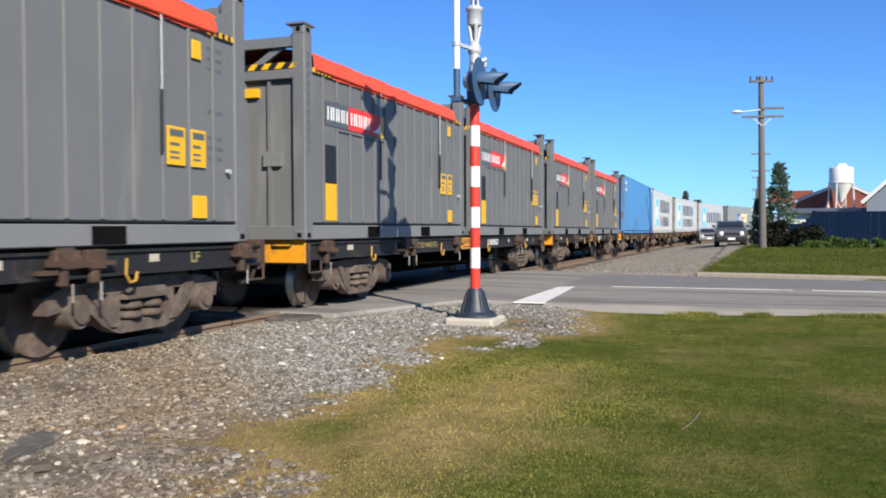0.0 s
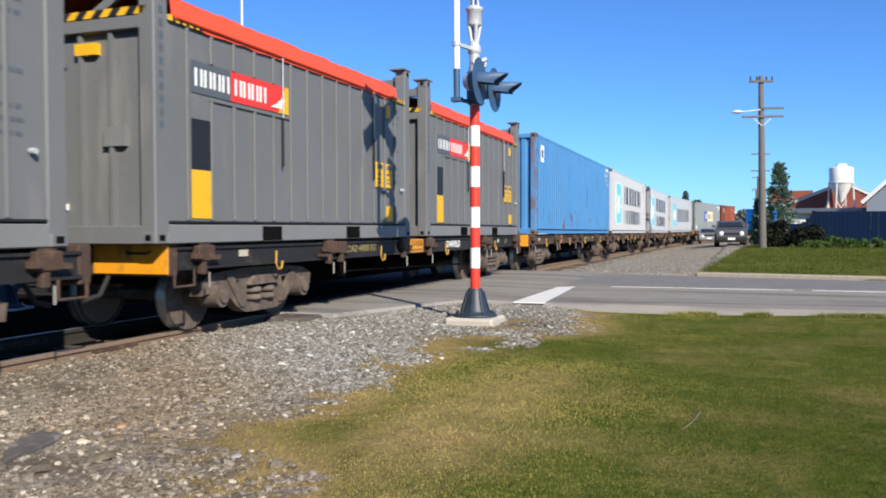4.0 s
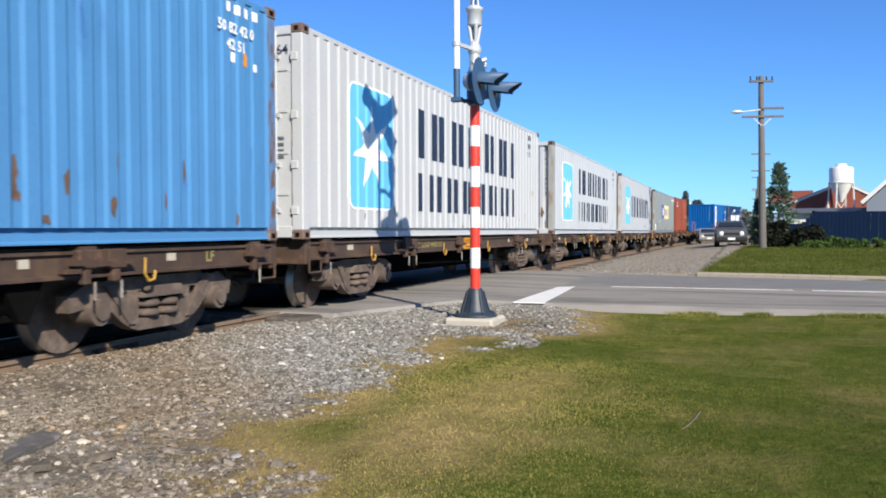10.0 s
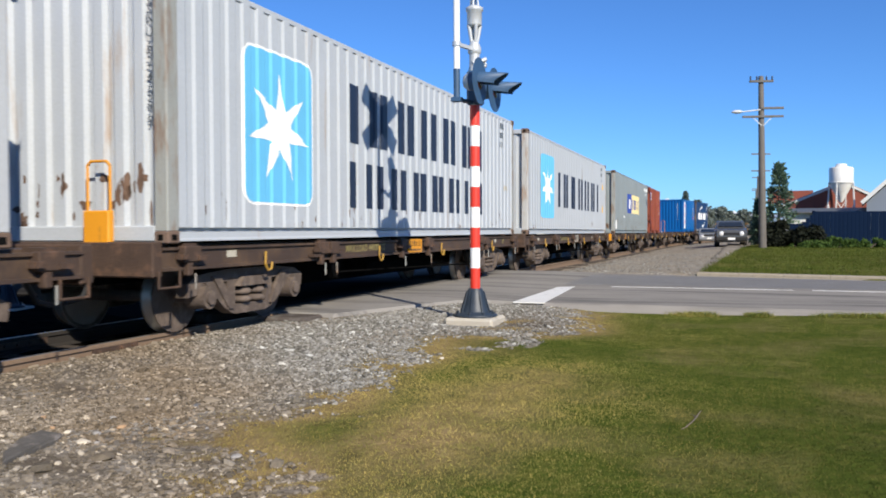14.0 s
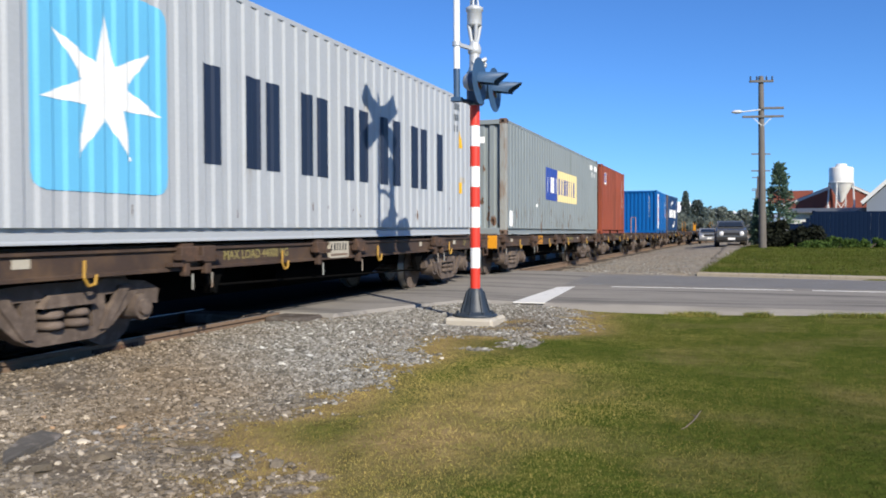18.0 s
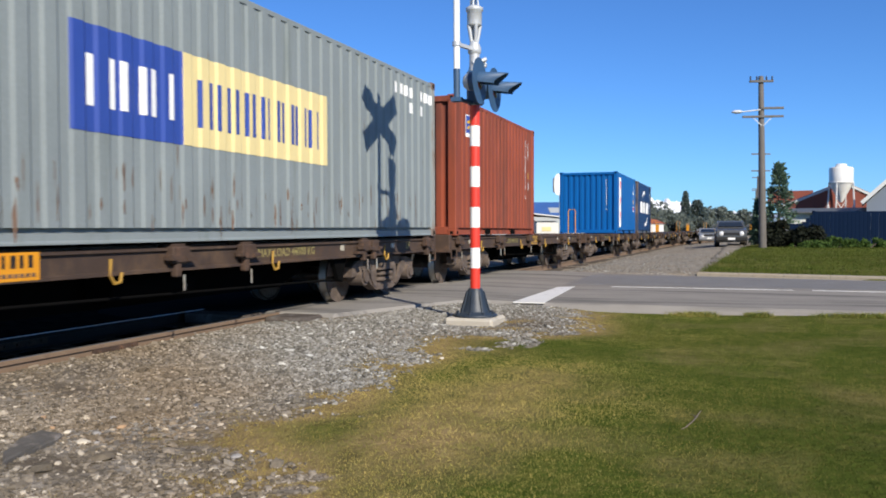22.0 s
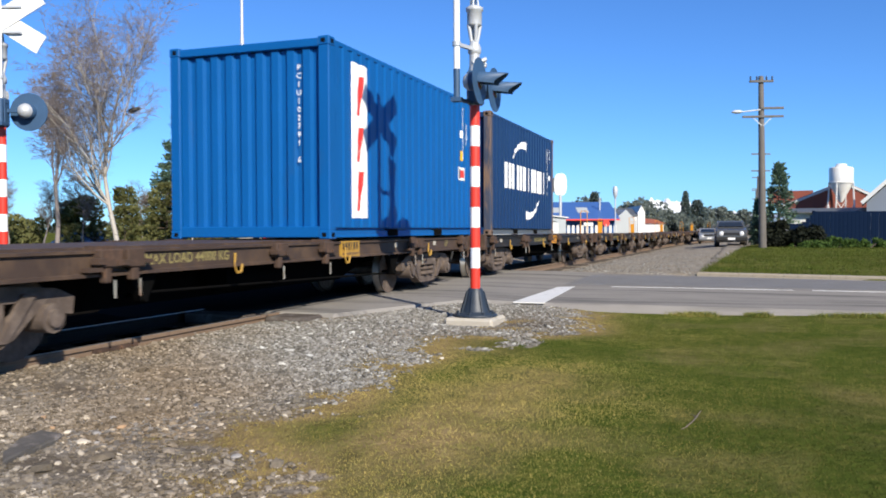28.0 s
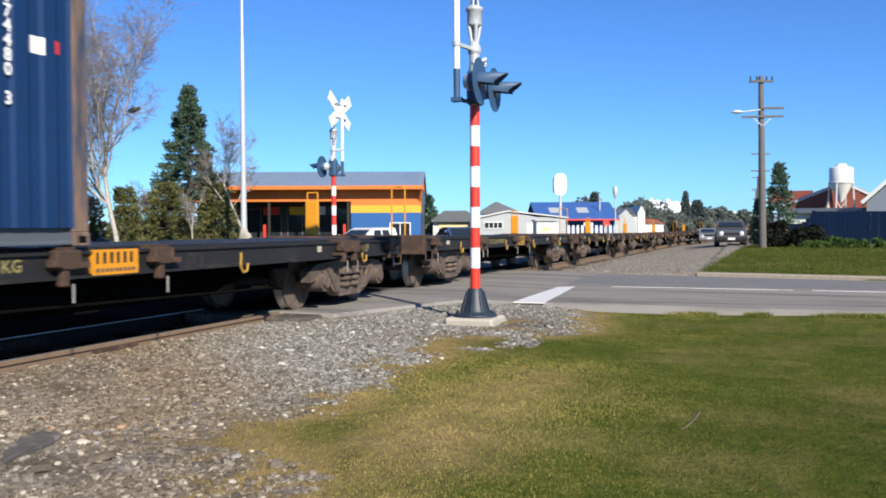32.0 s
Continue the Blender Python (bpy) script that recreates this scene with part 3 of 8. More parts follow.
def build_road():
    bm = bmesh.new()
    xs = list(np.arange(-90, -10, 4.0)) + list(np.arange(-10, 6, 0.4)) + list(np.arange(6, 90, 4.0))
    rows = []
    for x in xs:
        north = kerb_y(x) - 0.04 if x > -1.0 else 19.9 + 0.5 * min(1.0, max(0.0, -1.2 - x)) if x < -1.2 else 19.6
        south = ROAD_S if x > -3.9 else 11.85 - 2.75 * min(1.0, (-3.9 - x) / 0.9) if x > -8.6 else 11.0
        crown = -0.012 - 0.035 * float(smooth(1.5, 3.2, np.array(abs(x - XC))))
        ring = []
        for f in (0, 0.02, 0.25, 0.5, 0.75, 0.98, 1):
            y = south + (north - south) * f
            ring.append(bm.verts.new((x, y, crown - (0.12 if f in (0, 1) else 0.0))))
        rows.append(ring)
    for a, b in zip(rows, rows[1:]):
        for i in range(6):
            bm.faces.new((a[i], b[i], b[i + 1], a[i + 1]))
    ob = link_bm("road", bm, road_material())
    tagged(ob, "worn grey asphalt road that crosses the track", "road", kind="structure")
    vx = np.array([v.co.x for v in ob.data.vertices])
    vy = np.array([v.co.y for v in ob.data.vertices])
    # Where the train's shade is painted onto the crossing, fading north.
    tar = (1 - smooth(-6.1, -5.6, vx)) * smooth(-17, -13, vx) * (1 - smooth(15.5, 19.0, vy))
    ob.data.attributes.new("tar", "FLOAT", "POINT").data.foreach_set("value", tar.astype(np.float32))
    bm = bmesh.new()
    prism(bm, [(-4.2, 16.0), (4.0, 15.9), (4.0, 18.2), (-0.9, 19.2), (-4.2, 19.3)], "z", -0.1, -0.0435)
    part("resurfaced_lane", bm, mat("darker_asphalt_patch", (0.16, 0.153, 0.143), 0.85, 0, 0.2, 1.5, 0.5, 130, (0.1505, 0.146, 0.1416), 0.3, 1, 1.2), ob, "darker resurfaced far lane")
    bm = bmesh.new()
    prism(bm, [(-3.2, 11.9), (-2.74, 11.93), (-2.95, 15.35), (-3.22, 15.1)], "z", -0.06, -0.041)
    part("stop_line", bm, M["roadline"], ob, "broad white painted stop line")
    y = 15.55
    for k in range(9):
        x0 = -2.3 + k * 3.4
        bm = bmesh.new()
        box(bm, x0, x0 + (3.1 if k < 2 else 1.6), y - 0.032, y + 0.032, -0.06, -0.042)
        part("centre_line", bm, M["roadline"], ob, "thin white painted centre line")
    for k in range(5):
        bm = bmesh.new()
        box(bm, -12 - k * 3.4, -10.4 - k * 3.4, y - 0.05, y + 0.05, -0.06, -0.042)
        part("centre_line", bm, M["roadline"], ob)


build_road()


def build_kerb():
    kerb = thing("kerb", pose(0, 0, 0), "pale concrete kerb along the grass verge", "kerb", kind="structure")
    first = None
    for k in range(14):
        x = -1.0 + k * 0.9
        m = pose(x, kerb_y(x), 0, 0, 0, math.degrees(math.atan(-0.2)))
        if first is None:
            bm = bmesh.new()
            prism(bm, [(-0.02, -0.16), (0.0, 0.0), (0.03, 0.028), (0.14, 0.032), (0.15, -0.16)], "x", 0, 0.91)
            first = part("kerbstone", bm, M["kerb"], kerb)
            first.matrix_basis = m
        else:
            again(first, kerb, m)
    bm = bmesh.new()
    prism(bm, [(4.2, 24.0), (11, 22.8), (11, 23.4), (4.2, 24.5)], "z", -0.1, 0.115)
    ob = link_bm("footpath", bm, M["concrete"])
    tagged(ob, "thin pale concrete footpath across the verge", "path", kind="structure")


build_kerb()


def rail_along(bm, prof):
    """Draw a section out along the line."""
    rows = []
    for s in [-40, 0, 20] + list(np.arange(25, 155, 5.0)) + [160, 240, 420]:
        x, y, z, a = line_at(s)
        rows.append([bm.verts.new((x + p * math.cos(a), y - p * math.sin(a), z + q)) for p, q in prof])
    k = len(prof)
    for a, b in zip(rows, rows[1:]):
        for i in range(k):
            bm.faces.new((a[i], a[(i + 1) % k], b[(i + 1) % k], b[i]))
    bm.faces.new(rows[0])
    bm.faces.new(rows[-1])


def build_track():
    track = thing("railway_track", pose(XC, 0, 0), "rusty narrow-gauge railway track on stone ballast", "track", kind="structure")
    # The far rail's shade is put into its base colour.
    SHADE_RAIL = mat("oil_blackened_rail", (0.022, 0.018, 0.015), 0.9, 0, 0.3, 5, 0.2, 60)
    for s in (-1, 1):
        bm = bmesh.new()
        c = s * 0.5685
        prof = [(-0.065, -0.155), (0.065, -0.155), (0.065, -0.143), (0.012, -0.125), (0.012, -0.045), (0.034, -0.035), (0.034, -0.006), (0.026, 0), (-0.026, 0), (-0.034, -0.006), (-0.034, -0.035), (-0.012, -0.045), (-0.012, -0.125), (-0.065, -0.143)]
        rail_along(bm, [(c + a, z) for a, z in prof])
        part("rail", bm, M["rail"] if s > 0 else SHADE_RAIL, track, "" if s > 0 else "far rail, blackened in place of shade")
        bm = bmesh.new()
        rail_along(bm, [(c - 0.022, -0.002), (c + 0.022, -0.002), (c + 0.022, 0.0015), (c - 0.022, 0.0015)])
        part("running_surface", bm, M["tread"], track, "bright polished top of the rail")
        bm = bmesh.new()
        box(bm, c + 0.012, c + 0.03, 6.05, 6.65, -0.115, -0.05)
        for i in range(4):
            rod(bm, (c + 0.03, 6.12 + i * 0.15, -0.08), (c + 0.05, 6.12 + i * 0.15, -0.08), 0.016, seg=6)
        part("fishplate", bm, M["rust"], track, "rusty bolted joint plate")
    bm = bmesh.new()
    box(bm, -1.05, 1.05, -0.11, 0.11, -0.3, -0.152, bevel=0.012)
    first = part("sleeper", bm, M["sleeper"], track)
    first.matrix_basis = pose(0, -3, 0)
    k = 0
    for y in list(np.arange(-2.35, 9, 0.65)) + list(np.arange(20.5, 90, 0.65)):
        k += 1
        lx, ly, lz, la = line_at(y)
        again(first, track, pose(lx + random.uniform(-0.05, 0.05), ly, lz + random.uniform(-0.012, 0.005), 0, 0, random.uniform(-1, 1) - math.degrees(la)))
    for y, s in ((8.93, 1), (8.93, -1)):
        bm = bmesh.new()
        box(bm, -0.46, 0.46, 8.75, 9.15, -0.14, -0.014, bevel=0.02) if s < 0 else box(bm, 0.72, 1.28, 8.72, 9.2, -0.16, -0.014, bevel=0.03)
        part("crossing_panel_end", bm, M["sleeper"], track, "worn end of the crossing surface")


build_track()


def scatter_stones(name, count, xr, yr, size, keep, material, label, seed):
    """Loose broken stones lying on the ground, many in one mesh."""
    rng = np.random.default_rng(seed)
    x, y = rng.uniform(*xr, count * 3), rng.uniform(*yr, count * 3)
    ok = rng.random(count * 3) < keep(x, y)
    x, y = x[ok][:count], y[ok][:count]
    n = len(x)
    t = (1 + 5 ** 0.5) / 2
    ico = np.array([(-1, t, 0), (1, t, 0), (-1, -t, 0), (1, -t, 0), (0, -1, t), (0, 1, t), (0, -1, -t), (0, 1, -t), (t, 0, -1), (t, 0, 1), (-t, 0, -1), (-t, 0, 1)]) / 1.9
    tri = np.array([(0, 11, 5), (0, 5, 1), (0, 1, 7), (0, 7, 10), (0, 10, 11), (1, 5, 9), (5, 11, 4), (11, 10, 2), (10, 7, 6), (7, 1, 8), (3, 9, 4), (3, 4, 2), (3, 2, 6), (3, 6, 8), (3, 8, 9), (4, 9, 5), (2, 4, 11), (6, 2, 10), (8, 6, 7), (9, 8, 1)])
    r = size * np.exp(rng.normal(0, 0.38, n))
    sh = np.stack([rng.uniform(0.7, 1.35, n), rng.uniform(0.7, 1.35, n), rng.uniform(0.4, 0.8, n)], 1)
    v = ico[None] * (1 + rng.normal(0, 0.17, (n, 12, 1))) * sh[:, None] * r[:, None, None]
    a = rng.uniform(0, 6.28, n)
    tilt = rng.normal(0, 0.3, n)
    c, s = np.cos(a)[:, None], np.sin(a)[:, None]
    vz = v[..., 2] + v[..., 0] * tilt[:, None]
    vx, vy = v[..., 0] * c - v[..., 1] * s, v[..., 0] * s + v[..., 1] * c
    z = ground_z(x, y)
    V = np.stack([vx + x[:, None], vy + y[:, None], vz + (z + 0.12 * r)[:, None]], -1).reshape(-1, 3)
    F = (tri[None] + 12 * np.arange(n)[:, None, None]).reshape(-1, 3)
    ob = mesh_np(name, V, F, material)
    fresh = np.maximum(smooth(4.6, 7.0, y + 0.9 * (x + 3.5)), 0.2 * (1 - smooth(3.3, 3.75, y - 0.25 * (x + 3.2)))) * (0.6 + 0.5 * patchy(x, y, 0.8, 41))
    ob.data.attributes.new("fresh", "FLOAT", "POINT").data.foreach_set("value", np.repeat(fresh, 12).astype(np.float32))
    return tagged(ob, label, "gravel", kind="stuff")


def stone_material():
    m = bpy.data.materials.new("broken_stone")
    m.use_nodes = True
    nt = m.node_tree
    n, link = nt.nodes, nt.links.new
    geo = n.new("ShaderNodeNewGeometry")
    r = n.new("ShaderNodeValToRGB")
    e = r.color_ramp.elements
    for _ in range(3):
        e.new(0.5)
    for one, (p, c) in zip(e, ((0.0, (0.0752, 0.0664, 0.0549)), (0.3, (0.1328, 0.115, 0.0929)), (0.65, (0.1947, 0.1726, 0.146)), (0.93, (0.2655, 0.239, 0.208)), (1.0, (0.4602, 0.4248, 0.3717)))):
        one.position, one.color = p, rgb(c)
    link(geo.outputs["Random Per Island"], r.inputs["Fac"])
    t = n.new("ShaderNodeTexNoise")
    t.inputs["Scale"].default_value, t.inputs["Detail"].default_value = 70, 5
    link(geo.outputs["Position"], t.inputs["Vector"])
    ov = n.new("ShaderNodeMix")
    ov.data_type, ov.blend_type = "RGBA", "OVERLAY"
    ov.inputs[0].default_value = 0.4
    link(r.outputs["Color"], ov.inputs[6])
    link(t.outputs["Fac"], ov.inputs[7])
    t2 = n.new("ShaderNodeTexNoise")
    t2.inputs["Scale"].default_value, t2.inputs["Detail"].default_value = 0.55, 4
    link(geo.outputs["Position"], t2.inputs["Vector"])
    r2 = n.new("ShaderNodeValToRGB")
    r2.color_ramp.elements[0].position, r2.color_ramp.elements[0].color = 0.3, rgb((0.92, 0.78, 0.60))
    r2.color_ramp.elements[1].position, r2.color_ramp.elements[1].color = 0.95, rgb((1.1, 1.18, 1.24))
    at = n.new("ShaderNodeAttribute")
    at.attribute_name = "fresh"
    blend = n.new("ShaderNodeMath")
    blend.operation = "MULTIPLY_ADD"
    blend.inputs[1].default_value = 0.6
    link(at.outputs["Fac"], blend.inputs[0])
    link(t2.outputs["Fac"], blend.inputs[2])
    link(blend.outputs[0], r2.inputs["Fac"])
    tone = n.new("ShaderNodeMix")
    tone.data_type, tone.blend_type = "RGBA", "MULTIPLY"
    tone.inputs[0].default_value = 1.0
    link(ov.outputs[2], tone.inputs[6])
    link(r2.outputs["Color"], tone.inputs[7])
    link(tone.outputs[2], n["Principled BSDF"].inputs["Base Color"])
    n["Principled BSDF"].inputs["Roughness"].default_value, n["Principled BSDF"].inputs["Specular IOR Level"].default_value = 0.9, 0.15
    return m


STONE = stone_material()


def near_keep(x, y):
    g = gravel_mask(x, y) ** 0.85
    rail = (x > -5.5) & (np.abs(x - XC - 0.5685) > 0.075)
    g = g * (1 - 0.55 * spots(x, y, DAMP))
    g = g * (1 - 0.7 * smooth(8.2, 9.3, y) * smooth(-3.1, -2.5, x))
    patch = 0.35 + 0.65 * (np.sin(1.7 * x + 0.6) * np.sin(1.3 * y + 2 * np.sin(x)) > -0.35)
    road = (y < ROAD_S - 0.1 - 2.7 * np.clip((-3.9 - x) / 0.9, 0, 1))
    return g * rail * road * patch


scatter_stones("loose_gravel", 74000, (-5.6, -1.2), (2.2, 11.8), 0.0100, near_keep, STONE, "loose grey and buff broken stone beside the rail", 3)
scatter_stones("coarse_gravel", 700, (-5.6, -1.5), (2.4, 10.8), 0.021, near_keep, STONE, "larger pale stones scattered over the gravel", 4)
scatter_stones("shoulder_gravel", 3500, (-5.0, -0.6), (20.0, 36.0), 0.012, lambda x, y: gravel_mask(x, y) * np.exp(-(y - 20) / 16), STONE, "pale gravel on the lane along the track", 5)


def grass_material():
    """Blades between green and straw, drier where the sheet's own patches are dry."""
    m = leafy("short_lawn_blades", (0.052, 0.08, 0.011), (0.125, 0.153, 0.026), 0.3)
    nt = m.node_tree
    n, link = nt.nodes, nt.links.new
    at = n.new("ShaderNodeAttribute")
    at.attribute_name = "dry"
    base = [x for x in n if x.bl_idname == "ShaderNodeMix"][0]
    mx = n.new("ShaderNodeMix")
    mx.data_type = "RGBA"
    mx.inputs[7].default_value = rgb((0.43, 0.335, 0.105))
    link(base.outputs[2], mx.inputs[6])
    link(at.outputs["Fac"], mx.inputs[0])
    tone = n.new("ShaderNodeHueSaturation")
    lush = n.new("ShaderNodeAttribute")
    lush.attribute_name = "lush"
    link(lush.outputs["Fac"], tone.inputs["Value"])
    link(mx.outputs[2], tone.inputs["Color"])
    link(tone.outputs[0], n["Principled BSDF"].inputs["Base Color"])
    link(tone.outputs[0], [x for x in n if x.bl_idname == "ShaderNodeBsdfTranslucent"][0].inputs["Color"])
    return m


GRASS = grass_material()


def grow_grass(name, count, xr, yr, height, width, keep, label, seed):
    rng = np.random.default_rng(seed)
    x, y = rng.uniform(*xr, count * 2), rng.uniform(*yr, count * 2)
    ok = rng.random(count * 2) < keep(x, y)
    x, y = x[ok][:count], y[ok][:count]
    n = len(x)
    h = height * rng.uniform(0.45, 1.25, n)
    a = rng.uniform(0, 6.28, n)
    lean = rng.normal(0, 0.6, (n, 2)) * h[:, None]
    z = ground_z(x, y) - 0.006
    w = width * rng.uniform(0.6, 1.3, n)
    dx, dy = np.cos(a) * w, np.sin(a) * w
    V = np.stack([np.stack([x - dx, y - dy, z], 1), np.stack([x + dx, y + dy, z], 1), np.stack([x + lean[:, 0], y + lean[:, 1], z + h], 1)], 1).reshape(-1, 3)
    F = np.arange(3 * n).reshape(-1, 3)
    ob = tagged(mesh_np(name, V, F, GRASS), label, "grass", kind="stuff")
    clump = 0.6 * patchy(x, y, 1.3, 3) + 0.4 * patchy(x, y, 0.5, 4)
    tuft = 0.5 * patchy(x, y, 0.16, 6) + 0.5 * patchy(x, y, 0.07, 7)
    dry = np.clip(dry_mask(x, y) * 1.2 + np.where(y < 15, 1.0, 0.25) * (1.0 * (clump - 0.46) - 0.06 * (x + 0.5).clip(0, 2.5) + 0.6 * (tuft - 0.5) + rng.normal(0, 0.26, n)), 0, 1)
    ob.data.attributes.new("dry", "FLOAT", "POINT").data.foreach_set("value", np.repeat(dry, 3).astype(np.float32))
    lush = 0.67 + 0.50 * np.exp(-((x + 1.6) / 1.05) ** 2 - ((y - 4.5) / 2.6) ** 2) + 0.22 * smooth(8.0, 11.0, y) * (y < 15) - 0.12 * (y > 15) - 0.46 * smooth(-0.9, 0.9, x) * (1 - smooth(4.5, 7.5, y)) + 0.3 * patchy(x, y, 0.9, 21) + 0.3 * patchy(x, y, 0.25, 22)
    ob.data.attributes.new("lush", "FLOAT", "POINT").data.foreach_set("value", np.repeat(lush, 3).astype(np.float32))
    return ob


grow_grass("lawn_grass", 430000, (-3.2, 2.8), (2.4, 12.0), 0.017, 0.002, lambda x, y: (1 - gravel_mask(x, y)) ** 2.2 * (y < ROAD_S - 0.05) * np.clip(1.25 - y / 16, 0.4, 1), "short mown green lawn with straw-dry patches", 11)
scatter_stones("trackside_gravel", 16000, (-5.6, -1.6), (-8.0, 2.2), 0.015, near_keep, STONE, "loose grey stone along the rail", 6)
grow_grass("near_lawn_grass", 60000, (-2.2, 3.5), (-5.0, 2.4), 0.02, 0.004, lambda x, y: (1 - gravel_mask(x, y)) ** 2, "short mown lawn under the tripod", 14)
grow_grass("verge_grass", 70000, (-1.0, 12.0), (19.7, 46.0), 0.05, 0.01, lambda x, y: (1 - gravel_mask(x, y)) * (y > kerb_y(x) + 0.15), "green grass on the roadside verge", 12)
grow_grass("edge_tufts", 9000, (-2.2, 2.8), (11.35, 11.95), 0.065, 0.005, lambda x, y: np.clip(0.25 + 0.75 * np.sin(5.1 * x + 2 * np.sin(2.3 * x)), 0, 1) * (x > -1.9), "longer grass tufts along the edge of the road", 13)


def build_small_ground_things():
    bm = bmesh.new()
    prism(bm, [(-3.43, 3.10), (-3.58, 3.24), (-3.72, 3.47), (-3.76, 3.66), (-3.57, 3.64), (-3.52, 3.52), (-3.48, 3.30)], "z", -0.16, -0.088)
    bmesh.ops.bevel(bm, geom=bm.edges[:], offset=0.012, segments=1, affect="EDGES")
    ob = link_bm("flat_stone", bm, mat("dark_slab_stone", (0.085, 0.077, 0.068), 0.9, 0, 0.25, 6, 0.5, 60, (0.2, 0.175, 0.15), 0.45, 1, 8))
    tagged(ob, "dark flat stone slab sunk in the gravel", "stone")
    bm = bmesh.new()
    pts = [(-0.36, 4.72, -0.085), (-0.30, 4.83, -0.07), (-0.27, 4.98, -0.066), (-0.26, 5.1, -0.07), (-0.29, 5.2, -0.08), (-0.36, 5.3, -0.085)]
    for k, (a, b) in enumerate(zip(pts, pts[1:])):
        rod(bm, a, b, 0.004, 0.003, seg=6)
    rod(bm, pts[3], (-0.24, 5.24, -0.06), 0.004, 0.002, seg=5)
    ob = link_bm("fallen_twig", bm, mat("grey_dead_wood", (0.15, 0.12, 0.09), 0.9, 0, 0.3, 20, 0.2))
    tagged(ob, "thin grey twig fallen on the lawn", "twig")


COBBLES = [(-3.38, 3.59, 0.043, "stone", "cream"), (-3.63, 3.73, 0.029, "stone", "cream"), (-3.46, 3.77, 0.029, "stone", "grey"), (-3.22, 3.24, 0.025, "stone", "cream"), (-3.03, 4.07, 0.030, "stone", "cream"), (-3.09, 4.05, 0.013, "stone", "cream"), (-3.43, 3.94, 0.033, "stone", "buff"), (-3.81, 4.62, 0.027, "stone", "grey"), (-3.33, 4.72, 0.034, "stone", "cream"), (-3.37, 4.57, 0.037, "stone", "slate"), (-2.41, 3.59, 0.037, "stone", "grey"), (-2.40, 3.71, 0.015, "stone", "cream"), (-2.94, 4.08, 0.016, "stone", "grey"), (-3.50, 3.57, 0.018, "stone", "cream"), (-3.01, 2.88, 0.015, "stone", "cream"), (-3.16, 2.94, 0.016, "stone", "cream"), (-3.79, 3.77, 0.026, "stone", "buff"), (-2.91, 4.99, 0.038, "stone", "slate"), (-3.70, 6.05, 0.023, "stone", "cream"), (-3.32, 3.62, 0.021, "stone", "grey"), (-2.43, 6.69, 0.029, "stone", "cream"), (-4.02, 5.34, 0.026, "stone", "grey"), (-4.05, 3.96, 0.031, "stone", "buff"), (-3.64, 4.10, 0.028, "stone", "grey")]


def build_cobbles():
    """Single larger stones that stand out of the gravel: where on the plan, half width, shade."""
    pale = mat("cream_stone", (0.5, 0.44, 0.35), 0.9, 0, 0.15, 20, 0.3, 90)
    grey = mat("grey_stone", (0.26, 0.245, 0.23), 0.9, 0, 0.2, 20, 0.3, 90)
    buff = mat("buff_stone", (0.36, 0.23, 0.13), 0.9, 0, 0.2, 20, 0.3, 90)
    dark = mat("slate_stone", (0.10, 0.10, 0.105), 0.9, 0, 0.2, 20, 0.3, 90)
    rng = random.Random(12)
    for x, y, r, m, tint in COBBLES:
        bm = bmesh.new()
        bmesh.ops.create_icosphere(bm, subdivisions=2, radius=1.0)
        sx, sy, sz, turn = r * rng.uniform(0.9, 1.2), r * rng.uniform(0.6, 0.9), r * rng.uniform(0.4, 0.6), rng.uniform(0, 3.1)
        planes = [(Vector((rng.gauss(0, 1), rng.gauss(0, 1), rng.gauss(0, 1))).normalized(), rng.uniform(0.62, 0.85)) for _ in range(9)]
        for v in bm.verts:
            for n, d in planes:
                over = v.co.dot(n) - d
                if over > 0:
                    v.co -= n * over
            px, py = v.co.x * sx, v.co.y * sy
            v.co = Vector((px * math.cos(turn) - py * math.sin(turn), px * math.sin(turn) + py * math.cos(turn), v.co.z * sz))
        ob = link_bm("cobble", bm, {"cream": pale, "grey": grey, "buff": buff, "slate": dark}[tint])
        ob.location = (x, y, float(ground_z(np.array([x]), np.array([y]))[0]) + sz * 0.35)
        tagged(ob, f"{tint}-coloured broken {m} lying on the gravel", "stone", "single stones on the gravel")


build_small_ground_things()
build_cobbles()

# ---- the train: containers ----
WIDTH, HEIGHT = 2.438, 2.591
CARRIED = []          # (thing, place along the train at 16 s, height of its base over the rail)


def flutes(a, b, pitch, out, depth):
    """Points of a trapezoid-folded sheet between a and b: place along it, and how far out."""
    k = max(1, round((b - a) / pitch))
    p = (b - a) / k
    pts = [(a, out)]
    for i in range(k):
        s = a + i * p
        pts += [(s + 0.43 * p, out), (s + 0.56 * p, out - depth), (s + 0.87 * p, out - depth), (s + p, out)]
    return pts


def folded_panel(bm, pts, z0, z1, axis="y", sign=1, mi=0):
    """The folded sheet as a closed thin plate."""
    rows = []
    for p, d in pts:
        quad = []
        for dd in (d, d - 0.006):
            for z in (z0, z1):
                quad.append(bm.verts.new((sign * dd, p, z) if axis == "y" else (p, sign * dd, z)))
        rows.append(quad)
    for a, b in zip(rows, rows[1:]):
        for i, j in ((0, 1), (3, 2), (1, 3), (2, 0)):
            bm.faces.new((a[i], a[j], b[j], b[i])).material_index = mi


def columns(poly, y):
    """Where an upright line at y cuts a closed outline: pairs of heights."""
    zs = []
    for (y0, z0), (y1, z1) in zip(poly, poly[1:] + poly[:1]):
        if (y0 <= y) != (y1 <= y):
            zs.append(z0 + (z1 - z0) * (y - y0) / (y1 - y0))
    zs.sort()
    return list(zip(zs[::2], zs[1::2]))


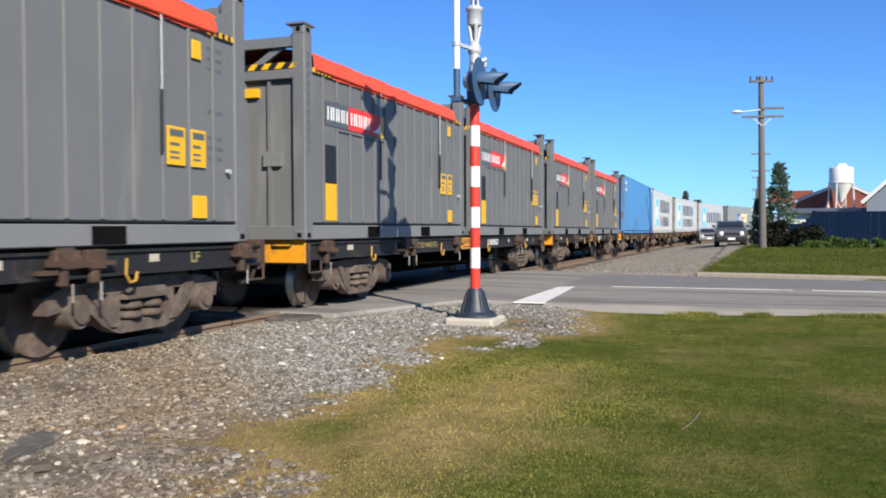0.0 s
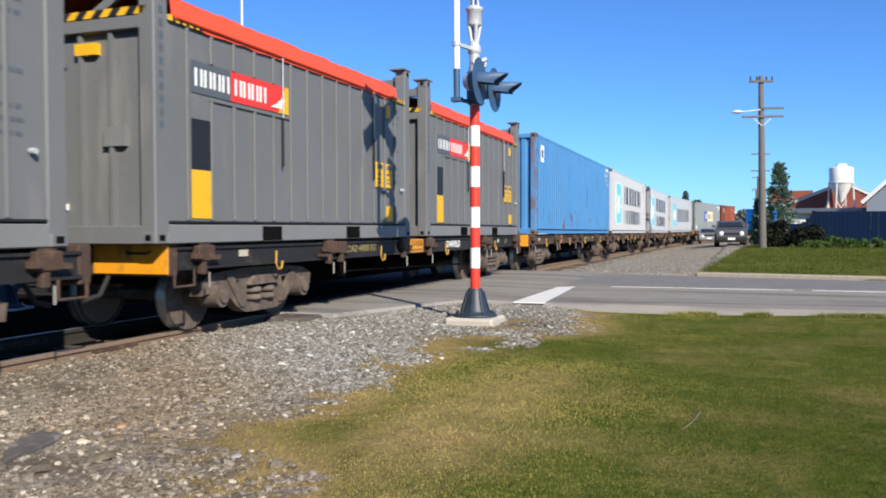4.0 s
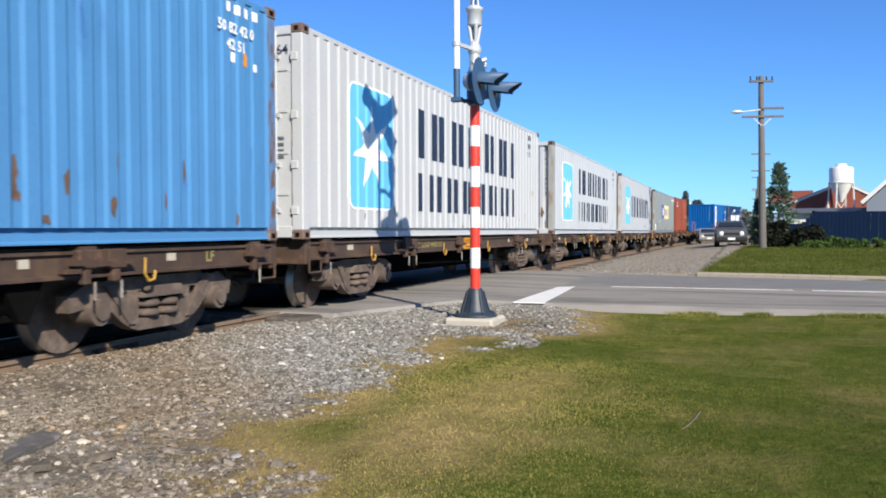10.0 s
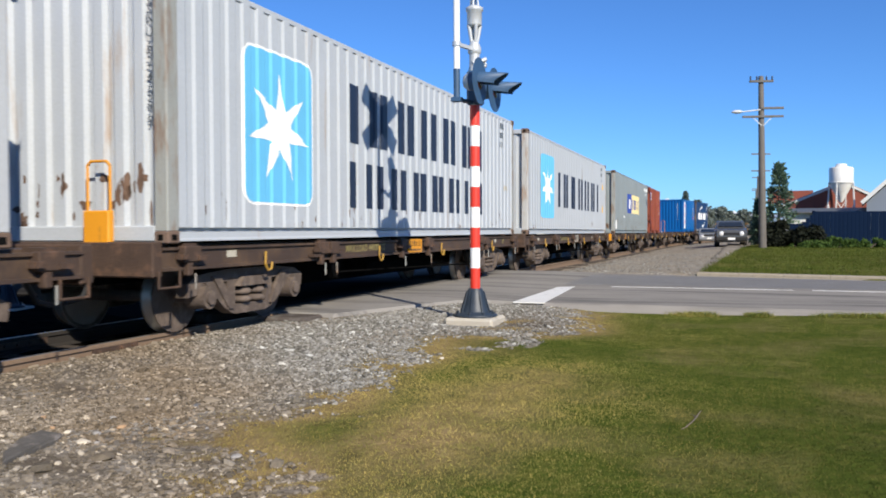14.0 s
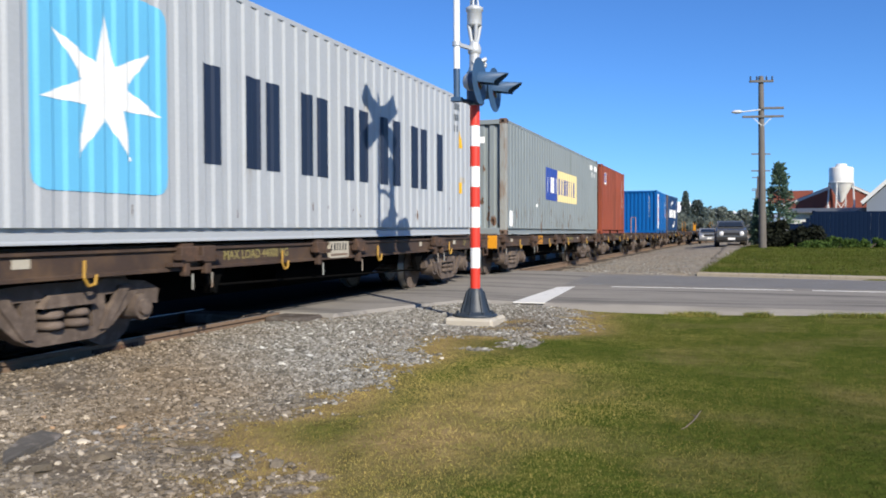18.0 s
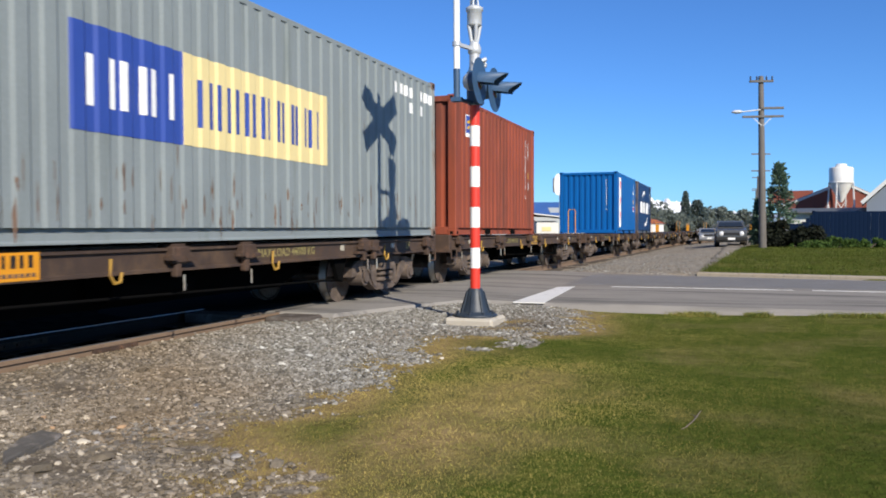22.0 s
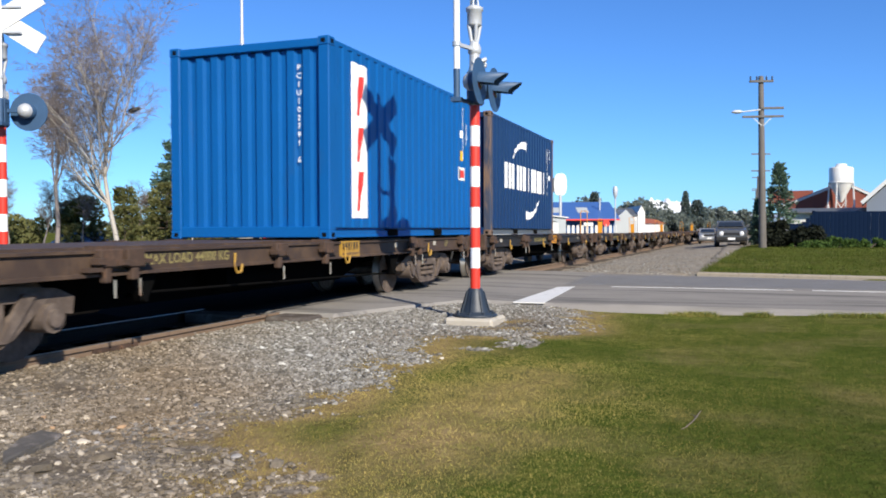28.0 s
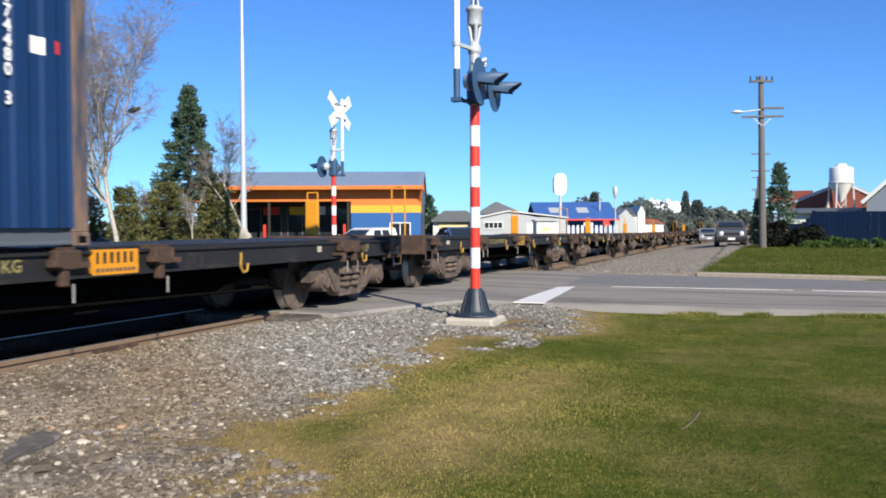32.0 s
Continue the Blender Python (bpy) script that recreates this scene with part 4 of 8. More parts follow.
def marking(polys, pts, material, parent, name="marking", label="", lift=0.004, step=0.06):
    """Painted marks that follow the folds of a side panel (pts), each a part of its own."""
    py, pd = [p for p, _ in pts], [d for _, d in pts]
    for poly in polys:
        bm = bmesh.new()
        ys = sorted({round(y, 4) for y, _ in poly} | {round(y, 4) for y in py if min(poly)[0] < y < max(poly)[0]})
        cuts = []
        for a, b in zip(ys, ys[1:]):
            k = max(1, math.ceil((b - a) / step))
            cuts += [a + (b - a) * i / k for i in range(k)]
        cuts.append(ys[-1])
        for a, b in zip(cuts, cuts[1:]):
            lo, hi = columns(poly, a + 1e-5), columns(poly, b - 1e-5)
            if len(lo) != len(hi) or not lo:
                lo = hi = columns(poly, (a + b) / 2)
            for (s0, s1), (e0, e1) in zip(lo, hi):
                xa, xb = np.interp(a, py, pd) + lift, np.interp(b, py, pd) + lift
                bm.faces.new([bm.verts.new(c) for c in ((xa, a, s0), (xb, b, e0), (xb, b, e1), (xa, a, s1))])
        bmesh.ops.remove_doubles(bm, verts=bm.verts[:], dist=1e-4)
        part(name, bm, material, parent, label)


def end_marking(polys, material, parent, name="marking", label="", base=0.05, lift=0.004):
    """The same on the folds of a front end; outlines are in x and z."""
    ends = flutes(-1.05, 1.05, 0.235, 0.0, 0.045)
    px, pd = [p for p, _ in ends], [d for _, d in ends]
    for poly in polys:
        bm = bmesh.new()
        xs = sorted({round(x, 4) for x, _ in poly} | {round(x, 4) for x in px if min(poly)[0] < x < max(poly)[0]})
        for a, b in zip(xs, xs[1:]):
            lo, hi = columns(poly, a + 1e-5), columns(poly, b - 1e-5)
            if len(lo) != len(hi) or not lo:
                lo = hi = columns(poly, (a + b) / 2)
            for (s0, s1), (e0, e1) in zip(lo, hi):
                ya, yb = base - np.interp(a, px, pd) - lift, base - np.interp(b, px, pd) - lift
                bm.faces.new([bm.verts.new(c) for c in ((a, ya, s0), (b, yb, e0), (b, yb, e1), (a, ya, s1))])
        bmesh.ops.remove_doubles(bm, verts=bm.verts[:], dist=1e-4)
        part(name, bm, material, parent, label)


def end_rust(c, count, zlo, zhi, wide, tall, seed, xlo=-0.98, xhi=0.98):
    rng = random.Random(seed)
    polys = []
    for _ in range(count):
        x, z, w, h = rng.uniform(xlo, xhi), rng.uniform(zlo, zhi), wide * rng.uniform(0.4, 1.5), tall * rng.uniform(0.4, 1.6)
        polys.append([(max(-1.04, min(1.04, x + w * math.cos(6.283 * i / 9) * rng.uniform(0.5, 1.15))), z + h * math.sin(6.283 * i / 9) * rng.uniform(0.5, 1.15)) for i in range(9)])
    end_marking(polys, M["rustpaint"], c, "rust_patch", "rusty flaked paint")


def rect(y0, y1, z0, z1):
    return [(y0, z0), (y1, z0), (y1, z1), (y0, z1)]


def rounded(y0, y1, z0, z1, r):
    out = []
    for cy, cz, a0 in ((y1 - r, z0 + r, -90), (y1 - r, z1 - r, 0), (y0 + r, z1 - r, 90), (y0 + r, z0 + r, 180)):
        out += [(cy + r * math.cos(radians(a0 + a)), cz + r * math.sin(radians(a0 + a))) for a in (0, 30, 60, 90)]
    return out


def star(cy, cz, ry, rz, points, inner=0.36, turn=90):
    out = []
    for i in range(points * 2):
        a = radians(turn + 180 * i / points)
        k = 1 if i % 2 == 0 else inner
        out.append((cy + ry * k * math.cos(a), cz + rz * k * math.sin(a)))
    return out


def word_bars(y0, y1, z0, z1, count, thick=0.3, fill=0.86):
    """A row of letters as plain bars: two uprights for each letter."""
    p = (y1 - y0) / count
    out = []
    for i in range(count):
        s, w = y0 + i * p + p * (1 - fill) / 2, p * fill
        out += [rect(s, s + w * thick, z0, z1), rect(s + w * (1 - thick), s + w, z0, z1)]
    return out


def box_container(name, y16, length, body, label, pitch=0.278, door=False, edge=None, sill=None, group="containers on the train", casting=None):
    """An ISO container: folded sides and ends, posts, rails, castings."""
    c = thing(name, pose(XC, y16, DECK), label, "shipping container", group)
    CARRIED.append((c, y16, DECK))
    edge, sill = edge or body, sill or body
    h = HEIGHT
    near = flutes(0.17, length - 0.17, pitch, WIDTH / 2 - 0.008  , 0.02)
    for sign in (1, -1):
        bm = bmesh.new()
        folded_panel(bm, near, 0.15, h - 0.07, "y", sign)
        part("side_panel", bm, body, c)
        bm = bmesh.new()
        box(bm, sign * (WIDTH / 2 - 0.06), sign * (WIDTH / 2 - 0.012), 0.17, length - 0.17, h - 0.085, h - 0.022, bevel=0.008)
        part("top_rail", bm, body, c)
        bm = bmesh.new()
        x0, x1 = sign * (WIDTH / 2 - 0.11), sign * (WIDTH / 2 - 0.014)
        prism(bm, [(x0, 0.02), (x1, 0.02), (x1, 0.035), (x1 - sign * 0.008, 0.05), (x1 - sign * 0.008, 0.105), (x1 - sign * 0.055, 0.115), (x1 - sign * 0.055, 0.152), (x0, 0.152)], "y", 0.17, length - 0.17)
        part("bottom_rail", bm, sill, c)
    spots = (2.05, length - 2.05) if length < 7 else ()
    for y in spots:
        for sign in (1, -1):
            bm = bmesh.new()
            box(bm, sign * (WIDTH / 2 - 0.08), sign * (WIDTH / 2 - 0.007), y - 0.18, y + 0.18, 0.025, 0.13)
            part("fork_pocket", bm, M["hollow"], c, "dark block painting the shade of a fork pocket")
    ends = flutes(-1.05, 1.05, 0.235, 0.0, 0.045)
    for k, (y, sign) in enumerate(((0.05, -1), (length - 0.05, 1))):
        bm = bmesh.new()
        if door and k == 0:
            box(bm, -1.05, -0.008, 0.035, 0.075, 0.16, h - 0.12, bevel=0.006)
            box(bm, 0.008, 1.05, 0.035, 0.075, 0.16, h - 0.12, bevel=0.006)
            for z in (0.55, 1.05, 1.55, 2.05):
                for a, b in ((-1.0, -0.55), (-0.45, -0.06), (0.06, 0.45), (0.55, 1.0)):
                    box(bm, a, b, 0.022, 0.037, z - 0.015, z + 0.015)
            part("door", bm, body, c, "steel container door pair")
            for x in (-0.85, -0.25, 0.25, 0.85):
                bm = bmesh.new()
                rod(bm, (x, 0.005, 0.1), (x, 0.005, h - 0.08), 0.017, seg=8)
                for z in (0.35, 0.9, 1.5, 2.2):
                    box(bm, x - 0.045, x + 0.045, -0.012, 0.036, z - 0.025, z + 0.025)
                box(bm, x - 0.02, x + 0.33 * (1 if x < 0 else -1), -0.02, 0.0, 1.0 - 0.02, 1.02)
                part("locking_bar", bm, M["galv"], c, "galvanised locking bar")
            for x in (-1.12, 1.12):
                for z in (0.35, 0.9, 1.5, 2.2):
                    bm = bmesh.new()
                    box(bm, x - 0.07, x + 0.03, -0.006, 0.05, z - 0.05, z + 0.05, bevel=0.008)
                    part("hinge", bm, body, c)
        else:
            rows = [(p, d) for p, d in ends]
            bm2 = []
            for p, d in rows:
                quad = []
                for dd in (d, d - 0.006):
                    for z in (0.16, h - 0.11):
                        quad.append(bm.verts.new((p, y + sign * dd, z)))
                bm2.append(quad)
            for a, b in zip(bm2, bm2[1:]):
                for i, j in ((0, 1), (3, 2), (1, 3), (2, 0)):
                    bm.faces.new((a[i], a[j], b[j], b[i]))
            part("end_panel", bm, body, c)
        ya, yb = (0.012, 0.13) if k == 0 else (length - 0.13, length - 0.012)
        for z0, z1 in ((0.02, 0.165), (h - 0.13, h - 0.02)):
            bm = bmesh.new()
            box(bm, -1.06, 1.06, ya, yb, z0, z1, bevel=0.01)
            part("end_rail", bm, body, c)
        for sx in (-1, 1):
            bm = bmesh.new()
            xa, xb = sx * (WIDTH / 2 - 0.16), sx * (WIDTH / 2 - 0.006)
            yy0, yy1 = (0.006, 0.175) if k == 0 else (length - 0.175, length - 0.006)
            box(bm, xa, xb, yy0, yy1, 0.11, h - 0.11, bevel=0.012)
            part("corner_post", bm, edge, c)
            for z in (0, h - 0.118):
                bm = bmesh.new()
                box(bm, sx * (WIDTH / 2 - 0.162), sx * WIDTH / 2, *((0, 0.178) if k == 0 else (length - 0.178, length)), z, z + 0.118, bevel=0.012)
                ym = 0.09 if k == 0 else length - 0.09
                # Dark blocks in place of the shade in the casting holes.
                box(bm, sx * (WIDTH / 2 - 0.05), sx * (WIDTH / 2 + 0.002), ym - 0.04, ym + 0.04, z + 0.03, z + 0.085, 1)
                yo = -0.002 if k == 0 else length - 0.04
                box(bm, sx * (WIDTH / 2 - 0.085) - 0.03, sx * (WIDTH / 2 - 0.085) + 0.03, yo, yo + 0.042, z + 0.03, z + 0.085, 1)
                part("corner_casting", bm, [casting or edge, M["hollow"]], c)
    bm = bmesh.new()
    folded = flutes(0.1, length - 0.1, 0.21, h - 0.02, 0.02)
    rows = [[bm.verts.new((x, y, z)) for x in (-1.17, 1.17)] for y, z in folded]
    for a, b in zip(rows, rows[1:]):
        bm.faces.new((a[0], a[1], b[1], b[0]))
    part("roof", bm, body, c)
    bm = bmesh.new()
    box(bm, -1.1, 1.1, 0.15, length - 0.15, 0.06, 0.15)
    part("floor", bm, M["rust"], c)
    return c, near


def stacked(string):
    return "\n".join(string)


def code_on_end(c, string, x, z, size, material, y=-0.004, spread=0.8):
    o = text(stacked(string), size * 0.77, material, c, Matrix.Translation((x, y, z)) @ ON_END, "stencilled_code", bold=0.001, gap=spread * 1.3)
    return o


def code_on_side(c, string, y, z, size, material, upright=True, spread=0.8):
    o = text(stacked(string) if upright else string, size, material, c, Matrix.Translation((WIDTH / 2 - 0.003, y, z)) @ ON_SIDE, "stencilled_code", bold=0.004, gap=spread)
    return o


def rust_patches(c, pts, spots, seed, name="rust_patch"):
    """Flaked paint of uneven outline on a side panel: (y, z, half width, half height)."""
    rng = random.Random(seed)
    for y, z, w, hh in spots:
        k = 11
        out = [(y + w * math.cos(6.283 * i / k) * rng.uniform(0.45, 1.15), z + hh * math.sin(6.283 * i / k) * rng.uniform(0.4, 1.2)) for i in range(k)]
        marking([out], pts, M["rustpaint"], c, name, "rusty flaked paint", 0.003)


def seeded_spots(count, length, zlo, zhi, wide, tall, seed):
    rng = random.Random(seed)
    return [(rng.uniform(0.4, length - 0.4), rng.uniform(zlo, zhi), wide * rng.uniform(0.4, 1.5), tall * rng.uniform(0.3, 1.5)) for _ in range(count)]


def build_blue(y16):
    c, pts = box_container("blue_container", y16, 12.192, M["blue"], "long faded light-blue container with rusty scrapes, on a flat wagon", edge=M["bluepost"], casting=M["casting"])
    marking([rect(0.5, 0.95, 1.9, 2.32)], pts, M["mark_white"], c, "panel", "white square marking")
    marking([rect(0.68, 0.78, 2.0, 2.22)], pts, M["mark_slate"], c, "emblem", "dark mark on the white square", 0.007)
    rust_patches(c, pts, [(4.65, 0.42, 0.08, 0.25), (3.5, 0.24, 0.18, 0.1), (3.55, 0.36, 0.1, 0.1), (6.4, 0.35, 0.05, 0.2), (7.9, 0.45, 0.06, 0.1), (8.6, 0.5, 0.05, 0.18), (9.1, 0.52, 0.05, 0.12), (5.6, 0.9, 0.03, 0.22), (7.2, 0.95, 0.04, 0.16), (9.6, 0.35, 0.06, 0.12), (8.9, 0.22, 0.05, 0.06)], 5)
    rust_patches(c, pts, seeded_spots(34, 12.1, 0.2, 0.8, 0.016, 0.12, 7), 8)
    for row, string in enumerate(("50 82 42 0", "42 51")):
        code_on_side(c, string, 11.42, 2.2 - 0.17 * row, 0.15, M["mark_white"], False)
    marking([rect(11.25 + 0.16 * k, 11.34 + 0.16 * k, 2.36, 2.46) for k in range(4)], pts, M["mark_white"], c, "code_bar", "pale stencilled code")
    marking([rect(11.32, 11.42, 1.86, 1.98), rect(11.74, 11.8, 1.82, 1.9)], pts, M["mark_white"], c, "sticker", "small pale sticker")
    marking([rect(11.54, 11.64, 1.84, 1.98)], pts, M["orange"], c, "sticker", "small orange sticker")
    end_marking([rect(0.635, 0.685, 2.3 - i * 0.125, 2.39 - i * 0.125) for i in range(4)], M["mark_white"], c, "code_bar", "white stencilled code on the end")
    code_on_end(c, "508242 0", 0.66, 1.36, 0.15, M["mark_white"], y=0.046)
    end_rust(c, 8, 0.16, 0.5, 0.03, 0.05, 17)
    rng = random.Random(6)
    for y0 in (0.02, 12.03):
        for k in range(7):
            bm = bmesh.new()
            a, z, w, hh = y0 + rng.uniform(0.0, 0.06), 0.2 + 0.3 * k + rng.uniform(0, 0.1), rng.uniform(0.03, 0.085), rng.uniform(0.08, 0.24)
            prism(bm, [(a + w * rng.uniform(0, 0.3), z), (a + w, z + hh * 0.2), (a + w * 0.9, z + hh), (a + w * 0.3, z + hh * 0.9), (a, z + hh * 0.4)], "x", 1.2, 1.2155)
            part("rust_patch", bm, M["rustpaint"], c, "rusty patch on the corner post")
    return c


def sky_square(c, pts, y0, y1, z0, z1, border=True):
    if border:
        marking([rounded(y0 - 0.03, y1 + 0.03, z0 - 0.03, z1 + 0.03, 0.17)], pts, M["mark_white"], c, "emblem_border", "white border of the emblem", 0.0035)
    marking([rounded(y0, y1, z0, z1, 0.14)], pts, M["mark_sky"], c, "emblem_panel", "light-blue square emblem", 0.006)
    marking([star((y0 + y1) / 2, (z0 + z1) / 2, (y1 - y0) * 0.46, (z1 - z0) * 0.38, 7)], pts, M["mark_white"], c, "emblem_star", "white pointed star", 0.009, 0.03)


def build_white(y16, kind):
    rusty = kind == 2
    body = M["white_b"] if rusty else M["white_c"] if kind == 3 else M["white_a"]
    label = {1: "long white container with a square star emblem, doors and dark bars", 2: "long white container with rusty front edge and a star emblem", 3: "long pale-grey container with a star emblem and dark bars"}[kind]
    c, pts = box_container("white_container", y16, 12.192, body, label, door=kind == 1, edge=M["rustpost"] if rusty else M["palepost"] if kind == 3 else body, casting=M["casting"])
    if kind < 3:
        sky_square(c, pts, 1.27, 2.72, 0.43, 2.1)
        marking(word_bars(3.7, 9.85, 1.29, 2.08, 6), pts, M["mark_navy"], c, "letter_bar", "dark navy bars in place of a name", 0.005)
        marking(word_bars(3.7, 9.85, 0.42, 1.04, 7), pts, M["mark_navy"], c, "letter_bar", "dark navy bars in place of a name", 0.005)
    else:
        sky_square(c, pts, 1.47, 3.02, 0.44, 2.13, False)
        marking(word_bars(3.5, 10.5, 0.78, 1.76, 6, 0.28, 0.88), pts, M["mark_navy"], c, "letter_bar", "dark navy bars in place of a name", 0.005)
        marking([[(11.3, 1.62), (11.52, 1.62), (11.41, 1.95)]], pts, M["yellow"], c, "warning_triangle", "yellow warning triangle")
        marking([rect(11.32, 11.48, 0.78, 0.98)], pts, M["yellow"], c, "warning_sticker", "yellow sticker")
    if kind == 1:
        text("MSKU 666 564 7\n42G1", 0.17, M["mark_navy"], c, Matrix.Translation((0.55, 0.03, 2.2)) @ ON_END, "stencilled_code", bold=0.003)
        bm = bmesh.new()
        box(bm, -0.06, 0.36, 0.029, 0.034, 1.4, 1.9)
        part("emblem_panel", bm, M["mark_sky"], c, "small light-blue square on the door")
        for r in range(4):
            for k in range(4):
                bm = bmesh.new()
                box(bm, 0.34 + k * 0.16, 0.46 + k * 0.16, 0.028, 0.034, 0.98 + r * 0.075, 1.02 + r * 0.075)
                part("data_bar", bm, M["mark_slate"], c)
    for i, (y, z, w) in enumerate(((11.05, 2.3, 0.26), (11.35, 2.3, 0.05), (11.05, 2.1, 0.26), (11.1, 1.9, 0.2))):
        marking([rect(y + k * 0.09, y + k * 0.09 + 0.06, z, z + 0.12) for k in range(max(1, int(w / 0.08)))], pts, M["mark_slate"], c, "code_bar", "stencilled code in bars")
    marking([rect(11.42 + 0.08 * k, 11.47 + 0.08 * k, 0.98, 1.08) for k in range(4)], pts, M["label"], c, "code_bar", "faded stencil")
    n = 30 if rusty else 14
    rust_patches(c, pts, seeded_spots(n, 12.1, 0.16, 0.5, 0.014, 0.09, 20 + kind), 30 + kind)
    if rusty:
        code_on_end(c, "MSKU624599", 1.0, 1.75, 0.17, M["mark_slate"], y=0.046)
        end_rust(c, 26, 0.18, 0.7, 0.04, 0.1, 4)
    elif kind == 3:
        code_on_end(c, "MRKU   4747", 0.72, 1.7, 0.15, M["mark_slate"], y=0.046)
        end_rust(c, 7, 0.5, 1.6, 0.03, 0.06, 14, -1.0, -0.6)
    return c


def build_greygreen(y16):
    c, pts = box_container("grey_green_container", y16, 12.192, M["greygreen"], "long faded grey-green container with a blue and cream emblem", edge=M["rustpost"], casting=M["casting"])
    marking([rect(4.0, 5.4, 0.93, 1.8)], pts, M["mark_royal"], c, "emblem_panel", "royal-blue emblem panel")
    marking([rect(5.4, 8.27, 0.93, 1.8)], pts, M["mark_cream"], c, "emblem_panel", "cream emblem panel")
    marking(word_bars(4.15, 5.3, 1.14, 1.56, 3, 0.26), pts, M["mark_white"], c, "letter_bar", "white bars in place of letters", 0.008)
    marking(word_bars(5.6, 8.1, 1.12, 1.58, 8, 0.24, 0.8), pts, M["mark_royal"], c, "letter_bar", "blue bars in place of letters", 0.008)
    for k in range(7):
        for r in range(2):
            if r == 0 or k in (3, 4):
                marking([rect(10.45 + k * 0.2 + (0.25 if k > 3 else 0), 10.58 + k * 0.2 + (0.25 if k > 3 else 0), 2.2 - 0.24 * r, 2.36 - 0.24 * r)], pts, M["mark_white"], c, "code_bar", "white stencilled code plate")
    end_marking([rect(-0.95 + 0.17 * k, -0.83 + 0.17 * k, 2.06, 2.2) for k in range(10)], M["mark_white"], c, "code_bar", "white stencilled code on the end")
    end_marking([rect(-0.45, 0.12, 0.78, 1.2), rect(0.1, 0.62, 0.2, 0.7), rect(-0.98, -0.6, 0.2, 0.62)], mat("pale_blue_touch_up_paint", (0.33, 0.45, 0.52), 0.5, 0, 0.1, 2, 0.03), c, "paint_patch", "pale blue touched-up patch")
    end_rust(c, 26, 0.2, 0.75, 0.045, 0.09, 9)
    end_rust(c, 12, 0.8, 2.0, 0.03, 0.07, 10)
    rust_patches(c, pts, seeded_spots(110, 12.1, 0.16, 0.62, 0.011, 0.12, 41), 42)
    rust_patches(c, pts, seeded_spots(16, 12.1, 0.8, 1.9, 0.009, 0.12, 44), 45)
    marking([rect(2.9, 3.02, 0.7, 0.78), rect(0.35, 0.62, 0.2, 0.55)], pts, M["mark_white"], c, "sticker", "white sticker")
    return c


def build_red(y16):
    c, pts = box_container("red_container", y16, 6.058, M["red"], "short faded red-oxide container with white stencilled codes", edge=M["red"], sill=M["red"])
    marking([rect(0.64, 1.0, 1.88, 2.3)], pts, M["mark_white"], c, "emblem_border", "white border of the emblem", 0.005)
    marking([rect(0.67, 0.97, 1.95, 2.28)], pts, M["mark_royal"], c, "emblem_panel", "small blue emblem", 0.008)
    marking([[(0.7, 2.13), (0.82, 2.15), (0.94, 2.21), (0.94, 2.26), (0.8, 2.2), (0.7, 2.18)], [(0.7, 2.02), (0.85, 2.06), (0.94, 2.1), (0.94, 2.14), (0.83, 2.11), (0.7, 2.07)]], pts, M["yellow"], c, "emblem_stripe", "yellow emblem stripes", 0.011)
    code_on_end(c, "FCIU387418 6", 0.75, 1.6, 0.145, M["mark_white"], y=0.046)
    code_on_side(c, "FCIU387418 6", 5.15, 1.55, 0.13, M["mark_white"], True, 0.92)
    code_on_side(c, "22G1", 5.4, 2.0, 0.13, M["mark_white"])
    marking([rect(5.4, 5.51, 1.1, 1.26)], pts, M["mark_white"], c, "sticker", "white sticker")
    marking([rect(5.4, 5.5, 1.36, 1.5)], pts, M["yellow"], c, "sticker", "yellow sticker")
    return c


def build_vivid(y16):
    c, pts = box_container("bright_blue_container", y16, 6.058, M["vivid"], "short bright-blue container with an upright white panel", edge=M["vivid"])
    marking([rect(0.68, 1.18, 0.28, 2.38)], pts, M["mark_white"], c, "upright_panel", "upright white panel", 0.005)
    for z0, z1, lean in ((1.68, 2.22, 0.12), (1.05, 1.52, 0.1), (0.38, 0.92, 0.1)):
        marking([[(0.8, z0), (0.92, z0), (0.92 + lean, z1), (0.8 + lean, z1)]], pts, M["mark_red"], c, "slanted_bar", "red slanted bar", 0.009)
    code_on_end(c, "PCIU102791 6", 0.76, 1.62, 0.135, M["mark_white"], y=0.046)
    code_on_side(c, "22G1", 5.55, 1.9, 0.13, M["mark_white"])
    code_on_side(c, "PCIU1027916", 5.35, 1.9, 0.11, M["mark_white"])
    marking([rect(5.08, 5.45, 1.03, 1.27)], pts, M["mark_white"], c, "sticker", "white sticker", 0.005)
    marking([rect(5.24, 5.41, 1.08, 1.22)], pts, M["mark_red"], c, "sticker_mark", "red mark", 0.009)
    marking([rect(5.12, 5.22, 1.06, 1.24)], pts, M["mark_slate"], c, "sticker_mark", "slate mark", 0.009)
    marking([rect(5.25, 5.36, 1.4, 1.58)], pts, M["yellow"], c, "sticker", "yellow sticker", 0.005)
    marking([rect(5.24, 5.36, 1.82, 1.96)], pts, M["mark_white"], c, "sticker", "white sticker", 0.005)
    return c


def arc_shape(cy, cz, ry, rz, a0, a1, t0, t1):
    k = 9
    out, inn = [], []
    for i in range(k + 1):
        a = radians(a0 + (a1 - a0) * i / k)
        t = t0 + (t1 - t0) * i / k
        out.append((cy + ry * math.cos(a), cz + rz * math.sin(a)))
        inn.append((cy + (ry - t) * math.cos(a), cz + (rz - t) * math.sin(a)))
    return out + inn[::-1]


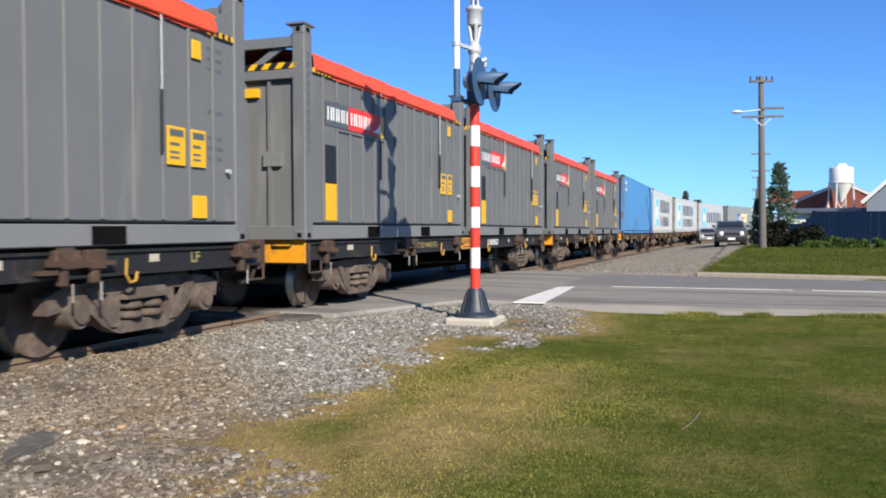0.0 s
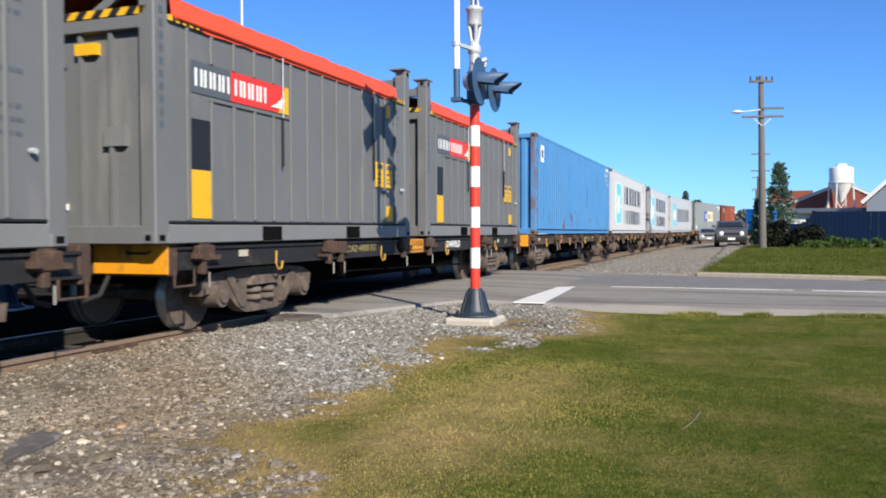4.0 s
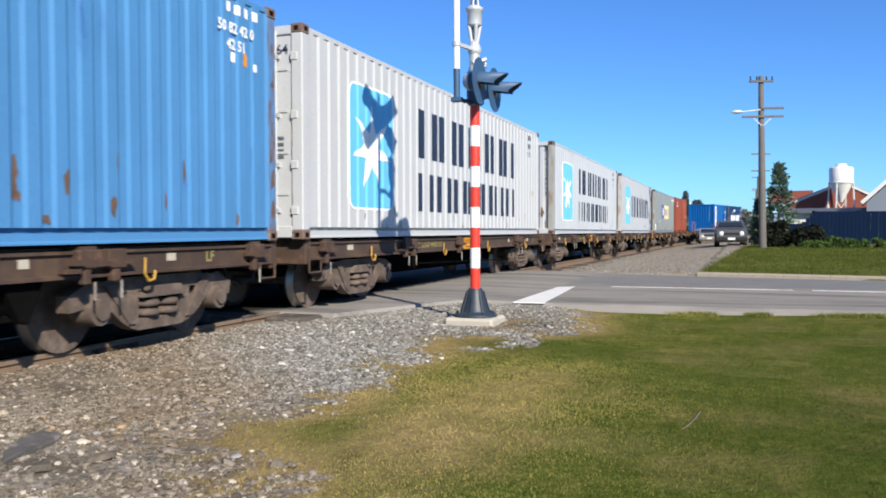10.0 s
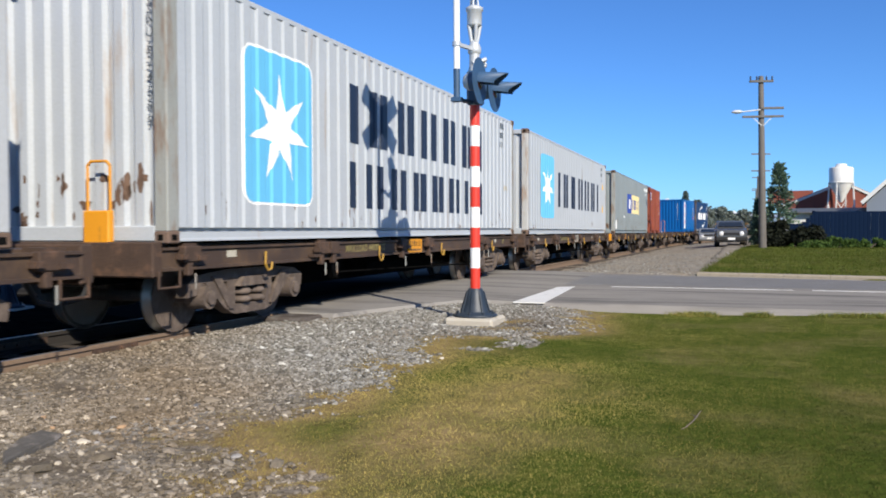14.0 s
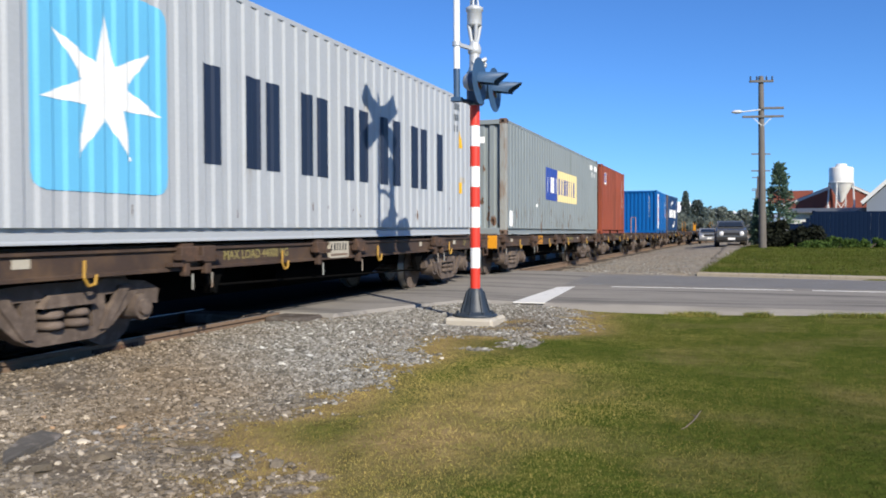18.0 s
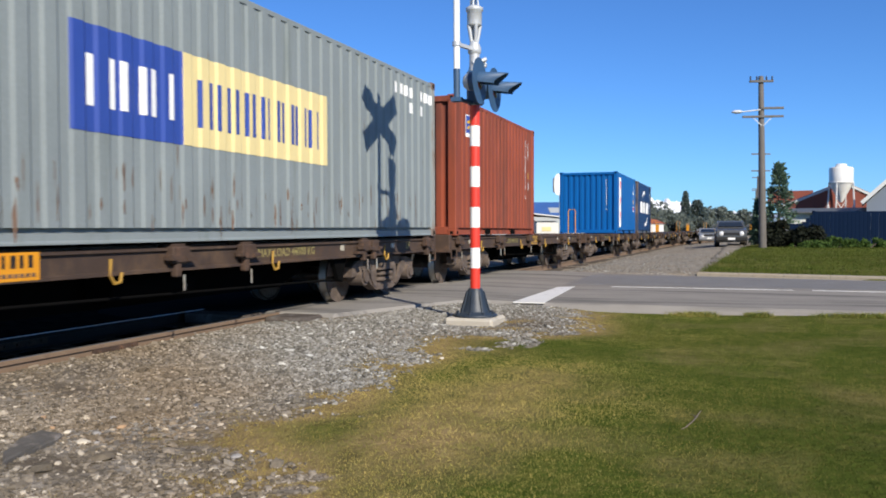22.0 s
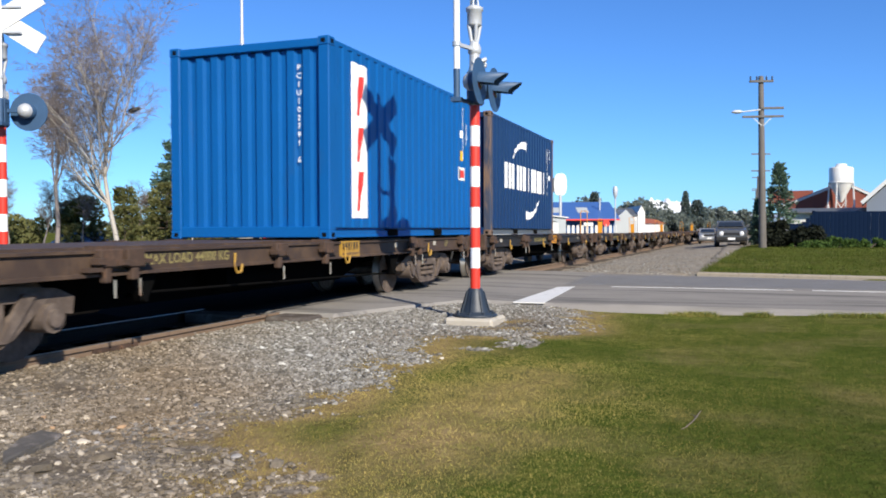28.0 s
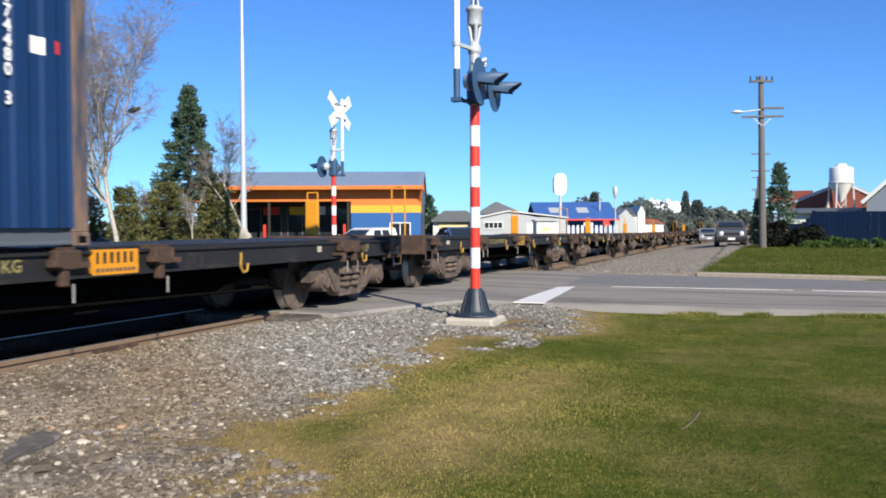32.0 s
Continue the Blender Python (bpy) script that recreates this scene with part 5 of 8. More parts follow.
def build_navy(y16):
    c, pts = box_container("navy_container", y16, 6.058, M["navy"], "short dark-navy container with white bars between two curved strokes", edge=M["navypost"], casting=M["casting"], sill=M["mark_slate"])
    marking(word_bars(1.1, 3.02, 1.05, 1.62, 3, 0.36, 0.9) + word_bars(3.18, 5.06, 1.05, 1.62, 3, 0.32, 0.86), pts, M["mark_white"], c, "letter_bar", "white bars in place of letters", 0.005)
    marking([arc_shape(2.95, 1.3, 1.35, 0.92, 82, 150, 0.2, 0.05)], pts, M["mark_white"], c, "curved_stroke", "white curved stroke", 0.005)
    marking([arc_shape(3.2, 1.35, 1.35, 0.98, 262, 330, 0.2, 0.05)], pts, M["mark_white"], c, "curved_stroke", "white curved stroke", 0.005)
    code_on_side(c, "CMAU174480 3", 5.28, 1.65, 0.13, M["mark_white"])
    code_on_side(c, "22G1", 5.55, 2.1, 0.12, M["mark_white"])
    code_on_end(c, "CMAU174480 3", 0.6, 1.55, 0.15, M["mark_white"], y=0.046)
    marking([rect(5.5, 5.62, 1.45, 1.58)], pts, M["mark_white"], c, "sticker", "white sticker", 0.005)
    marking([rect(5.72, 5.78, 1.48, 1.58)], pts, M["mark_red"], c, "sticker", "red sticker", 0.005)
    return c


def build_coal(y16, plate):
    """A grey coal container: ribbed steel box, end gantries above it, a red roll cover."""
    L, top = 6.058, 2.07
    c = thing("coal_container", pose(XC, y16, DECK), "grey ribbed steel coal container with a red tarpaulin cover", "coal container", "coal containers on the train")
    CARRIED.append((c, y16, DECK))
    w = WIDTH / 2
    flat = [(0.0, w - 0.03), (L, w - 0.03)]
    for sign in (1, -1):
        bm = bmesh.new()
        box(bm, sign * (w - 0.045), sign * (w - 0.03), 0.2, L - 0.2, 0.2, top)
        part("side_panel", bm, M["grey_coal"], c)
        bm = bmesh.new()
        box(bm, sign * (w - 0.1), sign * (w - 0.004), 0.17, L - 0.17, 0.0, 0.18, bevel=0.01)
        part("bottom_sill", bm, M["grey_sill"], c, "paler grey bottom sill")
        bm = bmesh.new()
        box(bm, sign * (w - 0.03), sign * (w - 0.005), 0.2, L - 0.2, 0.195, 0.215)
        part("drip_ledge", bm, M["black"], c)
        bm = bmesh.new()
        box(bm, sign * (w - 0.07), sign * (w - 0.012), 0.2, L - 0.2, top - 0.02, top + 0.04, bevel=0.01)
        part("top_rail", bm, M["grey_coal"], c)
        for y in (1.97, 4.02):
            bm = bmesh.new()
            box(bm, sign * (w - 0.07), sign * (w + 0.001), y - 0.2, y + 0.2, 0.012, 0.165)
            part("fork_pocket", bm, M["hollow"], c, "dark block painting the shade of a fork pocket")
        for k in range(14):
            y = 0.5 + k * 0.385
            short = 1 <= k <= 4
            bm = bmesh.new()
            a, b = (1.76, top) if short and sign > 0 else (0.22, top)
            box(bm, sign * (w - 0.032), sign * (w - 0.006), y - 0.022, y + 0.022, a, b, bevel=0.006)
            part("rib", bm, M["grey_coal"], c)
            if short and sign > 0:
                bm = bmesh.new()
                box(bm, w - 0.032, w - 0.006, y - 0.022, y + 0.022, 0.22, 1.42, bevel=0.006)
                part("rib", bm, M["grey_coal"], c)
                bm = bmesh.new()
                box(bm, w - 0.032, w - 0.008, y - 0.04, y + 0.345, 1.40, 1.425)
                part("rib_cap", bm, M["grey_coal"], c)
    for y, s in ((0.0, 1), (L, -1)):
        bm = bmesh.new()
        box(bm, -w + 0.15, w - 0.15, y + s * 0.09, y + s * 0.11, 0.1, top)
        part("end_panel", bm, M["grey_coal"], c)
        for x in (-0.95, -0.35, 0.35, 0.7):
            bm = bmesh.new()
            box(bm, x - 0.02, x + 0.02, y + s * 0.04, y + s * 0.09, 0.16, top - 0.12)
            part("end_rib", bm, M["grey_coal"], c)
        for z0, z1 in ((0.0, 0.17), (top - 0.12, top)):
            bm = bmesh.new()
            box(bm, -w + 0.16, w - 0.16, y + s * 0.012, y + s * 0.13, z0, z1, bevel=0.008)
            part("end_rail", bm, M["grey_coal"], c)
        bm = bmesh.new()
        for k in range(11):
            x = -1.0 + k * 0.19
            prism(bm, [(x, top + 0.004), (x + 0.095, top + 0.004), (x + 0.155, top + 0.075), (x + 0.06, top + 0.075)], "y", y + s * 0.004, y + s * 0.05, 1)
            prism(bm, [(x + 0.095, top + 0.004), (x + 0.19, top + 0.004), (x + 0.25, top + 0.075), (x + 0.155, top + 0.075)], "y", y + s * 0.006, y + s * 0.05, 0)
        part("hazard_stripe", bm, pick("yellow", "black"), c, "yellow and black hazard stripe")
        for sx in (-1, 1):
            bm = bmesh.new()
            y0, y1 = y + s * 0.006, y + s * 0.2
            box(bm, sx * (w - 0.17), sx * (w - 0.003), min(y0, y1), max(y0, y1), 0.1, 2.5, bevel=0.01)
            part("corner_post", bm, M["grey_coal"], c)
            for z in (0.0, HEIGHT - 0.118):
                bm = bmesh.new()
                ya, yb = sorted((y, y + s * 0.178))
                box(bm, sx * (w - 0.165), sx * w, ya, yb, z, z + 0.118, bevel=0.012)
                ym = (ya + yb) / 2
                # Casting holes again as dark blocks, shade in colour only.
                box(bm, sx * (w - 0.05), sx * (w + 0.002), ym - 0.04, ym + 0.04, z + 0.03, z + 0.085, 1)
                box(bm, sx * (w - 0.085) - 0.03, sx * (w - 0.085) + 0.03, y - 0.002 if s > 0 else y - 0.03, y + 0.03 if s > 0 else y + 0.002, z + 0.03, z + 0.085, 1)
                part("corner_casting", bm, [M["grey_coal"], M["hollow"]], c)
            bm = bmesh.new()
            ya, yb = sorted((y - s * 0.03, y + s * 0.26))
            box(bm, sx * (w - 0.24), sx * (w + 0.012), ya, yb, HEIGHT - 0.004, HEIGHT + 0.018)
            part("top_plate", bm, M["grey_coal"], c)
            bm = bmesh.new()
            bar(bm, (sx * (w - 0.12), y + s * 0.1, 2.5), (sx * (w - 0.75), y + s * 0.1, top + 0.05), 0.05, 0.08)
            part("gantry_brace", bm, M["grey_coal"], c)
            bm = bmesh.new()
            prism(bm, [(y + s * 0.2, top), (y + s * 0.2, 2.42), (y + s * 0.62, top + 0.1), (y + s * 0.62, top)], "x", sx * (w - 0.05), sx * (w - 0.02))
            part("gusset", bm, M["grey_coal"], c) if s < 0 else bm.free()
            bm = bmesh.new()
            for k in range(5):
                a, b = sorted((y + s * (0.22 + k * 0.1), y + s * (0.27 + k * 0.1)))
                box(bm, sx * (w - 0.012), sx * (w + 0.002), a, b, top - 0.02, top + 0.035, 0)
                a, b = sorted((y + s * (0.27 + k * 0.1), y + s * (0.32 + k * 0.1)))
                box(bm, sx * (w - 0.012), sx * (w + 0.001), a, b, top - 0.02, top + 0.035, 1)
            part("hazard_stripe", bm, pick("yellow", "black"), c, "yellow and black hazard stripe")
        bm = bmesh.new()
        box(bm, -w + 0.16, w - 0.16, y + s * 0.03, y + s * 0.13, 2.34, 2.46)
        part("gantry_beam", bm, M["grey_coal"], c)
    # red cover: a sagging sheet pulled over hoops
    rng = np.random.default_rng(int(100 + y16))
    bm = bmesh.new()
    na, nb = 40, 16
    grid = []
    for i in range(na + 1):
        y = 0.26 + (L - 0.75) * i / na
        sag = 0.008 * math.sin(i * 0.9) + rng.normal(0, 0.004)
        row = []
        for j in range(nb + 1):
            a = math.pi * j / nb
            row.append(bm.verts.new(((w - 0.002) * math.cos(a), y, top - 0.02 + (0.34 + sag) * max(0.0, math.sin(a)) ** 0.28 + rng.normal(0, 0.004))))
        grid.append(row)
    for a, b in zip(grid, grid[1:]):
        for j in range(nb):
            bm.faces.new((a[j], a[j + 1], b[j + 1], b[j])).smooth = True
    part("cover", bm, M["tarp"], c, "red tarpaulin roll cover")
    bm = bmesh.new()
    rod(bm, (w + 0.005, 0.3, top + 0.03), (w + 0.005, L - 0.55, top + 0.02), 0.022, seg=8)
    part("cover_roll", bm, M["tarp"], c, "rolled red edge of the cover")
    # markings on the near side
    marking([rect(0.56, 1.22, 1.45, 1.76)], flat, M["mark_slate"], c, "name_panel", "slate panel of the emblem", 0.01)
    marking(word_bars(0.6, 1.2, 1.52, 1.69, 4, 0.3, 0.84), flat, M["mark_white"], c, "letter_bar", "white bars in place of letters", 0.014)
    marking([[(1.22, 1.45), (2.3, 1.45), (2.37, 1.5), (2.37, 1.76), (1.22, 1.76)]], flat, M["mark_red"], c, "name_panel", "red panel of the emblem", 0.01)
    marking(word_bars(1.27, 1.9, 1.52, 1.69, 4, 0.3, 0.84), flat, M["mark_white"], c, "letter_bar", "white bars in place of letters", 0.014)
    marking([[(2.14, 1.45), (2.37, 1.45), (2.37, 1.76), (2.3, 1.76)]], flat, M["yellow"], c, "name_panel", "yellow tail of the emblem", 0.014)
    marking([[(1.98 + 0.09 * k, 1.5), (2.05 + 0.09 * k, 1.5), (2.14 + 0.07 * k, 1.54 + 0.04 * k), (2.1 + 0.05 * k, 1.55 + 0.04 * k)] for k in range(3)], flat, M["mark_white"], c, "emblem_stripe", "white emblem stripes", 0.018)
    marking([rect(0.56, 0.86, 0.72, 1.2)], flat, M["black"], c, "dark_panel", "black rectangular panel", 0.01)
    marking([rect(0.55, 0.87, 0.24, 0.71)], flat, M["yellow"], c, "yellow_panel", "upright yellow panel", 0.01)
    for y0, y1, z0, z1 in ((4.78, 5.04, 0.73, 1.09), (5.12, 5.36, 0.73, 1.09), (5.15, 5.37, 0.24, 0.46), (5.16, 5.3, 1.77, 1.95)):
        bm = bmesh.new()
        box(bm, w - 0.02, w - 0.003, y0, y1, z0, z1, bevel=0.004)
        part("yellow_plate", bm, M["yellow"], c, "yellow data plate")
        if z1 - z0 > 0.3:
            for r, (f0, f1) in enumerate(((0.74, 0.92), (0.5, 0.58), (0.3, 0.36), (0.16, 0.22))):
                bm = bmesh.new()
                box(bm, w - 0.004, w - 0.0015, y0 + 0.03, y1 - (0.03 if r == 0 else 0.09), z0 + (z1 - z0) * f0, z0 + (z1 - z0) * f1)
                part("data_bar", bm, M["mark_slate"], c)
    for y in (2.2, 4.69):
        bm = bmesh.new()
        rod(bm, (w + 0.012, y, 2.1), (w + 0.012, y, 1.4), 0.008, seg=6)
        part("tie_strap", bm, M["galv"], c, "thin hanging strap")
        bm = bmesh.new()
        rod(bm, (w + 0.012, y, 1.4), (w + 0.012, y, 0.84), 0.014, seg=6)
        part("strap_tail", bm, M["black"], c, "dark strap tail")
    bm = bmesh.new()
    rod(bm, (w - 0.02, 5.72, 0.72), (w + 0.03, 5.72, 0.72), 0.025, seg=8)
    part("knob", bm, M["galv"], c)
    for k in range(11):
        bm = bmesh.new()
        box(bm, w - 0.004, w - 0.001, 0.075, 0.13, 2.2 - k * 0.115, 2.27 - k * 0.115)
        part("code_bar", bm, M["mark_slate"], c, "dark stencilled code")
    for r, z in enumerate((1.9, 1.8, 1.7, 1.28, 1.02, 0.92, 0.82)):
        for k in range(3):
            bm = bmesh.new()
            box(bm, w - 0.031, w - 0.0275, 5.42 + k * 0.085, 5.48 + k * 0.085 + 0.015 * (r % 2), z, z + 0.035)
            part("code_bar", bm, M["mark_slate"], c, "dark stencilled line")
    for x0, x1, z0, z1, mm in ((-0.1, 0.15, 0.32, 0.38, "mark_white"), (0.3, 0.55, 1.75, 1.86, "yellow"), (0.62, 0.86, 0.9, 1.08, "grey_sill")):
        bm = bmesh.new()
        box(bm, x0, x1, 0.03, 0.092, z0, z1)
        part("end_plate", bm, M[mm], c, "small plate on the end")
    return c


# ---- the train: flat wagons ----
WAGONS = []
WHEELS = []
WHEEL_R = 0.35


def build_wagon(y16, sill="sill_brown", end="rust", post=1, word="", plate=-0.1, words=-2.2, shift=0.0, pivot=4.62, length=13.5):
    """A bogie flat wagon: sills, deck, couplers, brackets, hooks, rods, two bogies with turning wheelsets."""
    g = thing("flat_wagon", pose(XC, y16, 0), {"sill_black": "black-painted flat wagon with rusty brackets and brown bogies", "sill_brown": "rusty brown flat wagon with cast bogies"}[sill], "railway wagon", "flat wagons of the train")
    WAGONS.append((g, y16))
    half = length / 2 - 0.42
    mid = plate if abs(plate) < 1 else 0.0
    S = M[sill]
    for sx in (1, -1):
        bm = bmesh.new()
        prism(bm, [(sx * 1.03, 0.655), (sx * 1.175, 0.655), (sx * 1.175, 0.68), (sx * 1.145, 0.69), (sx * 1.145, 0.84), (sx * 1.175, 0.85), (sx * 1.175, 0.875), (sx * 1.03, 0.875)], "y", -half, half)
        part("side_sill", bm, S, g)
        for k, y in enumerate((-5.95, -3.3, mid - 0.57, mid + 0.57, 3.5 + shift, 5.95)):
            bm = bmesh.new()
            box(bm, sx * 1.14, sx * 1.235, y - 0.13, y + 0.13, 0.73, 0.885, bevel=0.012)
            box(bm, sx * 1.02, sx * 1.2, y - 0.09, y + 0.09, 0.87, 0.911)
            box(bm, sx * 1.15, sx * 1.225, y - 0.07, y + 0.01, 0.60, 0.73, bevel=0.012)
            box(bm, sx * 1.17, sx * 1.262, y - 0.18, y - 0.1, 0.76, 0.81)
            box(bm, sx * 1.17, sx * 1.25, y + 0.06, y + 0.2, 0.745, 0.79)
            if k in (1, 4):
                box(bm, sx * 1.14, sx * 1.23, y + 0.2, y + 0.42, 0.72, 0.885, bevel=0.012)
                box(bm, sx * 1.16, sx * 1.245, y - 0.28, y - 0.12, 0.70, 0.735)
                box(bm, sx * 1.16, sx * 1.25, y + 0.4, y + 0.5, 0.755, 0.79)
                box(bm, sx * 1.15, sx * 1.222, y + 0.26, y + 0.35, 0.61, 0.72, bevel=0.012)
            bracket = part("container_bracket", bm, M["rust"], g, "rusty container lock bracket")
            for d in ((0.05, 0.36) if k in (1, 4) else (0.05,)):
                bm = bmesh.new()
                rod(bm, (sx * 1.215, y + d, 0.62), (sx * 1.215, y + d, 0.47), 0.01, seg=6)
                part("lock_pin", bm, M["rustpost"], bracket, "worn pale locking pin")
        for y in (-4.55, mid - 1.4, 1.15 + shift, 4.25 + 0.85 * shift):
            bm = bmesh.new()
            pts = [(sx * 1.2, y - 0.07, 0.8), (sx * 1.2, y - 0.08, 0.66), (sx * 1.2, y - 0.03, 0.59), (sx * 1.2, y + 0.04, 0.6), (sx * 1.2, y + 0.06, 0.68)]
            for a, b in zip(pts, pts[1:]):
                rod(bm, a, b, 0.014, seg=6)
            part("tow_hook", bm, M["hook"], g, "yellow rope hook")
        for y, wd, mm in ((-5.2, 0.17, "label"), (2.9 + shift, 0.1, "label"), (4.6, 0.13, "label")):
            bm = bmesh.new()
            box(bm, sx * 1.146, sx * 1.151, y - wd / 2, y + wd / 2, 0.755, 0.825)
            part("label_plate", bm, M[mm], g, "small dusty pale label plate")
    if word:
        text(word, 0.17, M["mark_white"] if word == "DARFIELD" else M["mark_faded"], g, Matrix.Translation((1.1485, 1.65 if word == "DARFIELD" else -1.05, 0.77)) @ ON_SIDE, "lettering", bold=0.004)
    text("MAX LOAD 44000 KG", 0.135, M["stencil"], g, Matrix.Translation((1.1485, words, 0.775)) @ ON_SIDE, "lettering", bold=0.003)
    text("LF", 0.15, M["stencil"], g, Matrix.Translation((1.1485, 5.2, 0.775)) @ ON_SIDE, "lettering", bold=0.004)
    bm = bmesh.new()
    box(bm, 1.146, 1.18, plate - 0.27, plate + 0.27, 0.67, 0.88)
    part("class_plate", bm, M["hook"] if plate > 1 or plate == 0 else M["label"] if plate == -0.1 else M["orange"], g, "orange-yellow wagon plate")
    rng = random.Random(int(y16))
    for r, (z0, z1, n) in enumerate(((0.765, 0.86, 6), (0.695, 0.725, 9))):
        for k in range(n):
            bm = bmesh.new()
            box(bm, 1.1805, 1.183, plate - 0.235 + k * 0.48 / n, plate - 0.235 + (k + (rng.uniform(0.25, 0.6) if r == 0 else 0.7)) * 0.48 / n, z0, z1)
            part("plate_bar", bm, M["black" if r == 0 else "rustpaint"], g)
    bm = bmesh.new()
    box(bm, -1.025, 1.025, -half, half, 0.85, 0.9)
    part("deck", bm, S, g)
    # Thin black sheet that paints shade onto the deck's underside.
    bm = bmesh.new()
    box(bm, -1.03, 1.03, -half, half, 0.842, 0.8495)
    part("deck_underside", bm, M["under"], g, "underside of the deck, painted shade-black")
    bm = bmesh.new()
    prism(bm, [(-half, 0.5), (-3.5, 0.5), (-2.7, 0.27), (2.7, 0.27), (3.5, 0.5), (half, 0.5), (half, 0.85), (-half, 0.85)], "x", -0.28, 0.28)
    part("centre_sill", bm, M["under"], g, "deep fish-belly centre sill, painted shade-black")
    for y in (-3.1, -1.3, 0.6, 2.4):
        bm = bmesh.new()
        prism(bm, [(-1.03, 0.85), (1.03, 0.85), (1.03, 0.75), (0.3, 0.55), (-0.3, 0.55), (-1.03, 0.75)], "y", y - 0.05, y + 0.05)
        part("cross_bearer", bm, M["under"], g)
    for s in (-1, 1):
        bm = bmesh.new()
        ya, yb = sorted((s * (half - 0.02), s * (half + 0.12)))
        box(bm, -1.16, 1.16, ya, yb, 0.6, 0.93, bevel=0.015)
        part("end_beam", bm, M["rust"], g, "rusty end beam")
        bm = bmesh.new()
        ya, yb = sorted((s * (half + 0.1), s * (half + 0.42)))
        box(bm, -0.07, 0.07, ya, yb, 0.66, 0.82, bevel=0.02)
        box(bm, -0.13, 0.13, s * (half + 0.3) - 0.05, s * (half + 0.3) + 0.05, 0.6, 0.86, bevel=0.02)
        part("coupler", bm, M["rust"], g)
        bm = bmesh.new()
        pts = [(0.45, s * (half + 0.1), 0.6), (0.45, s * (half + 0.22), 0.42), (0.42, s * (half + 0.4), 0.38)]
        for a, b in zip(pts, pts[1:]):
            rod(bm, a, b, 0.025, seg=7)
        part("brake_hose", bm, M["tyre"], g)
        bm = bmesh.new()
        rod(bm, (1.17, s * (half - 0.25), 0.66), (1.17, s * (half - 0.25), 0.5), 0.014, seg=6)
        rod(bm, (1.17, s * (half + 0.05), 0.66), (1.17, s * (half + 0.05), 0.5), 0.014, seg=6)
        rod(bm, (1.17, s * (half - 0.25), 0.5), (1.17, s * (half + 0.05), 0.5), 0.014, seg=6)
        part("foot_step", bm, M["rust"], g)
    # Brake gear takes the same shade-black colour.
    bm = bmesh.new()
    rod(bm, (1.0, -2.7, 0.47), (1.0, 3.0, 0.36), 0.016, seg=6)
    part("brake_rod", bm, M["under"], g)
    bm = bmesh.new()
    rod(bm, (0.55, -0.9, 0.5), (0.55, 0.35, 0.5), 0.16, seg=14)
    part("air_tank", bm, M["under"], g, "brake air tank, painted shade-black")
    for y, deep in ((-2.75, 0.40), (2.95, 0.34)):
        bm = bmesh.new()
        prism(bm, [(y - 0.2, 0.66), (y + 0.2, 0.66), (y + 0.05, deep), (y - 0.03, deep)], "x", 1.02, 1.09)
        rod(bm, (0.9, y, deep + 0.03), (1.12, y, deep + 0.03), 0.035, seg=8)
        part("brake_bracket", bm, M["under"], g, "wedge-shaped hanger, painted shade-black")
    if post:
        y = -half - (0.11 if post == 3 else 0.06)
        if post == 1:
            bm = bmesh.new()
            box(bm, 0.35, 0.62, y - 0.05, y + 0.03, 0.93, 1.72, bevel=0.012)
            part("handbrake_post", bm, M["orange"], g, "orange handbrake post")
            bm = bmesh.new()
            for a, b in (((0.38, y, 1.7), (0.38, y, 1.86)), ((0.38, y, 1.86), (0.6, y, 1.86)), ((0.6, y, 1.86), (0.6, y, 1.7))):
                rod(bm, a, b, 0.014, seg=6)
            part("grab_loop", bm, M["orange"], g, "orange grab loop")
            bm = bmesh.new()
            box(bm, 0.3, 1.165, y - 0.078, y - 0.062, 0.62, 0.9, bevel=0.006)
            part("step_board", bm, M["orange"], g, "orange end plate")
            bm = bmesh.new()
            pts = [(0.7, y - 0.075, 0.84), (0.72, y - 0.1, 0.82), (0.95, y - 0.1, 0.82), (0.97, y - 0.075, 0.84)]
            for a, b in zip(pts, pts[1:]):
                rod(bm, a, b, 0.013, seg=6)
            part("grab_handle", bm, M["black"], g, "dark grab handle")
        else:
            bm = bmesh.new()
            h0, h1 = (0.56, 0.80) if post == 2 else (0.38, 0.64) if post == 4 else (0.16, 0.3) if post == 5 else (0.42, 0.6)
            tall = 1.74 if post == 2 else 1.68
            for x in (h0, h1):
                rod(bm, (x, y, 0.9), (x, y, tall - 0.04), 0.014, seg=6)
            rod(bm, (h0, y, tall - 0.04), (h0 + 0.04, y, tall), 0.014, seg=6)
            rod(bm, (h0 + 0.04, y, tall), (h1 - 0.04, y, tall), 0.014, seg=6)
            rod(bm, (h1 - 0.04, y, tall), (h1, y, tall - 0.04), 0.014, seg=6)
            part("end_ladder", bm, M["orange"], g, "thin orange handrail hoop")
            if post in (4, 5):
                bm = bmesh.new()
                box(bm, h0 - 0.02, h1 + 0.02, y - 0.05, y + 0.03, 0.9, 1.22 if post == 4 else 1.4, bevel=0.012)
                part("handbrake_box", bm, M["orange"], g, "small orange handbrake box")
            if post == 2:
                bm = bmesh.new()
                box(bm, -1.07, -0.83, y - 0.05, y + 0.03, 0.93, 1.52, bevel=0.012)
                part("handbrake_post", bm, M["orange"], g, "orange handbrake post")
                bm = bmesh.new()
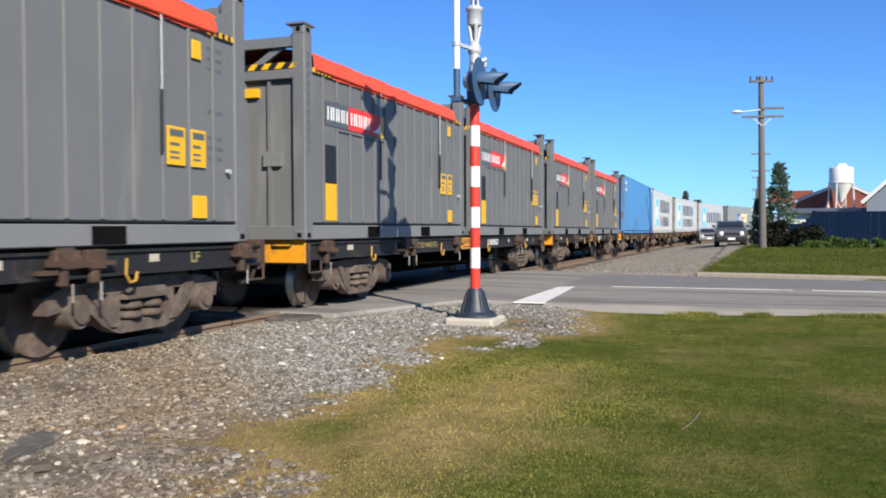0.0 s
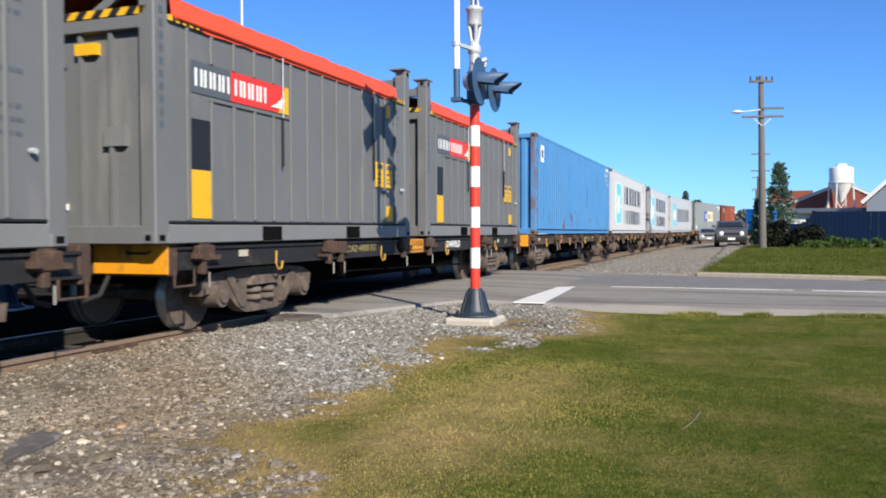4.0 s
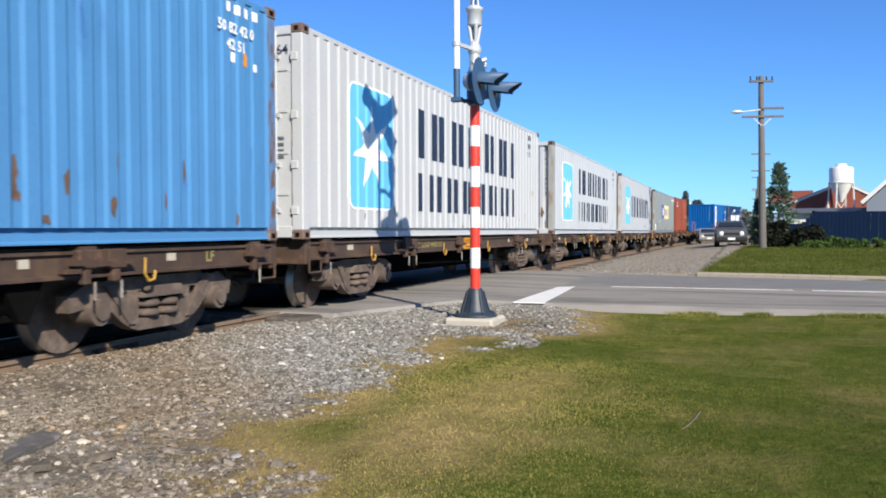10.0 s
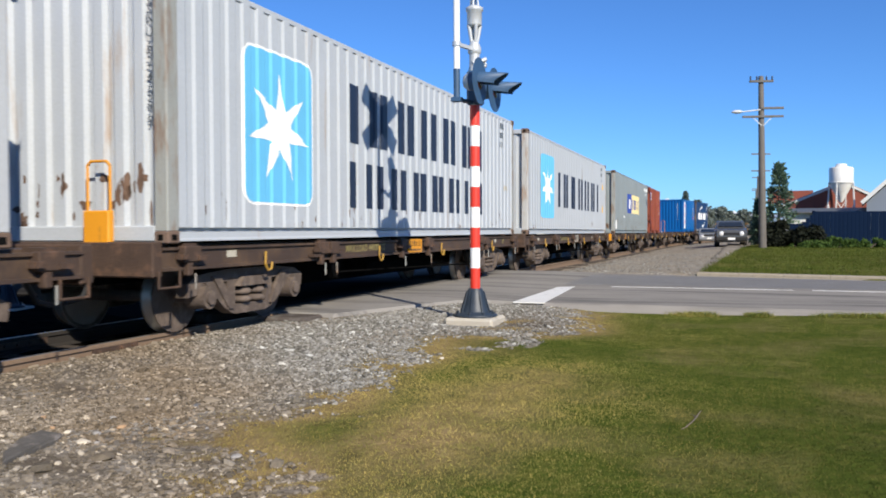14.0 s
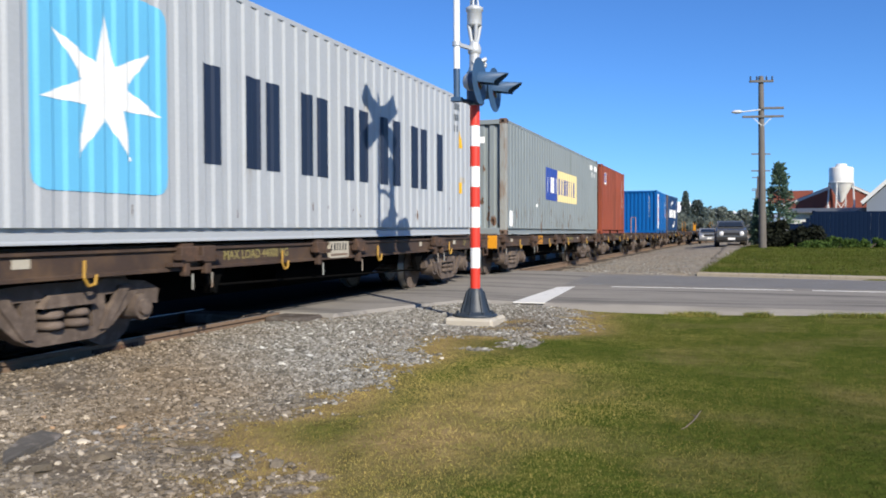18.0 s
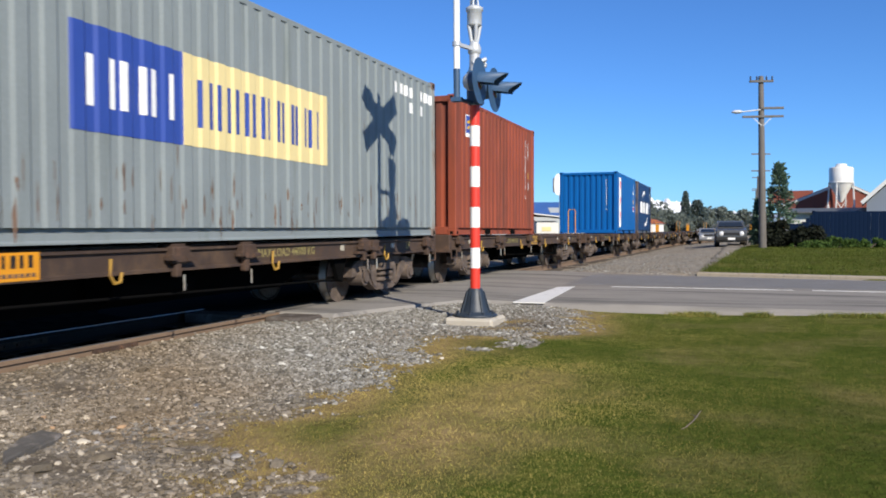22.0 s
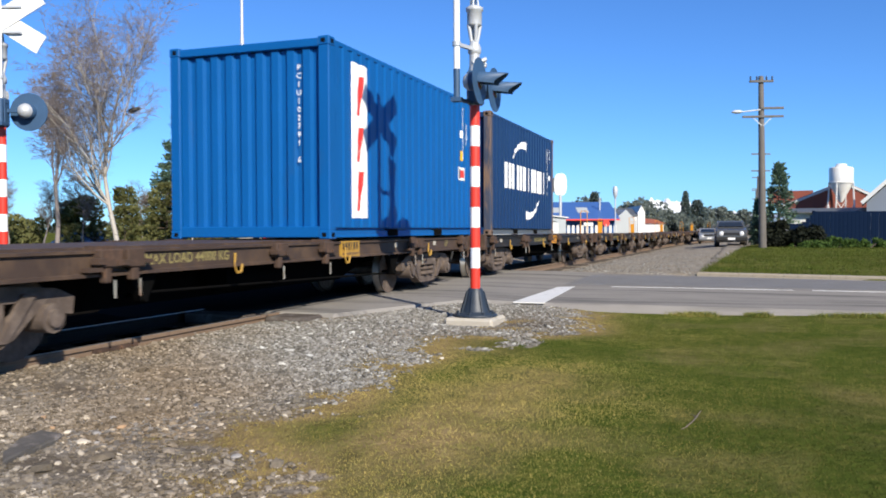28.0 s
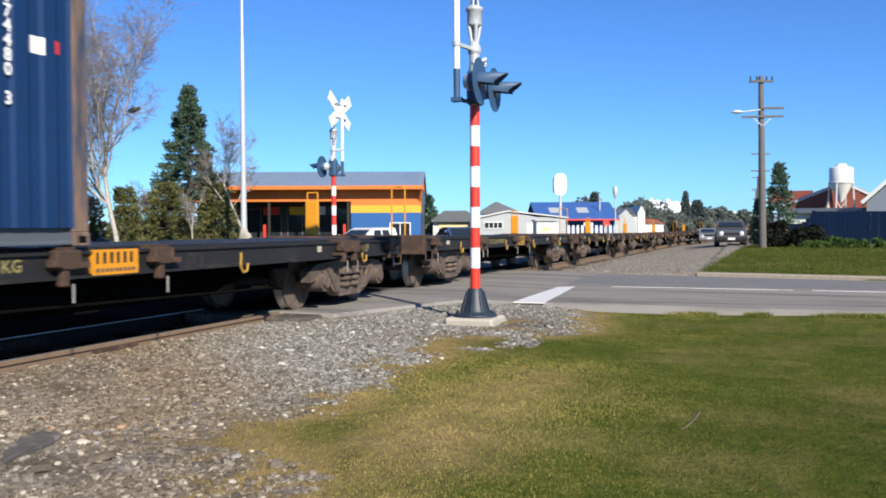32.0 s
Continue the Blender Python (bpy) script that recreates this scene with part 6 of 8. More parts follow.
                for a, b in (((-1.05, y, 1.5), (-1.05, y, 1.67)), ((-1.05, y, 1.67), (-0.85, y, 1.67)), ((-0.85, y, 1.67), (-0.85, y, 1.5))):
                    rod(bm, a, b, 0.014, seg=6)
                part("grab_loop", bm, M["orange"], g, "orange grab loop")
    for by in (-pivot, pivot):
        bm = bmesh.new()
        prism(bm, [(-0.95, 0.34), (0.95, 0.34), (0.95, 0.52), (0.35, 0.6), (-0.35, 0.6), (-0.95, 0.52)], "y", by - 0.16, by + 0.16)
        part("bolster", bm, M["bogie"], g, "dusty bogie bolster")
        for sx in (1, -1):
            bm = bmesh.new()
            x0, x1 = sx * 0.86, sx * 1.0
            chord = [(-1.12, 0.36), (-1.14, 0.5), (-0.95, 0.58), (-0.45, 0.62), (0.45, 0.62), (0.95, 0.58), (1.14, 0.5), (1.12, 0.36), (0.82, 0.4), (0.68, 0.49), (-0.68, 0.49), (-0.82, 0.4)]
            seat = [(-0.47, 0.25), (-0.40, 0.16), (-0.30, 0.13), (0.30, 0.13), (0.40, 0.16), (0.47, 0.25), (0.36, 0.235), (-0.36, 0.235)]
            for shape in (chord, seat):
                prism(bm, [(by + a, b) for a, b in shape], "x", min(x0, x1), max(x0, x1))
            for s in (-1, 1):
                prism(bm, [(by + s * 0.34, 0.16), (by + s * 0.44, 0.2), (by + s * 0.44, 0.5), (by + s * 0.30, 0.5), (by + s * 0.30, 0.24)], "x", min(x0, x1), max(x0, x1))
                prism(bm, [(by + s * 0.40, 0.16), (by + s * 0.52, 0.22), (by + s * 0.86, 0.5), (by + s * 0.66, 0.5)], "x", min(x0, x1) + 0.01, max(x0, x1) + 0.01)
            frame_part = part("side_frame", bm, M["bogie"], g, "dusty brown cast bogie frame")
            for s in (-1, 1):
                bm = bmesh.new()
                rod(bm, (sx * 0.84, by + s * 0.85, WHEEL_R), (sx * 1.07, by + s * 0.85, WHEEL_R), 0.12, seg=12)
                rod(bm, (sx * 1.07, by + s * 0.85, WHEEL_R), (sx * 1.1, by + s * 0.85, WHEEL_R), 0.075, seg=10)
                part("axle_box", bm, M["bogie"], frame_part)
                bm = bmesh.new()
                prism(bm, [(by + s * 0.36, 0.2), (by + s * 0.45, 0.2), (by + s * 0.74, 0.56), (by + s * 0.6, 0.56)], "x", sx * 0.99, sx * 1.03)
                part("frame_web", bm, M["bogie"], frame_part)
            bm = bmesh.new()
            box(bm, sx * 0.84, sx * 0.868, by - 0.3, by + 0.3, 0.24, 0.5)
            part("spring_opening", bm, M["hollow"], frame_part, "dark backing that paints the spring opening's shade")
            for s in (-0.135, 0.135):
                bm = bmesh.new()
                for k in range(2):
                    lathe(bm, [(0.07, 0.245 + k * 0.085), (0.118, 0.262 + k * 0.085), (0.122, 0.285 + k * 0.085), (0.105, 0.31 + k * 0.085), (0.07, 0.318 + k * 0.085)], sx * 0.955, by + s, 12)
                part("coil_spring", bm, M["bogie"], frame_part)
            bm = bmesh.new()
            prism(bm, [(by - 0.3, 0.43), (by + 0.3, 0.43), (by + 0.22, 0.53), (by - 0.22, 0.53)], "x", sx * 0.95, sx * 1.07)
            part("bolster_end", bm, M["bogie"], frame_part)
        for s in (-1, 1):
            bm = bmesh.new()
            rod(bm, (-0.84, 0, 0), (0.84, 0, 0), 0.065, seg=10, mi=1)
            for sx in (1, -1):
                lathe(bm, [(0.10, sx * 0.66), (0.13, sx * 0.60), (0.33, sx * 0.585), (0.365, sx * 0.645)], 0, 0, 28, 1, "x")
                lathe(bm, [(0.366, sx * 0.646), (WHEEL_R - 0.012, sx * 0.644), (WHEEL_R - 0.011, sx * 0.56), (0.366, sx * 0.51)], 0, 0, 28, 1, "x")
                lathe(bm, [(WHEEL_R - 0.012, sx * 0.645), (WHEEL_R, sx * 0.636), (WHEEL_R + 0.002, sx * 0.55), (WHEEL_R + 0.026, sx * 0.535), (WHEEL_R + 0.026, sx * 0.512), (WHEEL_R - 0.02, sx * 0.51)], 0, 0, 28, 0, "x")
                for k in range(3):
                    a = 2.094 * k
                    rod(bm, (sx * 0.62, 0.24 * math.cos(a), 0.24 * math.sin(a)), (sx * 0.6, 0.24 * math.cos(a), 0.24 * math.sin(a)), 0.03, seg=6, mi=1)
            wheels = part("wheelset", bm, pick("tread", "bogie"), g, "steel wheelset with bright worn rims")
            WHEELS.append((wheels, (0, by + s * 0.85, WHEEL_R)))
            wheels.location = (0, by + s * 0.85, WHEEL_R)
    return g


GAPS = [-71.0, -57.24, -43.4, -29.51, -16.05, -2.39, 11.2, 25.2, 38.86, 52.4, 66.42, 80.4]
while GAPS[-1] < 270:
    GAPS.append(GAPS[-1] + 13.7)
STYLE = {0: ("sill_black", "orange", 1, "", -0.25, -2.4), 1: ("sill_black", "orange", 1, "DARFIELD", -0.25, -2.45), 2: ("sill_black", "orange", 1, "DARFIELD", -0.25, -2.45), 3: ("sill_brown", "orange", 1, "", -2.7, 1.6), 4: ("sill_brown", "rust", 0, "", -0.12, -2.2), 5: ("sill_brown", "rust", 4, "", -0.09, -1.9), 6: ("sill_brown", "rust", 3, "", -0.1, -2.0, 0.0, 4.62, 14.0), 7: ("sill_brown", "orange", 1, "", -2.47, 1.5), 8: ("sill_brown", "rust", 5, "", 0.0, -2.2), 9: ("sill_brown", "rust", 2, "", 1.28, -2.15), 10: ("sill_black", "rust", 0, "", 0.15, -1.45, 0.9, 4.95), 11: ("sill_black", "rust", 2, "", 0.0, -2.0)}


def copy_wagon(src, y16):
    made = copy_thing(src, pose(XC, y16, 0))
    WAGONS.append((made, y16))
    for kid in made.children:
        if kid.name.startswith("wheelset"):
            WHEELS.append((kid, tuple(kid.location)))


def build_train():
    models = {}
    for i, (a, b) in enumerate(zip(GAPS, GAPS[1:])):
        style = STYLE.get(i) or ("sill_brown" if i % 3 else "sill_black", "rust", 2, "")
        mid = (a + b) / 2
        if style in models:
            copy_wagon(models[style], mid)
        else:
            models[style] = build_wagon(mid, *style)
    for y, plate in ((-70.85, 0), (-64.18, 0), (-56.87, 0), (-50.23, 0), (-43.15, 0), (-36.36, 0)):
        if y == -70.85:
            first = build_coal(y, plate)
        else:
            made = copy_thing(first, pose(XC, y, DECK))
            CARRIED.append((made, y, DECK))
    build_blue(-28.6)
    build_white(-15.82, 1)
    build_white(-1.9, 2)
    build_white(11.58, 3)
    build_greygreen(26.13)
    build_red(39.38)
    build_vivid(60.02)
    build_navy(67.17)


build_train()

# ---- level crossing masts ----


def crossbuck(bm, z, thick=0.02):
    for s in (1, -1):
        half, hz, w = 0.55, 0.34, 0.135
        d = Vector((half, s * hz)).normalized()
        n = Vector((-d.y, d.x)) * w
        a, b = Vector((-half, -s * hz)), Vector((half, s * hz))
        tip = d * 0.09
        pts = [a + n, a - n + tip * 0, b - n, b + n]
        off = 0.012 * s
        prism(bm, [(p.x, z + p.y) for p in pts], "x", off - thick / 2, off + thick / 2)


def build_mast(x, y, z, turn, cross=4.36, arm=(-0.2, -0.09)):
    """A crossing signal mast: red and white bands, hooded lamps, bell, and the cross on a side post."""
    g = thing("crossing_signal", pose(x, y, z, 0, 0, turn), "red and white banded level-crossing signal with black hooded lamps, sky-tinted", "railway signal", "signals at the crossing")
    bm = bmesh.new()
    prism(bm, [(-0.3, -0.3), (0.3, -0.3), (0.3, 0.3), (-0.3, 0.3)], "z", -0.25, 0.0)
    bmesh.ops.bevel(bm, geom=bm.edges[:], offset=0.03, segments=1, affect="EDGES")
    part("footing", bm, M["concrete"], g, "pale concrete footing")
    bm = bmesh.new()
    lathe(bm, [(0.26, 0.0), (0.27, 0.01), (0.26, 0.03), (0.18, 0.05), (0.17, 0.07), (0.135, 0.16), (0.105, 0.29), (0.085, 0.33), (0.08, 0.34)], seg=24)
    base = part("base", bm, M["mast_black"], g, "black cast base")
    for k in range(8):
        a = 6.283 * k / 8
        bm = bmesh.new()
        rod(bm, (0.225 * math.cos(a), 0.225 * math.sin(a), 0.02), (0.225 * math.cos(a), 0.225 * math.sin(a), 0.06), 0.02, seg=6)
        part("bolt", bm, M["mast_black"], base)
        bm = bmesh.new()
        bar(bm, (0.18 * math.cos(a), 0.18 * math.sin(a), 0.04), (0.1 * math.cos(a), 0.1 * math.sin(a), 0.3), 0.015, 0.03)
        part("rib", bm, M["mast_black"], base)
    for k in range(9):
        bm = bmesh.new()
        lathe(bm, [(0.06, 0.34 + 0.2445 * k), (0.06, 0.34 + 0.2445 * (k + 1))], seg=20)
        part("band", bm, M["mast_red" if k % 2 == 0 else "mast_white"], g, "red band" if k % 2 == 0 else "white band")
    top = 0.34 + 0.2445 * 9
    bm = bmesh.new()
    lathe(bm, [(0.062, top), (0.062, top + 0.72)], seg=16)
    part("upper_pole", bm, M["galv"], g, "galvanised upper pole")
    # lamp heads: backboard, housing, long hood
    for dy, dz, tilt, ln in ((-0.31, 0.235, 0, 0.385), (0.31, 0.225, 0, 0.385)):
        head = bmesh.new()
        lathe(head, [(0.05, -0.10), (0.105, -0.08), (0.115, 0.02), (0.115, 0.04)], 0, 0, 18, 0, "x")
        prism(head, [(0.27 * math.cos(a), 0.27 * math.sin(a)) for a in [6.283 * i / 24 for i in range(24)]], "x", 0.035, 0.045)
        spin = pose(0.12, dy, top + dz, 0, -tilt, 0)
        ob = part("lamp_head", head, M["sky_tint_head"], g, "black lamp head, tinted blue as reflected sky")
        ob.matrix_basis = spin
        hood = bmesh.new()
        seg = 12
        prev = None
        for rr in (0.108, 0.099):
            rows = []
            for i in range(seg + 1):
                a = radians(-12 + 204 * i / seg)
                reachx = ln * (0.62 + 0.38 * max(0.0, math.sin(a)))
                rows.append([hood.verts.new((0.045, rr * math.cos(a), rr * math.sin(a))), hood.verts.new((reachx, rr * 0.96 * math.cos(a), rr * 0.96 * math.sin(a) - 0.03))])
            for p, q in zip(rows, rows[1:]):
                hood.faces.new((p[0], p[1], q[1], q[0])).smooth = True
            if prev:
                for p, q in zip(zip(prev, prev[1:]), zip(rows, rows[1:])):
                    hood.faces.new((p[0][1], p[1][1], q[1][1], q[0][1]))
            prev = rows
        o = part("hood", hood, M["sky_tint_head"], ob, "long black lamp hood, tinted blue as reflected sky")
        back = bmesh.new()
        lathe(back, [(0.02, -0.16), (0.07, -0.145), (0.1, -0.1), (0.108, -0.075)], 0, 0, 16, 0, "x")
        part("lamp_back", back, M["galv"], ob, "galvanised domed back of the lamp")
        lens = bmesh.new()
        lathe(lens, [(0.1, 0.046), (0.09, 0.055), (0.05, 0.066), (0.01, 0.07)], 0, 0, 18, 0, "x")
        part("lens", lens, M["lens"], ob, "dark red lamp lens")
    bm = bmesh.new()
    bar(bm, (0.02, -0.33, top + 0.235), (0.02, 0.33, top + 0.235), 0.05, 0.05)
    box(bm, -0.085, 0.1, -0.08, 0.1, top + 0.0, top + 0.42, bevel=0.03)
    prism(bm, [(-0.09, top + 0.34), (0.09, top + 0.34), (0.03, top + 0.46), (-0.03, top + 0.46)], "x", -0.06, 0.06)
    part("lamp_bracket", bm, M["sky_tint_head"], g, "black lamp bracket")
    bm = bmesh.new()
    for k in range(6):
        a = random.uniform(0, 6.28)
        p = (0.03 + 0.06 * math.cos(a), 0.07 * math.sin(a), top + 0.42 + 0.02 * k)
        rod(bm, p, (p[0] + 0.05, p[1] + 0.03, p[2] + 0.03), 0.028, seg=8)
    rod(bm, (0.0, 0.09, top + 0.38), (0.0, 0.09, top + 0.52), 0.04, seg=10)
    part("clamps", bm, M["galv"], g, "galvanised pipe clamps")
    bm = bmesh.new()
    lathe(bm, [(0.05, top + 0.6), (0.08, top + 0.63), (0.08, top + 0.68), (0.05, top + 0.76), (0.03, top + 0.79)], seg=20)
    lathe(bm, [(0.06, top + 0.94), (0.084, top + 0.955), (0.088, top + 0.97), (0.09, top + 1.12), (0.104, top + 1.13), (0.104, top + 1.165), (0.06, top + 1.19)], seg=20)
    for k in range(4):
        a = 0.6 + 1.571 * k
        rod(bm, (0.035 * math.cos(a), 0.035 * math.sin(a), top + 0.75), (0.07 * math.cos(a), 0.07 * math.sin(a), top + 0.96), 0.02, 0.026, seg=8)
    part("bell_housing", bm, M["galv"], g, "grey bell housing")
    bm = bmesh.new()
    for sx, sy in ((0.05, 0), (-0.05, 0), (0, 0.05), (0, -0.05)):
        rod(bm, (sx, sy, top + 1.18), (sx * 0.6, sy * 0.6, top + 1.34), 0.012, seg=6)
    rod(bm, (0, 0, top + 1.33), (0, 0, top + 1.40), 0.06, 0.05, seg=12)
    part("bell_cap", bm, M["galv"], g, "grey bell cap")
    # the side post with the cross
    px, py = arm
    bm = bmesh.new()
    rod(bm, (px, py, top + 0.38), (px, py, cross + 0.3), 0.037, seg=12)
    part("side_post", bm, M["mast_white"], g, "thin white side post")
    bm = bmesh.new()
    rod(bm, (px, py, top + 0.0), (px, py, top + 0.38), 0.039, seg=12)
    rod(bm, (px, py, top + 0.03), (0, 0, top + 0.03), 0.025, seg=8)
    box(bm, px - 0.06, px + 0.06, py - 0.05, py + 0.05, top, top + 0.05)
    part("post_foot", bm, M["sky_tint_head"], g, "black foot of the side post")
    bm = bmesh.new()
    bar(bm, (px, py, top + 0.67), (0, 0, top + 0.67), 0.04, 0.04)
    rod(bm, (px, py, top + 0.645), (px, py, top + 0.695), 0.05, seg=12)
    part("post_clamp", bm, M["galv"], g)
    bm = bmesh.new()
    crossbuck(bm, cross)
    bmesh.ops.translate(bm, verts=bm.verts[:], vec=(px + 0.06, py, 0))
    part("crossbuck", bm, M["mast_white"], g, "white crossed boards")
    for z in (cross - 0.17, cross + 0.18):
        bm = bmesh.new()
        bar(bm, (px + 0.03, py - 0.3, z), (px + 0.03, py + 0.3, z), 0.04, 0.03)
        part("board_bracket", bm, M["galv"], g)
    return g


build_mast(-3.06, 9.62, -0.02, 0, 4.25, (-0.1, -0.37))
build_mast(-9.72, 18.85, -0.18, 180, 4.17)
build_mast(-9.84, 8.98, -0.05, 110, 4.0)


# ---- surroundings ----
def spot(u, d, side=0.0):
    """A place d metres ahead of the tripod and k of picture offset aside, on the plan."""
    k = (u - 784) / 1477 * d + side
    return -0.3396 * d + 0.9406 * k, 0.9406 * d + 0.3396 * k


def up(v, d):
    return 1.047 + (404 - v) / 1477 * d


# ---- trees ----
def branch_mesh(segs, sides=4):
    """Tapered limbs from (start, end, radius at start, radius at end)."""
    V, F = [], []
    for a, b, r0, r1 in segs:
        a, b = Vector(a), Vector(b)
        q = (b - a).to_track_quat("Z", "Y")
        n = len(V)
        for p, r in ((a, r0), (b, r1)):
            for i in range(sides):
                w = 6.283 * i / sides
                V.append(tuple(p + q @ Vector((r * math.cos(w), r * math.sin(w), 0))))
        for i in range(sides):
            j = (i + 1) % sides
            F.append((n + i, n + j, n + sides + j, n + sides + i))
    return np.array(V), np.array(F)


def grown(rng, base, height, spread, levels=5, lean=(0, 0), droop=0.0, kids=3, spine=None):
    """Limbs of a leafless tree, from the trunk to the twigs."""
    thick, twigs = [], []

    def go(p, d, length, r, level):
        k = 3 if level < 2 else 2
        for i in range(k):
            d2 = (d + Vector((rng.normal(0, 0.13), rng.normal(0, 0.13), rng.normal(0.06, 0.08) + (0.22 if level in (1, 2) else -droop * 0.5 if level > 3 else 0.05)))).normalized()
            e = p + d2 * (length / k)
            r2 = r * (0.86 if level else 0.82)
            (thick if level < 3 else twigs).append((tuple(p), tuple(e), r, r2))
            p, d, r = e, d2, r2
            if level < levels and (i > 0 or level > 0):
                for _ in range(kids if level < levels - 1 else kids + 2):
                    a = rng.uniform(0, 6.283)
                    out = Vector((math.cos(a), math.sin(a), 0))
                    d3 = (d * rng.uniform(0.5, 1.0) + out * spread * rng.uniform(0.6, 1.2)).normalized()
                    go(p, d3, length * rng.uniform(0.4, 0.6), max(0.004, r * 0.5), level + 1)
    if spine:
        pts = [Vector((0.94 * a, 0.34 * a, z)) for a, z in spine]
        r = height * 0.014
        for i, (a, b) in enumerate(zip(pts, pts[1:])):
            thick.append((tuple(a), tuple(b), r, r * 0.85))
            r *= 0.85
            for j in range(0 if i < 1 else 4):
                w = rng.uniform(0, 6.283)
                d = Vector((math.cos(w) * 0.7, math.sin(w) * 0.7, rng.uniform(0.3, 1.0))).normalized()
                go(b, d, height * rng.uniform(0.22, 0.34), r * 0.55, 1)
        return thick, twigs
    go(Vector(base), Vector((lean[0], lean[1], 1)).normalized(), height * 0.6, height * 0.015, 0)
    return thick, twigs


def bare_tree(x, y, height, spread, seed, label, bark="birch", levels=4, lean=(0, 0), droop=0.4, kids=3, spine=None):
    rng = np.random.default_rng(seed)
    t = thing("bare_tree", pose(x, y, -0.05), label, "tree", "bare trees across the track")
    thick, twigs = grown(rng, (0, 0, 0), height, spread, levels, lean, droop, kids, spine)
    V, F = branch_mesh(thick, 6)
    o = mesh_np("trunk", V, F, M[bark], True)
    o.parent = t
    V, F = branch_mesh(twigs, 3)
    o = mesh_np("crown", V, F, M["twig"], True)
    o.parent = t
    o["label"] = "fine bare twigs"
    return t


def leaf_cloud(rng, centres, radii, count, size):
    """Small leaves scattered through uneven clumps, denser near their skin."""
    c = np.array(centres)[rng.integers(0, len(centres), count)]
    idx = rng.integers(0, len(centres), count)
    c, r = np.array(centres)[idx], np.array(radii)[idx]
    d = rng.normal(0, 1, (count, 3))
    d /= np.linalg.norm(d, axis=1)[:, None]
    p = c + d * (r * rng.uniform(0.55, 1.08, count) ** 0.6)[:, None]
    a = rng.normal(0, 1, (count, 3))
    a /= np.linalg.norm(a, axis=1)[:, None]
    b = np.cross(a, rng.normal(0, 1, (count, 3)))
    b /= np.linalg.norm(b, axis=1)[:, None]
    s = size * rng.uniform(0.6, 1.4, count)[:, None]
    V = np.stack([p - a * s, p + b * s * 0.6, p + a * s, p - b * s * 0.6], 1).reshape(-1, 3)
    return V, np.arange(4 * count).reshape(-1, 4)


def leafy_bush(name, x, y, w, d, h, seed, material, label, category="bush", count=2600, size=0.09, group="", lift=0.1):
    rng = np.random.default_rng(seed)
    t = thing(name, pose(x, y, -0.05), label, category, group)
    cs, rs = [], []
    for _ in range(int(7 + 3 * w)):
        r = rng.uniform(0.22, 0.42) * min(h, 1.6)
        cs.append((rng.uniform(-w / 2, w / 2), rng.uniform(-d / 2, d / 2), lift + rng.uniform(r * 0.7, max(h - r, r))))
        rs.append(r)
    bm = bmesh.new()
    for k in range(4):
        rod(bm, (rng.uniform(-w, w) * 0.3, 0, 0), (rng.uniform(-w, w) * 0.4, 0, h * 0.6), 0.05, 0.02, seg=6)
    part("trunk", bm, M["bark"], t)
    V, F = leaf_cloud(rng, cs, rs, count, size)
    o = mesh_np("crown", V, F, M[material])
    o.parent = t
    return t


def conifer(x, y, height, radius, seed, label, count=5200, size=0.16, group="conifers", power=1.0, leaves="conifer", name="conifer_tree", category="tree", low=0.08):
    """A pointed conifer: tapered trunk, limbs in tiers, drooping sprays with gaps between."""
    rng = np.random.default_rng(seed)
    t = thing(name, pose(x, y, -0.05), label, category, group)
    limbs, tips = [((0, 0, 0), (0, 0, height * 0.97), 0.02 * height, 0.01)], []
    tiers = int(height * 4.5)
    for k in range(tiers):
        f = (k + rng.uniform(-0.3, 0.3)) / tiers
        z = height * (low + (0.98 - low) * f)
        reach = radius * (1 - f) ** power * rng.uniform(0.7, 1.15) + 0.005 * height
        a0 = rng.uniform(0, 6.283)
        for j in range(6):
            a = a0 + j * 1.047 + rng.normal(0, 0.25)
            ln = reach * rng.uniform(0.65, 1.1)
            e = (ln * math.cos(a), ln * math.sin(a), z + 0.1 * ln - 0.12 * ln * ln / max(radius, 0.1))
            limbs.append(((0, 0, z), e, 0.02 + 0.01 * (1 - f), 0.006))
            tips.append((z, e))
    V, F = branch_mesh(limbs, 4)
    o = mesh_np("trunk", V, F, M["bark"], True)
    o.parent = t
    idx = rng.integers(0, len(tips), count)
    f = rng.uniform(0.25, 1.05, count) ** 0.7
    z0 = np.array([tips[i][0] for i in idx])
    e = np.array([tips[i][1] for i in idx])
    p = np.stack([e[:, 0] * f, e[:, 1] * f, z0 + (e[:, 2] - z0) * f], 1) + rng.normal(0, 0.06, (count, 3))
    d = np.stack([e[:, 0], e[:, 1], np.full(count, 0.1)], 1)
    d /= np.linalg.norm(d, axis=1)[:, None]
    d = d + rng.normal(0, 0.55, (count, 3)) + np.array([0, 0, 0.15])
    d /= np.linalg.norm(d, axis=1)[:, None]
    b = np.cross(d, rng.normal(0, 1, (count, 3)))
    b /= np.linalg.norm(b, axis=1)[:, None]
    s = size * rng.uniform(0.6, 1.5, count)[:, None]
    V = np.stack([p, p + d * s * 0.5 + b * s * 0.28, p + d * s, p + d * s * 0.5 - b * s * 0.28], 1).reshape(-1, 3)
    o = mesh_np("crown", V, np.arange(4 * count).reshape(-1, 4), M[leaves])
    o.parent = t
    return t


